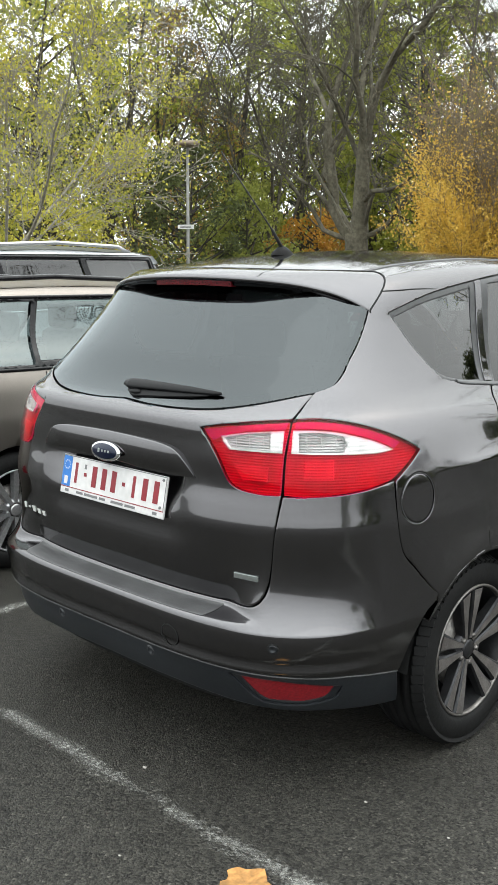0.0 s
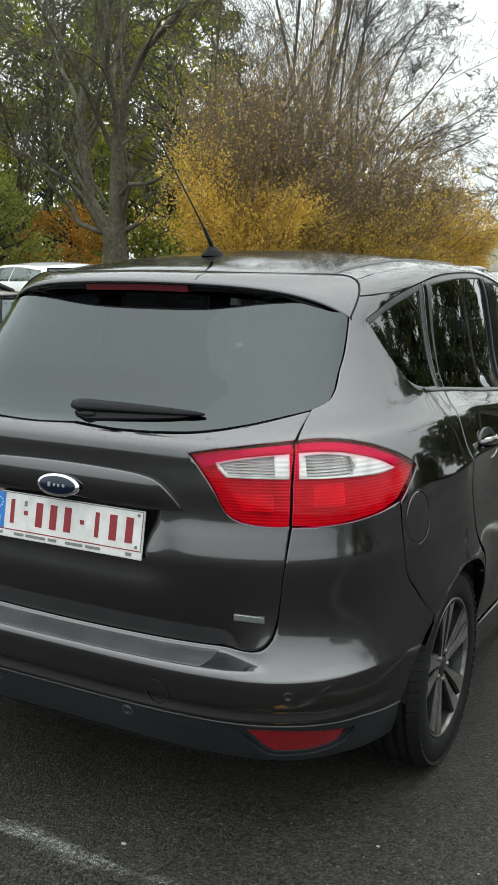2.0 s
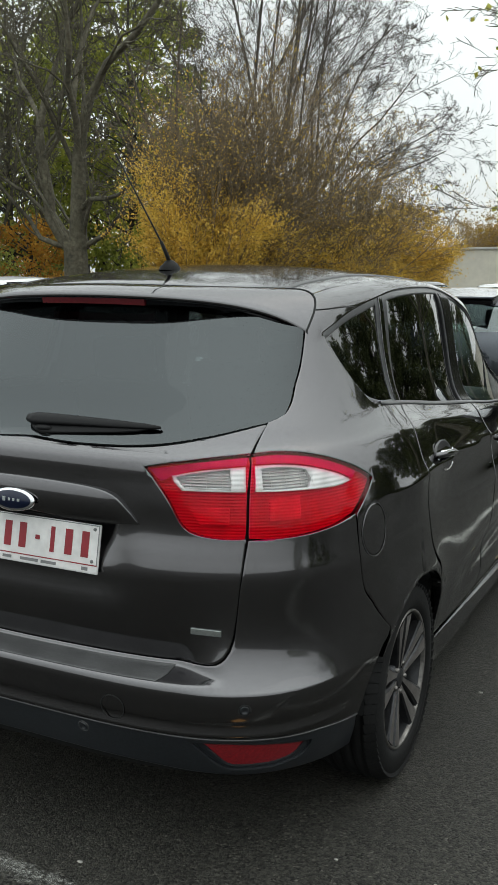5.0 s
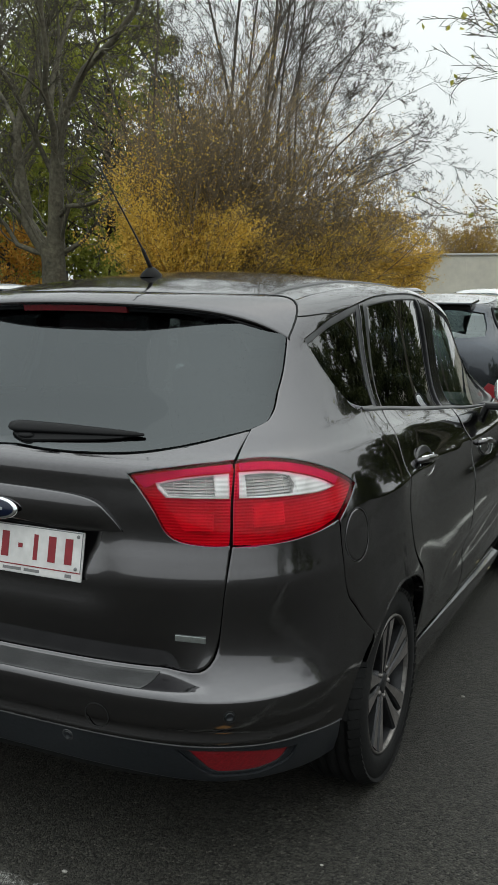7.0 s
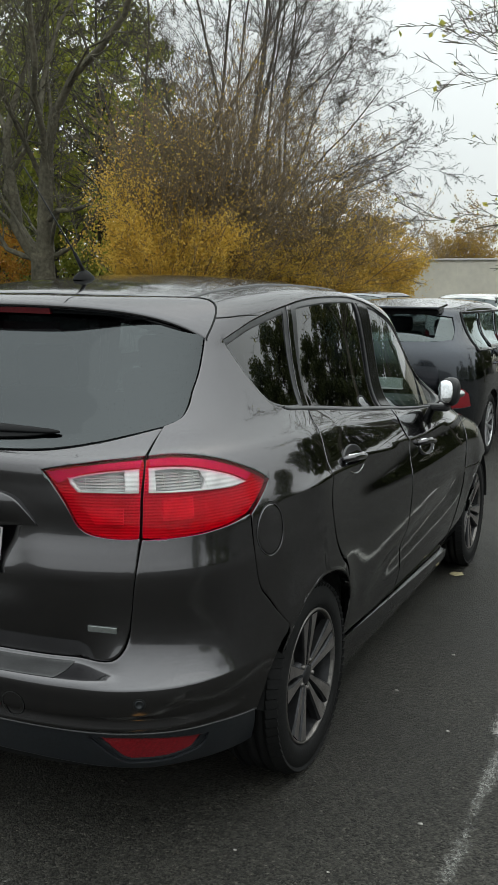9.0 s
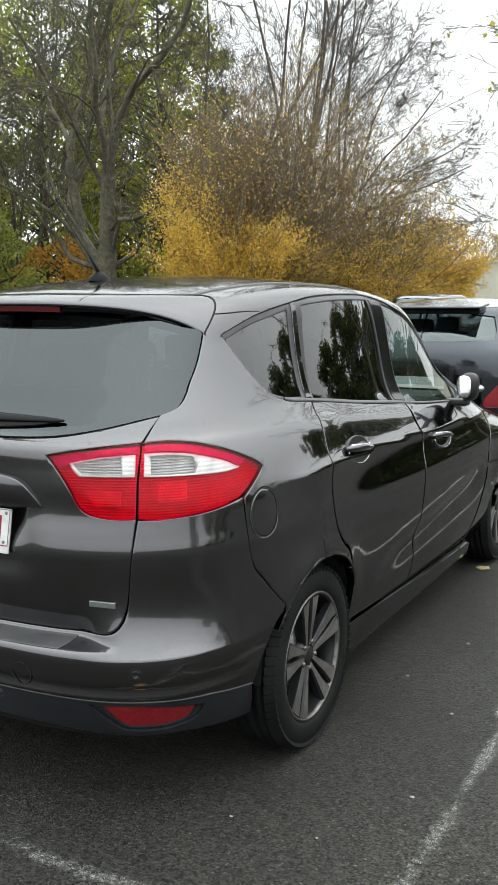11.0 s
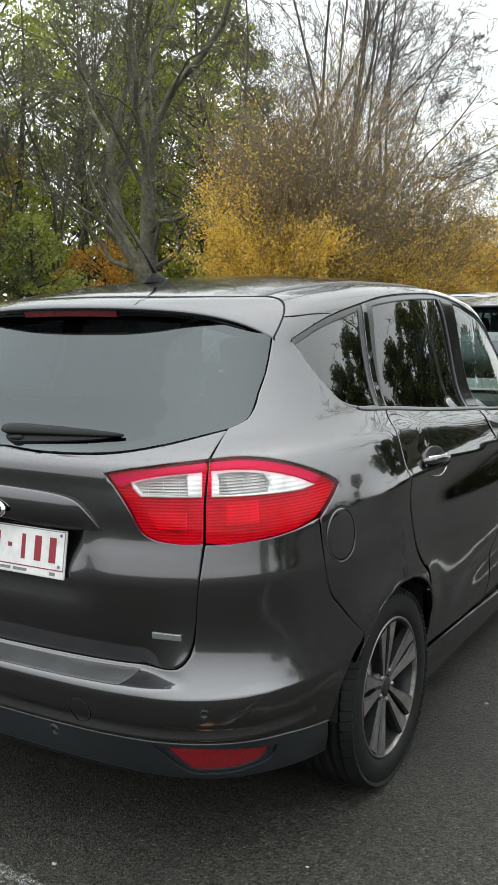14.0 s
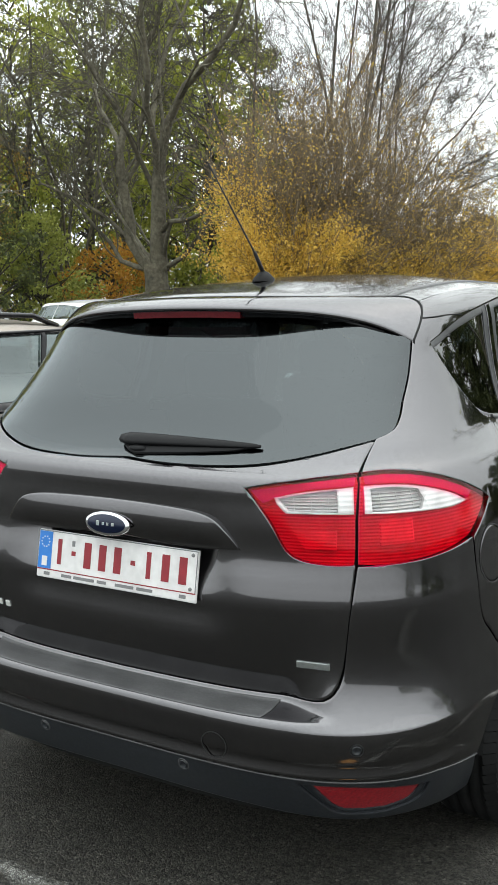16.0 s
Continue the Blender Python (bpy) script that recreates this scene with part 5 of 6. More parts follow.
# ---- trees ----
def leaf_mat(name, a, b):
    """Leaves whose colour varies from leaf to leaf between a and b."""
    m = mat(name, a, 0.55, spec=0.3)
    nt = m.node_tree
    p = nt.nodes["Principled BSDF"]
    g = nt.nodes.new("ShaderNodeNewGeometry")
    x = nt.nodes.new("ShaderNodeMix")
    x.data_type = "RGBA"
    x.inputs[6].default_value, x.inputs[7].default_value = (*a, 1), (*b, 1)
    nt.links.new(g.outputs["Random Per Island"], x.inputs[0])
    nt.links.new(x.outputs[2], p.inputs["Base Color"])
    thin, both_sides = nt.nodes.new("ShaderNodeBsdfTranslucent"), nt.nodes.new("ShaderNodeMixShader")
    both_sides.inputs[0].default_value = 0.4
    nt.links.new(x.outputs[2], thin.inputs[0])
    nt.links.new(p.outputs[0], both_sides.inputs[1])
    nt.links.new(thin.outputs[0], both_sides.inputs[2])
    nt.links.new(both_sides.outputs[0], nt.nodes["Material Output"].inputs[0])
    return m


BARK_GREY = mat("grey_mossy_bark", (0.102, 0.092, 0.064), 0.9, grain=0.4, size=9, blotch=0.35, blotch_size=1.3, bump=0.02)
BARK_BROWN = mat("brown_twig_bark", (0.19, 0.146, 0.092), 0.9, grain=0.35, size=12)
BARK_TALL = mat("grey_brown_bark", (0.095, 0.082, 0.066), 0.9, grain=0.35, size=10)
PALE_BARK = mat("pale_grey_bark", (0.26, 0.24, 0.19), 0.9, grain=0.3, size=9)
BARK_DARK = mat("dark_bark", (0.055, 0.048, 0.038), 0.9, grain=0.4, size=8, bump=0.02)
LEAF_GOLD = leaf_mat("golden_leaves", (0.58, 0.36, 0.055), (0.78, 0.56, 0.12))
LEAF_ORANGE = leaf_mat("orange_leaves", (0.42, 0.20, 0.03), (0.56, 0.33, 0.05))
LEAF_LIME = leaf_mat("yellow_green_leaves", (0.34, 0.34, 0.06), (0.62, 0.56, 0.09))
LEAF_GREEN = leaf_mat("olive_green_leaves", (0.20, 0.23, 0.05), (0.40, 0.42, 0.10))
LEAF_OLIVE = leaf_mat("bright_olive_leaves", (0.19, 0.23, 0.035), (0.40, 0.41, 0.07))
LEAF_DARK = leaf_mat("dark_green_leaves", (0.06, 0.074, 0.027), (0.15, 0.17, 0.062))
LEAF_RUST = leaf_mat("rusty_leaves", (0.28, 0.17, 0.05), (0.46, 0.32, 0.07))


class Wood:
    """Branches and leaves gathered into two lists of faces."""
    def __init__(self, seed, fine=0.0065):
        self.fine = fine
        self.rng = random.Random(seed)
        self.v, self.f, self.tv, self.tf, self.lv, self.lf, self.tips = [], [], [], [], [], [], []

    def limb(self, p, d, length, r0, r1, steps=5, wander=0.12, lift=0.06, sides=None):
        rng, line = self.rng, [Vector(p)]
        d = Vector(d).normalized()
        dirs = [d.copy()]
        for i in range(steps):
            d = (d + Vector((rng.gauss(0, wander), rng.gauss(0, wander), rng.gauss(0, wander) + lift))).normalized()
            line.append(line[-1] + d * (length / steps))
            dirs.append(d.copy())
        radii = [r0 + (r1 - r0) * (i / steps) ** 0.8 for i in range(steps + 1)]
        n = sides or (8 if r0 > 0.12 else 5 if r0 > 0.03 else 3)
        vs, fs = tube(line, radii, n, cap=False)
        v, f = (self.v, self.f) if r0 > 0.045 else (self.tv, self.tf)
        k = len(v)
        v += vs
        f += [tuple(i + k for i in t) for t in fs]
        return line, dirs, radii

    def grow(self, p, d, length, radius, level, kids, spread=0.9, wander=0.12, lift=0.06, shrink=0.62, first=0.25, thin=0.55):
        steps = 6 if level >= 3 else 4 if level == 2 else 3 if level == 1 else 2
        line, dirs, radii = self.limb(p, d, length, radius, max(self.fine, radius * (0.35 if level else 0.4)), steps, wander, lift)
        rng = self.rng
        if level == 0:
            self.tips.append((line[-1], dirs[-1]))
            self.tips.append((line[len(line) // 2], dirs[-1]))
            return
        count = kids[level - 1] if level - 1 < len(kids) else kids[-1]
        for i in range(count):
            f = first + (1 - first) * (i + rng.random()) / count
            j = min(len(line) - 2, int(f * (len(line) - 1)))
            q = f * (len(line) - 1) - j
            at = line[j].lerp(line[j + 1], q)
            axis = dirs[j + 1].orthogonal().normalized()
            axis.rotate(Matrix.Rotation(rng.random() * 2 * math.pi, 3, dirs[j + 1]))
            nd = (dirs[j + 1] + axis * rng.uniform(0.45, 1.0) * spread).normalized()
            rr = radii[min(j + 1, len(radii) - 1)]
            self.grow(at, nd, length * shrink * rng.uniform(0.7, 1.2) * (1.15 - 0.5 * f), max(self.fine, rr * thin), level - 1, kids, spread, wander, lift, shrink, first, thin)

    def leaf(self, p, size, face=None):
        rng = self.rng
        a = Vector((rng.gauss(0, 1), rng.gauss(0, 1), rng.gauss(0, 0.7))).normalized()
        b = a.orthogonal().normalized()
        b.rotate(Matrix.Rotation(rng.random() * 6.28, 3, a))
        c = a.cross(b)
        k = len(self.lv)
        s = size * rng.uniform(0.6, 1.3)
        self.lv += [p - b * s * 0.5, p + c * s * 0.36 + a * s * 0.1, p + b * s * 0.5, p - c * s * 0.36 + a * s * 0.08]
        self.lf.append((k, k + 1, k + 2, k + 3))

    def leaves_at_tips(self, each, size, jitter, keep=lambda p: 1.0):
        rng = self.rng
        for p, d in self.tips:
            w = keep(p)
            for _ in range(each):
                if rng.random() < w:
                    self.leaf(p + Vector((rng.gauss(0, jitter), rng.gauss(0, jitter), rng.gauss(0, jitter))), size)

    def clump(self, centre, radius, count, size, squash=0.7):
        rng = self.rng
        for _ in range(count):
            d = Vector((rng.gauss(0, 1), rng.gauss(0, 1), rng.gauss(0, 1))).normalized() * radius * rng.random() ** 0.45
            self.leaf(Vector(centre) + Vector((d.x, d.y, d.z * squash)), size)

    def made(self, name, label, at, bark, leaf=None, category="tree", group=""):
        ob = thing(name, label, category, pose(*at), group)
        data_part("trunk", self.v or self.tv, self.f or self.tf, bark, ob)
        if self.v and self.tv:
            data_part("branchwork", self.tv, self.tf, bark, ob)
        if self.lv:
            data_part("crown", self.lv, self.lf, leaf, ob, smooth=False)
        return ob


def seen_from(bearing, distance, eye=(2.2, -2.9)):
    """A place on the ground, by its bearing in degrees left of straight ahead."""
    return eye[0] - distance * math.sin(radians(bearing)), eye[1] + distance * math.cos(radians(bearing)), 0.0


def bare_giant():
    """A short trunk that forks low into two crooked stems and some limbs that leave it almost level."""
    w = Wood(17, 0.012)
    w.limb((0, 0, -0.1), (0.02, 0, 1), 2.8, 0.45, 0.38, 5, 0.02, 0.0, 12)
    upright, _, _ = w.limb((0.08, 0, 2.5), (0.14, 0.02, 1), 3.4, 0.31, 0.21, 6, 0.05, 0.03, 10)
    elbow, _, _ = w.limb((-0.08, 0, 2.35), (-1.15, -0.1, 1), 1.6, 0.27, 0.21, 4, 0.05, 0.05, 10)
    aside, _, _ = w.limb(elbow[-1], (-0.10, 0.0, 1), 2.8, 0.205, 0.15, 5, 0.07, 0.0, 9)
    for at, d, l, r in ((upright[6], (0.05, 0.1, 1), 7.6, 0.17), (upright[6], (-0.34, 0.2, 1), 6.8, 0.12), (upright[5], (0.46, -0.2, 1), 7.2, 0.13), (upright[4], (-0.3, -0.4, 1), 6.4, 0.10), (upright[3], (0.75, 0.2, 0.9), 6.2, 0.11),
                        (upright[2], (0.95, -0.3, 0.55), 5.0, 0.10), (aside[5], (-0.16, 0.1, 1), 6.8, 0.13), (aside[4], (-0.55, -0.1, 1), 6.0, 0.11), (aside[3], (0.3, 0.4, 1), 5.6, 0.09), (aside[1], (-0.9, -0.3, 0.8), 5.2, 0.09)):
        w.grow(at, d, l, r, 4, (3, 4, 5, 6), 1.1, 0.24, 0.035, 0.50, 0.20, 0.46)
    for d, l, r in (((-1, -0.25, 0.30), 4.6, 0.12), ((-0.9, 0.1, 0.58), 5.2, 0.10), ((1, -0.1, 0.36), 3.4, 0.11), ((-0.7, 0.6, 0.55), 4.8, 0.08), ((0.8, -0.5, 0.6), 3.8, 0.09), ((-1, -0.4, 0.85), 5.2, 0.08)):
        w.grow((0, 0, 2.3 + 0.5 * w.rng.random()), d, l, r, 4, (3, 4, 5, 5), 1.1, 0.24, 0.13, 0.48, 0.20, 0.46)
    return w.made("bare_tree", "large leafless tree with mossy grey limbs forking low", (-17.6, 23.4, 0), BARK_GREY)


def hornbeam(at, height, width, seed, top_leaf, label, leaf=None, stems=26, each=9, lean=0.0, size=0.065, bark=None, dome=False, few=0.05):
    """Many upright stems from one base: twiggy above, leaves below top_leaf. dome: rounder, with short side twigs all round."""
    w = Wood(seed, 0.0058)
    rng = w.rng
    leaf = leaf or LEAF_GOLD
    for i in range(stems):
        a, t = rng.random() * 2 * math.pi, rng.random() ** 0.6
        d = (math.cos(a) * t * width / height * 0.95 + lean, math.sin(a) * t * width / height * 0.95, 1)
        foot, tall = (math.cos(a) * 0.4 * t, math.sin(a) * 0.4 * t, 0), height * rng.uniform(0.65, 1.0)
        if dome:
            w.grow(foot, d, tall * (1 - 0.38 * t * t), 0.032, 3, (4, 7, 8), 1.15, 0.13, 0.0, 0.40, 0.10, 0.45)
        else:
            w.grow(foot, d, tall * (1 - 0.25 * t), 0.030, 3, (4, 7, 7), 0.75, 0.08, 0.03, 0.40, 0.08, 0.45)
    edge = lambda p: (max(0.0, min(1.0, (top_leaf(p) + 1.6 * noise.noise(p * 0.55 + Vector((seed, 0, 0))) + 0.9 - p.z) / 2.4)) ** 1.3) * (1 - few) + few
    w.leaves_at_tips(each, size, 0.13, edge)
    return w.made("hornbeam_tree", label, at, bark or BARK_BROWN, leaf)


def arching_tree(at, height, seed, label, reach=(), leaders=5, bark=None):
    """Leaders that rise together, and long limbs that arch out sideways into flat sprays of twigs. reach: rows of (direction, length, height of the fork)."""
    w = Wood(seed, 0.0062)
    rng = w.rng
    w.limb((0, 0, -0.1), (0, 0, 1), height * 0.16, height * 0.020, height * 0.016, 4, 0.03, 0, 10)
    for i in range(leaders):
        a = 2 * math.pi * (i + rng.random() * 0.5) / leaders
        t = rng.uniform(0.10, 0.34)
        w.grow((0, 0, height * 0.14), (math.cos(a) * t, math.sin(a) * t, 1), height * rng.uniform(0.72, 0.95), height * 0.0050, 4, (5, 6, 6, 8), 1.15, 0.12, 0.02, 0.46, 0.14, 0.44)
    for d, l, z in reach:
        w.grow((0, 0, z), d, l, 0.056, 4, (5, 6, 6, 8), 1.1, 0.12, 0.010, 0.46, 0.10, 0.42)
    return w.made("bare_tree", label, at, bark or BARK_TALL)


def tall_bare(at, height, seed, label, lean=(0, 0), stems=6, bark=None, leaf=None, each=0, level=4, name="bare_tree", fan=1.0):
    w = Wood(seed)
    rng = w.rng
    w.limb((0, 0, -0.1), (lean[0] * 0.3, lean[1] * 0.3, 1), height * 0.14, height * 0.018, height * 0.015, 4, 0.03, 0, 10)
    for i in range(stems):
        a = 2 * math.pi * (i + rng.random() * 0.6) / stems
        t = rng.uniform(0.15, 0.75) * fan
        d = (math.cos(a) * t + lean[0], math.sin(a) * t + lean[1], 1)
        w.grow((0, 0, height * 0.12), d, height * rng.uniform(0.55, 0.85), height * 0.0056, level, (4, 5, 6, 8), 1.0, 0.11, 0.03, 0.50, 0.14, 0.46)
    if each:
        w.leaves_at_tips(each, 0.08, 0.18, lambda p: 0.35)
    return w.made(name, label, at, bark or BARK_TALL, leaf)


def leafy(at, height, width, seed, leaf, label, count=7000, size=0.20, bark=None, low=0.15, clumps=60, name="leafy_tree", category="tree"):
    """A tapered trunk with limbs that end in clumps of leaves, with gaps between them."""
    w = Wood(seed)
    rng = w.rng
    w.limb((0, 0, -0.1), (rng.gauss(0, 0.03), rng.gauss(0, 0.03), 1), height * 0.92, height * 0.018, 0.02, 7, 0.04, 0.02, 7)
    for i in range(clumps):
        f = low + (1 - low) * (i + rng.random()) / clumps
        a = rng.random() * 2 * math.pi
        reach = width * (math.sin(math.pi * min(1, 0.12 + 0.86 * f)) ** 0.7) * rng.uniform(0.45, 1.05)
        end = Vector((math.cos(a) * reach, math.sin(a) * reach, height * f))
        start = Vector((0, 0, max(0.5, height * f - reach * rng.uniform(0.3, 0.8))))
        w.limb(start, end - start, (end - start).length, 0.05, 0.012, 4, 0.08, 0.03, 4)
        w.clump(end, width * rng.uniform(0.16, 0.32), count // clumps, size, 0.75)
    return w.made(name, label, at, bark or BARK_DARK, leaf, category)


bare_giant()
# the hedge of golden hornbeams
hornbeam(seen_from(30.0, 27), 7.0, 2.3, 21, lambda p: 3.6 - 0.30 * max(0, p.x + 0.2), "upright hornbeam with golden leaves below bare brown twigs", stems=46, each=15, size=0.062, few=0.02)
hornbeam(seen_from(27.0, 28.5), 8.6, 2.2, 22, lambda p: 2.5 - 0.3 * p.x, "broad hornbeam, mostly bare brown twigs with few yellow leaves", stems=56, each=6, size=0.062, few=0.03)
hornbeam(seen_from(22.8, 32), 7.2, 4.4, 23, lambda p: 2.3, "spreading hornbeam with rusty twigs and yellow leaves low down", stems=84, each=6, lean=0.03, dome=True, few=0.06, size=0.062)
hornbeam(seen_from(18.6, 35), 5.4, 2.8, 24, lambda p: 3.0, "low hornbeam with orange-yellow leaves", LEAF_GOLD, stems=32, each=11, dome=True, size=0.08)
arching_tree(seen_from(26.4, 37), 17, 31, "tall leafless tree with many upright limbs", (((0.8, -0.3, 0.9), 8.0, 4.2), ((0.9, 0.2, 0.6), 7.5, 3.6), ((-0.7, 0.1, 0.9), 6.5, 4.5)), 5)
arching_tree(seen_from(23.6, 40), 15, 32, "tall leafless tree whose limbs arch over a hedge", (((1, 0.0, 0.75), 6.6, 4.4), ((1, -0.3, 0.42), 6.0, 3.6), ((0.9, 0.3, 0.28), 5.4, 3.4), ((0.8, 0.1, 1.1), 7.0, 5.0), ((1, 0.1, 0.55), 6.3, 4.0)), 4)
tall_bare(seen_from(30.5, 41), 18, 33, "tall leafless tree behind golden hornbeams", (0.02, 0.0), 6)
# behind and beside the large bare tree
leafy(seen_from(39.5, 40), 3.7, 2.2, 41, LEAF_ORANGE, "orange-brown beech bush below a bare tree", 5200, 0.13, low=0.05, clumps=50, name="beech_bush", category="bush")
leafy(seen_from(43.5, 37), 4.6, 2.0, 48, LEAF_GREEN, "olive-green bush by a wood", 5600, 0.13, low=0.05, clumps=50, name="green_bush", category="bush")
leafy(seen_from(33.5, 45), 17, 3.4, 42, LEAF_OLIVE, "tall olive-green leafy tree", 14000, 0.22, low=0.1, clumps=100)
leafy(seen_from(36.5, 50), 16, 3.8, 43, LEAF_OLIVE, "olive-green leafy tree with gaps in its crown", 12000, 0.22, low=0.12, clumps=90)
leafy(seen_from(40.5, 46), 16, 3.6, 44, LEAF_GREEN, "olive-green leafy tree at a wood's edge", 9500, 0.2, low=0.04, clumps=100)
leafy(seen_from(44.5, 44), 16, 3.4, 45, LEAF_OLIVE, "tall leafy tree turning yellow-green", 9500, 0.17, low=0.1, clumps=90)
leafy(seen_from(48.0, 43), 12, 3.2, 46, LEAF_RUST, "leafy tree turning rusty yellow", 8000, 0.13, low=0.12, clumps=66)
leafy(seen_from(47.0, 36), 6.0, 2.4, 47, LEAF_DARK, "dark green holly by a wood", 6500, 0.14, low=0.03, clumps=60)
leafy(seen_from(52.0, 40), 14, 3.6, 49, LEAF_OLIVE, "tall leafy tree with thin olive crown", 7000, 0.2, low=0.1, clumps=70)
leafy(seen_from(55.5, 37), 13, 3.2, 50, LEAF_LIME, "yellow-green leafy tree beside a car park", 8000, 0.13, low=0.08, clumps=66)
leafy(seen_from(60.0, 38), 14, 4.0, 51, LEAF_GREEN, "tall olive tree at the car park's edge", 7000, 0.2, low=0.05, clumps=70)
tall_bare((-19.0, 10.6, 0), 9.5, 34, "pale-barked tree with spreading branches and yellow-green leaves", (0.1, 0.1), 7, PALE_BARK, LEAF_LIME, 3, 4, "maple_tree", 2.0)
leafy(seen_from(55.0, 28), 3.4, 2.2, 52, LEAF_LIME, "yellow-green maple shrub beside parked cars", 5200, 0.11, low=0.08, clumps=60, name="maple_shrub", category="bush")
tall_bare(seen_from(50.0, 40), 15, 35, "leafless tree with thin pale branches", (0, 0), 6, BARK_GREY)
tall_bare(seen_from(42.0, 42), 15, 36, "leafless tree among green trees", (0, 0), 6, BARK_GREY)
for k in range(16):
    b = 30.5 + 2.4 * k
    leafy(seen_from(b, 56 + 5 * math.sin(k * 2.3)), 13 + 3 * math.sin(k * 1.7), 3.8, 60 + k, (LEAF_DARK, LEAF_GREEN, LEAF_DARK, LEAF_RUST)[k % 4],
          ("dark green tree in a distant wood", "olive tree in a distant wood", "dark green tree in a distant wood", "rusty tree in a distant wood")[k % 4], 3600, 0.26, low=0.03, clumps=60)
# beyond the building and at the car park's far side
hornbeam(seen_from(12.8, 78), 8.0, 3.6, 81, lambda p: 2.4, "round brown hornbeam behind a low building", LEAF_RUST, stems=44, each=5, size=0.15, dome=True, few=0.2)
tall_bare(seen_from(16.0, 70), 8.0, 82, "small bare tree in the distance", (0, 0), 6, BARK_BROWN, LEAF_RUST, 1, 3)
leafy(seen_from(17.5, 62), 6.0, 3.0, 83, LEAF_RUST, "brown-yellow bush by a low building", 3600, 0.17, low=0.05, clumps=50, name="autumn_bush", category="bush")


def overhanging():
    """The tree whose thin branches with a few last leaves reach over the car park."""
    w = Wood(91)
    w.limb((0, 0, -0.1), (0, 0, 1), 3.4, 0.17, 0.13, 4, 0.03, 0, 10)
    for d, l, z in (((-1, -0.1, 0.10), 5.6, 2.9), ((-1, 0.15, 0.22), 6.4, 3.0), ((-1, -0.2, 0.34), 6.2, 3.2), ((-1, 0.05, 0.46), 6.6, 3.3), ((-1, 0.3, 0.62), 6.4, 3.3), ((-0.9, -0.2, 0.80), 6.2, 3.3), ((-0.9, 0.1, 1.1), 6.5, 3.4),
                    ((-0.8, -0.5, 0.5), 6.0, 3.0), ((-0.3, 0.2, 1), 7.0, 3.4), ((0.7, 0.3, 0.8), 6.0, 3.2), ((0.6, -0.6, 0.7), 5.5, 3.2)):
        w.grow((0, 0, z), d, l, 0.034, 3, (5, 5, 7), 0.85, 0.12, 0.0, 0.40, 0.25, 0.40)
    w.leaves_at_tips(1, 0.12, 0.04, lambda p: 0.035)
    return w.made("maple_tree", "nearly leafless maple with a few yellow leaves on thin branches", (3.7, 15.8, 0), BARK_GREY, LEAF_LIME)


overhanging()
# the far side of the car park, behind the camera and to the right: mirrored in the paint and the windows
for k, (az, dist, h, wd) in enumerate(((9, 33, 6.5, 2.6), (14, 31, 7.6, 2.8), (19, 31, 8.2, 3.0), (25, 30, 7.0, 2.8), (33, 30, 5.0, 2.6), (60, 30, 4.5, 2.6))):
    leafy((0.8 + dist * math.sin(radians(az)), 0.5 + dist * math.cos(radians(az)), 0), h, wd, 140 + k, LEAF_DARK, "dense dark evergreen across the car park", 13000, 0.22, low=0.02, clumps=110, name="evergreen_tree")
tall_bare((25.0, 20.5, 0), 12, 104, "leafless tree out of view across the car park", (0, 0), 7, BARK_DARK)
# two more trees out of view, added only to fill the reflections
tall_bare((30.0, 2.0, 0), 11, 105, "leafless tree out of view across the car park", (0, 0), 6, BARK_DARK)
leafy((38.0, -10.0, 0), 6, 3.0, 106, LEAF_DARK, "unseen dark green tree, added for reflections", 4000, 0.25)
# unseen hedge, added to darken what the car's flank mirrors near the horizon
for k in range(4, 16):
    x, y = 27.0 - 0.9 * k + 1.2 * math.sin(k * 2.1), -14.0 + 3.3 * k
    leafy((x, y, 0), 2.6 + 0.5 * math.sin(k * 1.3), 2.2, 120 + k, LEAF_DARK, "unseen dark green hedge shrub, added to darken reflections", 2200, 0.20, low=0.0, clumps=36, name="unseen_hedge_shrub", category="bush")


# ---- building, lamp post ----
def low_building():
    wall_m = mat("beige_metal_cladding", (0.70, 0.66, 0.56), 0.6, grain=0.06, size=3, blotch=0.08, blotch_size=0.4)
    dark_m = mat("dark_window_band", (0.03, 0.033, 0.036), 0.2, grain=0.2, size=2)
    b = thing("low_building", "long low beige building with a narrow dark window band", "building", pose(-19.0, 52.3, 0, 0, 0, -4))
    box("wall", (44, 9, 2.15), (22, 4.5, 2.2), wall_m, b, 0.02)
    box("wall", (43.6, 8.6, 0.65), (22, 4.6, 0.325), wall_m, b, 0.02)
    for k in range(22):
        box("window", (1.9, 0.1, 0.46), (1.05 + 2 * k, 0.34, 0.88), dark_m, b, 0.01)
    for k in range(15):
        box("cladding_joint", (0.03, 0.02, 2.10), (2.9 * (k + 1), -0.005, 2.2), dark_m if k % 5 == 4 else wall_m, b, 0.004)
    box("roof_edge", (44.2, 9.2, 0.10), (22, 4.5, 3.32), mat("pale_roof_edge", (0.62, 0.61, 0.57), 0.5, grain=0.05), b, 0.01)


low_building()


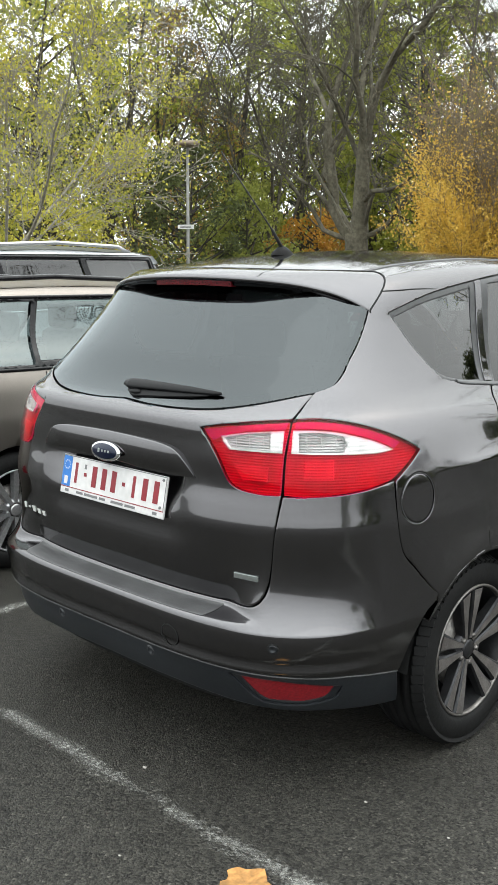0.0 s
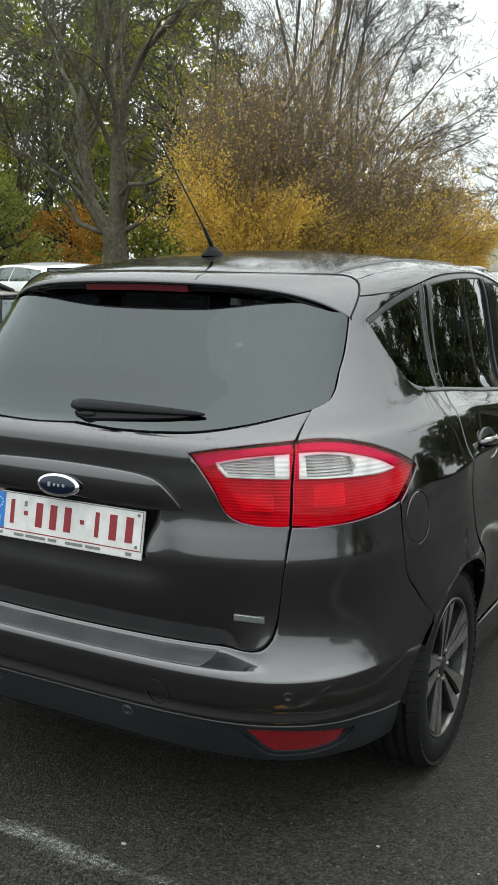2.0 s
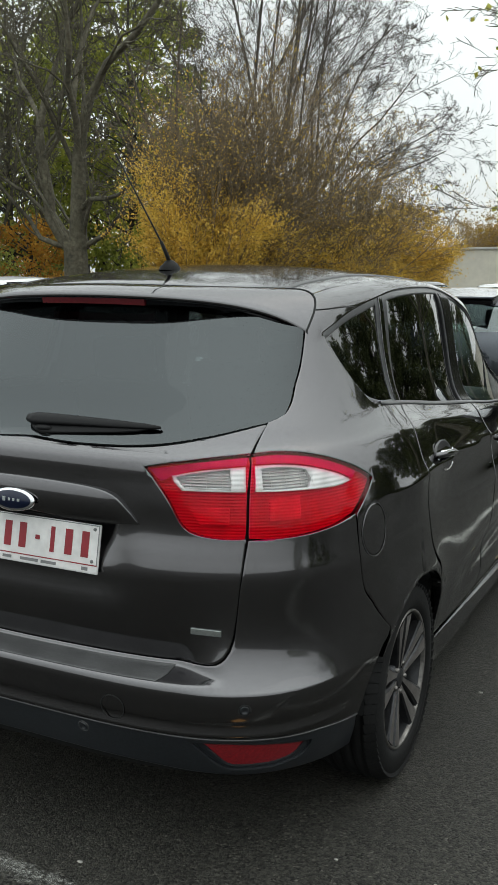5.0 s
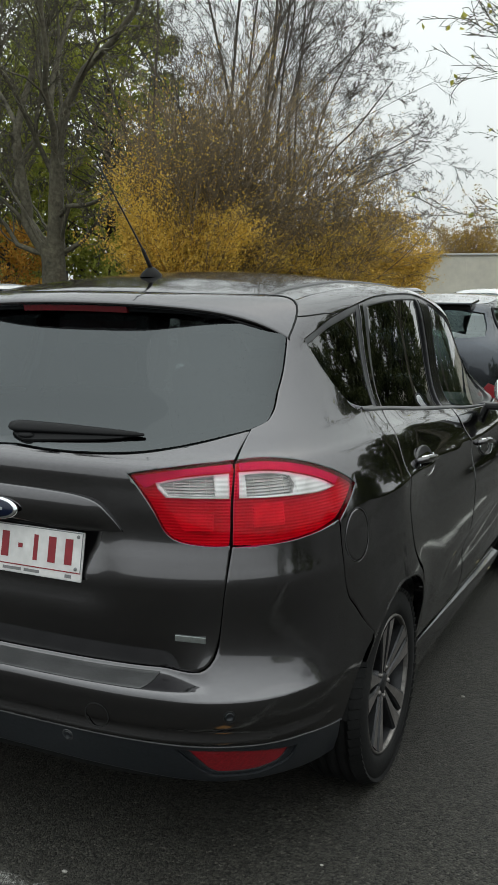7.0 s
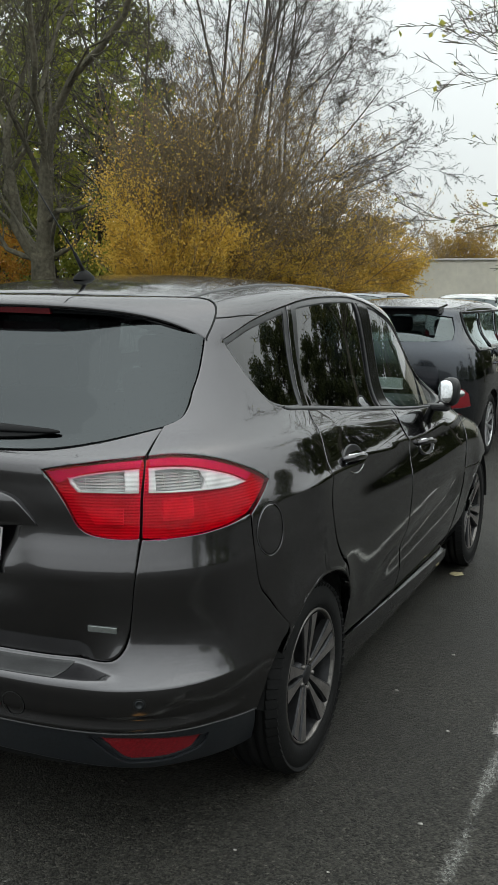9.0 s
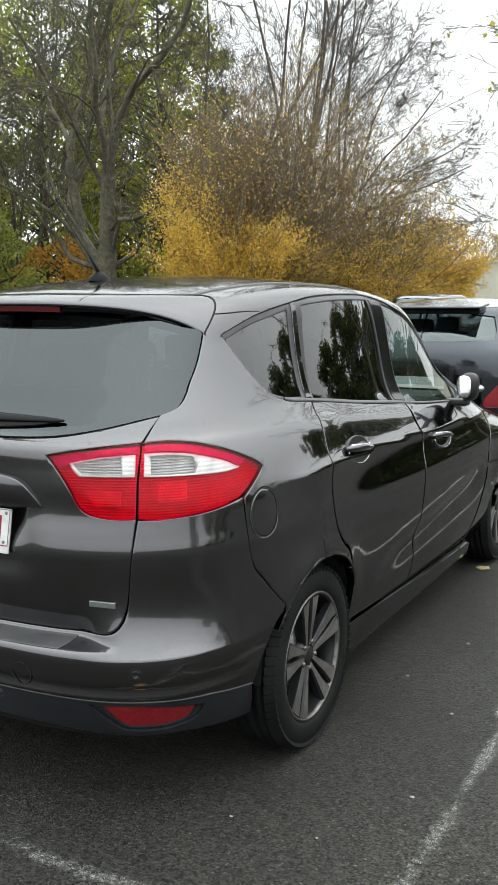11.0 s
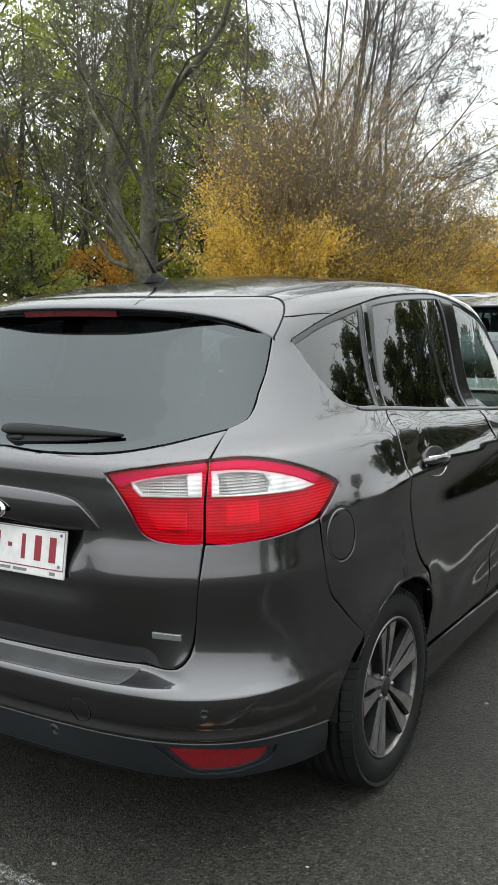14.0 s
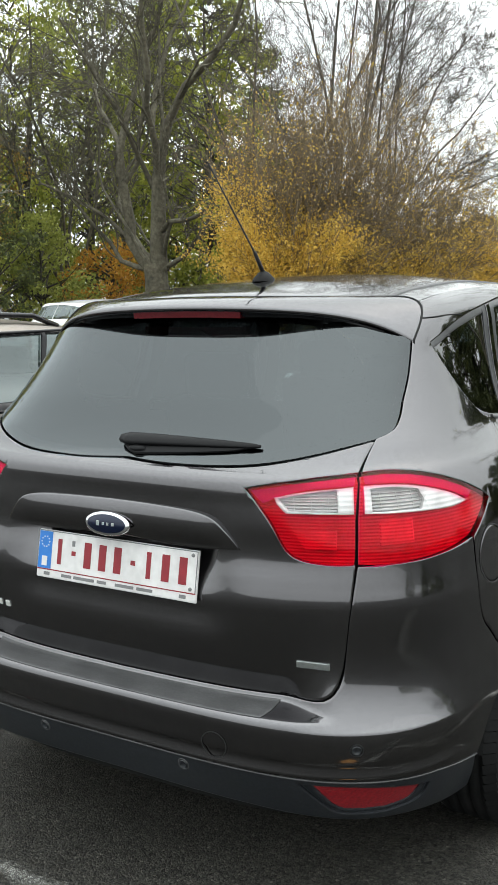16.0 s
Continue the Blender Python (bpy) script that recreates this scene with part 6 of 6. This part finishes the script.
def lamp_post():
    steel = mat("galvanised_steel", (0.20, 0.20, 0.19), 0.5, 0.5, grain=0.15, size=6)
    x, y, _ = seen_from(47.4, 27, (2.45, -2.75))
    b = thing("lamp_post", "grey steel car park lamp post with a small white sign", "lamp post", pose(x, y, 0, 0, 0, 40))
    v, f = tube([(0, 0, 0), (0, 0, 1.0), (0, 0, 4.75)], [0.060, 0.050, 0.036], 12)
    data_part("pole", v, f, steel, b)
    bm = bmesh.new()
    bmesh.ops.create_uvsphere(bm, u_segments=20, v_segments=10, radius=1)
    bmesh.ops.transform(bm, matrix=Matrix.Translation((0, 0, 4.85)) @ Matrix.Diagonal((0.34, 0.2, 0.10, 1)), verts=bm.verts)
    link("lamp_head", bm, mat("brown_lamp_cover", (0.16, 0.12, 0.08), 0.5, grain=0.2), b)
    box("sign", (0.44, 0.02, 0.11), (-0.05, -0.065, 2.65), WHITE, b, 0.005)
    for k in range(2):
        box("sign_writing", (0.30, 0.004, 0.020), (-0.05, -0.077, 2.668 - 0.036 * k), GREY_INK, b)


lamp_post()


# ---- other parked cars ----
def tail_levels(height=1.0, tail=((0.18, -0.80), (0.5, -0.92), (0.9, -0.93), (1.05, -0.92), (1.2, -0.86), (1.4, -0.72), (1.53, -0.62)), wide=1.0, exponent=4.2):
    t = []
    for v, z, w, yr, n, yf in CMAX:
        back = float(curve(list(tail), np.array(v))[..., 0])
        t.append((v, z, w * wide, back, exponent, yf + 0.12))
    return t


def parked_car(name, label, m, shell, paint, panes, lift_z=1.0, rails="", wheels=2.70, style="many", strip=False, pane=None, spoiler=False):
    """A parked car: one painted body with its windows, wheels, lamps, rails and handles. panes: stretches (y0, y1) of the side windows."""
    pane = pane or SMOKED
    car = thing(name, label, "car", m @ Matrix.Diagonal((1, 1, lift_z, 1)))
    hs = [arch(shell, y, 0.318, 0.36, 0, 360, 40)[:-1] for y in (0.0, wheels)]
    holes = []
    for k, (y0, y1) in enumerate(panes):
        front = k == len(panes) - 1
        corners = [(y0, 1.11), (y1, 1.04 if front else 1.09), (y1 - 0.55 if front else y1 + 0.10, 1.425), (y0 + 0.10, 1.43)]
        edge = np.vstack([np.linspace(p, q, 12, endpoint=False) for p, q in zip(corners, corners[1:] + corners[:1])])
        holes.append(shell.flank(edge[:, 0], edge[:, 1]) + [1, 0])
    rear = loop([(0.0, 1.17), (0.30, 1.175), (0.47, 1.19)], [(0.47, 1.19), (0.52, 1.30), (0.545, 1.44)], [(0.545, 1.44), (0.3, 1.475), (0.0, 1.48)], [(0.0, 1.48), (0.0, 1.17)])
    out = loop([(0.0, 0.26), (1.5, 0.22), (3.0, 0.25)], [(3.0, 0.25), (3.0, 1.07)], [(3.0, 1.07), (2.62, 1.10), (2.40, 1.40), (2.25, 1.53)], [(2.25, 1.53), (0.0, 1.53)], [(0.0, 1.53), (0.0, 0.26)], step=0.03)
    lamp = loop([(0.40, 0.60), (0.50, 0.60), (0.57, 0.65)], [(0.57, 0.65), (0.54, 0.74), (0.46, 0.78)], [(0.46, 0.78), (0.39, 0.70), (0.40, 0.60)])
    ws = loop([(2.64, 1.12), (2.47, 1.39), (2.30, 1.515)], [(2.30, 1.515), (3.0, 1.52)], [(3.0, 1.52), (3.0, 1.10)], [(3.0, 1.10), (2.64, 1.12)])
    for mi in MIRRORS:
        half_rear = rear.copy()
        half_rear[:, 0] = np.maximum(half_rear[:, 0], 0.004)
        corners = [(panes[0][0] - 0.04, 1.09), (panes[-1][1] + 0.05, 1.02), (panes[-1][1] - 0.52, 1.442), (panes[0][0] + 0.07, 1.448)]
        edge = np.vstack([np.linspace(p, q, 60, endpoint=False) for p, q in zip(corners, corners[1:] + corners[:1])])
        glazed = shell.flank(edge[:, 0], edge[:, 1]) + [1, 0]
        panel(shell, "body", out, paint, car, holes=hs + [grown(glazed, 0.002), lamp, half_rear], mirror=mi, step=0.045, rim=0.03)
        panel(shell, "window_frame", glazed, TRIM, car, holes=holes, lift=0.005, rim=0.008, step=0.03, mirror=mi)
        seal = shell.at(glazed[:, 0] - 1, glazed[:, 1])
        seal = np.vstack([seal, seal[:2]])
        vs, fs = tube([((-1 if mi else 1) * (p[0] + 0.003), p[1], p[2]) for p in seal], [0.010] * len(seal), 8)
        data_part("window_seal", vs, fs, TRIM, car)
        for h in holes:
            panel(shell, "side_window", h, pane, car, lift=-0.010, rim=0.0, step=0.06, mirror=mi)
        panel(shell, "rear_window", half_rear, pane, car, lift=-0.010, rim=0.0, step=0.06, mirror=mi)
        panel(shell, "windscreen", ws, SMOKED, car, lift=-0.006, rim=0.0, step=0.06, mirror=mi)
        panel(shell, "tail_lamp", lamp, RED_FLAT, car, lift=-0.002, rim=0.01, step=0.04, mirror=mi)
        g = -1 if mi else 1
        for y in (0.25, 1.30):
            c = shell.at(*(shell.flank(np.array([y]), np.array([0.93])).T))[0]
            vs, fs = tube([(g * c[0], c[1] - 0.11, c[2]), (g * (c[0] + 0.03), c[1] - 0.07, c[2]), (g * (c[0] + 0.03), c[1] + 0.07, c[2]), (g * c[0], c[1] + 0.11, c[2])], [0.011] * 4, 8)
            data_part("door_handle", vs, fs, paint, car)
        for y in (0.0, wheels):
            wheel("wheel", car, (0.79 * g, y, 0.318), g, style, turn=0.3, tread=False)
            a = np.radians(np.linspace(-25, 205, 30))
            vs = [(g * x, y + r * math.cos(t), 0.318 + r * math.sin(t)) for x, r in ((0.89, 0.355), (0.52, 0.35), (0.52, 0.02)) for t in a]
            data_part("wheel_well", vs, [(i * 30 + j, i * 30 + j + 1, (i + 1) * 30 + j + 1, (i + 1) * 30 + j) for i in range(2) for j in range(29)], GAP, car)
        for y in [p[1] + 0.06 for p in panes[:-1]]:
            e = shell.at(*(shell.flank(np.array([y, y, y - 0.02, y - 0.05]), np.array([1.05, 0.9, 0.6, 0.34])).T))
            vs, fs = tube([(g * (p[0] + 0.001), p[1], p[2]) for p in e], [0.004] * 4, 6)
            data_part("shut_line", vs, fs, GAP, car)
        bm = bmesh.new()
        bmesh.ops.create_uvsphere(bm, u_segments=16, v_segments=10, radius=1)
        bmesh.ops.transform(bm, matrix=Matrix.Translation((0.95 * g, 1.82, 1.06)) @ Matrix.Diagonal((0.11, 0.07, 0.08, 1)), verts=bm.verts)
        link("door_mirror", bm, paint, car)
        if strip:
            for z0, z1 in ((1.075, 1.02), (1.472, 1.462)):
                ys = np.linspace(panes[0][0] - 0.03, panes[-1][1] - (0.5 if z0 > 1.2 else 0.0), 9)
                e = shell.at(*(shell.flank(ys, np.linspace(z0, z1, 9)).T))
                vs, fs = tube([(g * (p[0] + 0.004), p[1], p[2]) for p in e], [0.011] * 9, 6)
                data_part("window_strip", vs, fs, CHROME, car)
        if rails:
            zs = [float(shell.zroof(np.array(0.56), np.array(y))) for y in (-0.35, -0.2, 0.5, 1.2, 1.4)]
            vs, fs = tube([(0.56 * g, y, z + d) for y, z, d in zip((-0.35, -0.2, 0.5, 1.2, 1.4), zs, (0.0, 0.045, 0.05, 0.045, 0.0))], [0.016] * 5, 8)
            data_part("roof_rail", vs, fs, ALLOY if rails == "silver" else TRIM, car)
    ss = np.linspace(-3, 3, 121)[:-1]
    e = shell.at(np.abs(ss) - 1, np.full(len(ss), 1.53))
    e[:, 0] *= np.where(ss < 0, -1, 1)
    tgt = np.stack([0 * ss, np.clip(e[:, 1], -0.2, 1.2), 0 * ss], -1)
    rows = []
    for i in range(9):
        q = i / 8
        p = e * (1 - q) + tgt * q
        rows += [(a, b, c) for (a, b, _), c in zip(p, shell.zroof(p[:, 0], p[:, 1]) + 0.001)]
    M = len(ss)
    data_part("roof", rows, [(i * M + j, i * M + (j + 1) % M, (i + 1) * M + (j + 1) % M, (i + 1) * M + j) for i in range(8) for j in range(M)], paint, car)
    for x in (-0.37, 0.37):
        for y0 in (1.35, 0.42):
            bm = bmesh.new()
            box_bm(bm, (0.48, 0.14, 0.62), (x, y0 - 0.06, 0.88), 0.05, pose(0, 0, 0, 12, 0, 0))
            box_bm(bm, (0.26, 0.09, 0.17), (x, y0 - 0.15, 1.27), 0.035)
            link("seat", bm, SEAT, car)
    if spoiler:
        zr, back = float(shell.zroof(np.array(0.0), np.array(-0.60))), -0.72
        wing = box("spoiler", (1.12, 0.34, 0.026), (0, back, zr - 0.012), paint, car, 0.010, pose(0, 0, 0, 5, 0, 0))
        # black box below the wing: the spoiler's shadow on the glass, as dark trim
        box("spoiler_underside", (1.06, 0.22, 0.05), (0, back + 0.05, zr - 0.055), TRIM, wing, 0.012, pose(0, 0, 0, 5, 0, 0))
    box("floor_pan", (1.45, 3.9, 0.5), (0, 1.3, 0.45), GAP, car, 0.02)
    box("plate", (0.52, 0.012, 0.11), (0, min(r[3] for r in shell.levels) - 0.002, 0.78), WHITE, car, 0.003)
    return car


SMOKED = glass_mat("smoked_glass", (0.40, 0.46, 0.46), 0.0, 2.1, (0.90, 1.0, 1.0))
BROWN_PAINT = paint_mat("grey_brown_metallic_paint", (0.26, 0.235, 0.21), 0.05, 0.42, 0.25)
DARK_SILVER = paint_mat("dark_silver_paint", (0.20, 0.21, 0.215), 0.05, 0.36, 0.4)
SLATE_PAINT = paint_mat("blue_grey_paint", (0.05, 0.056, 0.066), 0.05)
SILVER_PAINT = paint_mat("silver_grey_paint", (0.22, 0.23, 0.24), 0.05)
WHITE_PAINT = mat("white_car_paint", (0.75, 0.75, 0.74), 0.3, coat=1.0, grain=0.03, size=3)
ESTATE_ROOF = [(-1.2, 1.47), (-0.8, 1.49), (-0.4, 1.52), (0, 1.535), (0.5, 1.545), (1.0, 1.535), (1.5, 1.49), (1.8, 1.44), (3, 1.3)]
estate = Shell(tail_levels(tail=((0.18, -0.95), (0.5, -1.06), (0.9, -1.07), (1.05, -1.05), (1.2, -0.98), (1.4, -0.86), (1.53, -0.78))), ESTATE_ROOF, belt=0.05, crown=0.045)
hatch = Shell(tail_levels(), [(-1, 1.49), (-0.45, 1.53), (0, 1.565), (0.5, 1.58), (1.0, 1.575), (1.5, 1.53), (1.8, 1.48), (3, 1.35)], belt=0.06, crown=0.045)
parked_car("estate_car", "grey-brown estate car with alloy wheels in the next bay", pose(-2.72, -0.02, 0), estate, BROWN_PAINT, ((-0.62, 0.17), (0.21, 1.06), (1.10, 2.15)), 0.98, "dark")
parked_car("sport_utility_car", "dark silver off-road car with bright roof rails", pose(-5.45, 2.9, 0, 0, 0, 180), estate, DARK_SILVER, ((-0.62, 0.15), (0.22, 1.05), (1.11, 2.15)), 1.15, "silver", strip=True, pane=PRIVACY)
parked_car("hatchback_car", "blue-grey hatchback in the row ahead", pose(-0.68, 6.6, 0), hatch, SLATE_PAINT, ((-0.45, 0.18), (0.25, 1.04), (1.11, 2.15)), 0.965, spoiler=True)
parked_car("estate_car", "white estate car in a far row", pose(-2.6, 19.0, 0), estate, WHITE_PAINT, ((-0.62, 0.12), (0.24, 1.02), (1.12, 2.15)), 1.0)
parked_car("hatchback_car", "silver hatchback in a far row", pose(-5.4, 20.0, 0), hatch, SILVER_PAINT, ((-0.45, 0.15), (0.26, 1.02), (1.12, 2.15)), 1.0)
parked_car("hatchback_car", "pale silver hatchback in a far row", pose(-12.5, 13.5, 0), hatch, WHITE_PAINT, ((-0.45, 0.15), (0.26, 1.02), (1.12, 2.15)), 1.0)
parked_car("estate_car", "white estate car in a far row", pose(-9.7, 13.0, 0), estate, WHITE_PAINT, ((-0.62, 0.12), (0.24, 1.02), (1.12, 2.15)), 1.0)


# ---- bay lines, fallen leaves, litter ----
def worn_paint(name, tone, wear):
    m = mat(name, (tone, tone, tone * 0.93), 0.7, grain=0.25, size=70)
    nt = m.node_tree
    co = nt.nodes.new("ShaderNodeTexCoord")
    n = nt.nodes.new("ShaderNodeTexNoise")
    n.inputs["Scale"].default_value, n.inputs["Detail"].default_value, n.inputs["Roughness"].default_value = 60, 8, 0.75
    big = nt.nodes.new("ShaderNodeTexNoise")
    big.inputs["Scale"].default_value, big.inputs["Detail"].default_value = 3.5, 3
    for q in (n, big):
        nt.links.new(co.outputs["Object"], q.inputs["Vector"])
    s = nt.nodes.new("ShaderNodeMath")
    s.operation = "MULTIPLY_ADD"
    s.inputs[1].default_value = 0.6
    nt.links.new(big.outputs[0], s.inputs[0])
    nt.links.new(n.outputs[0], s.inputs[2])
    uv = nt.nodes.new("ShaderNodeUVMap")
    sep = nt.nodes.new("ShaderNodeSeparateXYZ")
    nt.links.new(uv.outputs[0], sep.inputs[0])
    fade = nt.nodes.new("ShaderNodeMapRange")
    fade.inputs[1].default_value, fade.inputs[2].default_value, fade.inputs[3].default_value, fade.inputs[4].default_value = 0.1, 1.0, 0.0, 0.40
    nt.links.new(sep.outputs[0], fade.inputs[0])
    d = nt.nodes.new("ShaderNodeMath")
    d.operation = "SUBTRACT"
    nt.links.new(s.outputs[0], d.inputs[0])
    nt.links.new(fade.outputs[0], d.inputs[1])
    r = nt.nodes.new("ShaderNodeMapRange")
    r.inputs[1].default_value, r.inputs[2].default_value = wear, wear + 0.5
    nt.links.new(d.outputs[0], r.inputs[0])
    nt.links.new(r.outputs[0], nt.nodes["Principled BSDF"].inputs["Alpha"])
    return m


LINE = worn_paint("worn_white_line", 0.36, 0.71)
FRESH_LINE = worn_paint("white_line", 0.52, 0.46)


def bay_line(p, q, width, paint=LINE):
    """A worn painted line from p to q; it wears away towards its edges."""
    p, q = Vector((*p, 0.004)), Vector((*q, 0.004))
    side = (q - p).normalized().cross(Vector((0, 0, 1))) * width / 2
    n = max(2, int((q - p).length / 0.25))
    vs, fs = [], []
    for i in range(n + 1):
        c = p.lerp(q, i / n)
        vs += [c - side, c, c + side]
    for i in range(n):
        fs += [(3 * i, 3 * i + 3, 3 * i + 4, 3 * i + 1), (3 * i + 1, 3 * i + 4, 3 * i + 5, 3 * i + 2)]
    ob = data_part("bay_line", vs, fs, paint, smooth=False)
    uv = ob.data.uv_layers.new(name="UVMap")
    for l in ob.data.loops:
        uv.data[l.index].uv = (1.0 if l.vertex_index % 3 != 1 else 0.0, 0.5)
    return tagged(ob, "worn white parking bay line on asphalt", "line", kind="structure")


bay_line((-6.5, -1.0), (4.2, -1.0), 0.19)
bay_line((1.455, -0.9), (1.45, 0.5), 0.15)
bay_line((1.45, 0.5), (1.42, 4.3), 0.14, FRESH_LINE)
bay_line((-1.32, -1.0), (-1.34, 4.3), 0.19)
bay_line((-4.05, -1.0), (-4.05, 4.3), 0.19)


def fallen_leaf(x, y, size, turn, seed, material, label):
    """A lobed, curled leaf lying on the ground."""
    rng = random.Random(seed)
    vs, n = [(0, 0, 0.012)], 25
    for i in range(n):
        a = 2 * math.pi * i / n
        r = 0.5 * (0.62 + 0.34 * abs(math.cos(2.5 * a)) ** 0.8 + rng.uniform(-0.05, 0.05))
        vs.append((r * math.cos(a), r * math.sin(a), 0.008 + 0.25 * r * r * rng.uniform(0.2, 1.0)))
    k = len(vs)
    vs += [(v[0], v[1], v[2] - 0.012) for v in vs]
    fs = [(0, i, i % n + 1) for i in range(1, n + 1)] + [(k, k + i % n + 1, k + i) for i in range(1, n + 1)] + [(i, k + i, k + i % n + 1, i % n + 1) for i in range(1, n + 1)]
    ob = data_part("fallen_leaf", [(p[0] * size, p[1] * size, p[2] * size + 0.004) for p in vs], fs, material, smooth=False)
    ob.matrix_basis = pose(x, y, 0.0, 0, 0, turn)
    return tagged(ob, label, "leaf", "fallen leaves")


DRY_LEAF = mat("dry_orange_leaf", (0.34, 0.17, 0.05), 0.7, grain=0.3, size=60, blotch=0.3, blotch_size=14)
fallen_leaf(0.885, -1.10, 0.15, 20, 1, DRY_LEAF, "dry orange-brown maple leaf on asphalt")
PALE_LEAF = mat("faded_yellow_leaf", (0.36, 0.32, 0.18), 0.7, grain=0.3, size=60)
PALE_CHIP = mat("pale_stone_chip", (0.34, 0.33, 0.30), 0.8, grain=0.3, size=200)
fallen_leaf(0.84, 2.42, 0.09, 60, 2, PALE_LEAF, "faded yellow leaf on asphalt beside a car")
for k, (x, y, s) in enumerate(((0.87, -0.565, 0.014), (0.24, -0.90, 0.02), (1.1, 1.2, 0.02), (1.25, 0.45, 0.018), (1.32, -0.2, 0.02), (0.98, 0.72, 0.02), (1.15, -0.55, 0.012), (0.55, -1.25, 0.012))):
    bm = bmesh.new()
    bmesh.ops.create_icosphere(bm, subdivisions=1, radius=s * 0.5)
    bmesh.ops.transform(bm, matrix=Matrix.Translation((x, y, s * 0.12)) @ Matrix.Diagonal((1.0, 0.7, 0.3, 1)), verts=bm.verts)
    tagged(link("pale_pebble", bm, PALE_CHIP), "small pale chip lying on the asphalt", "pebble", "pebbles")
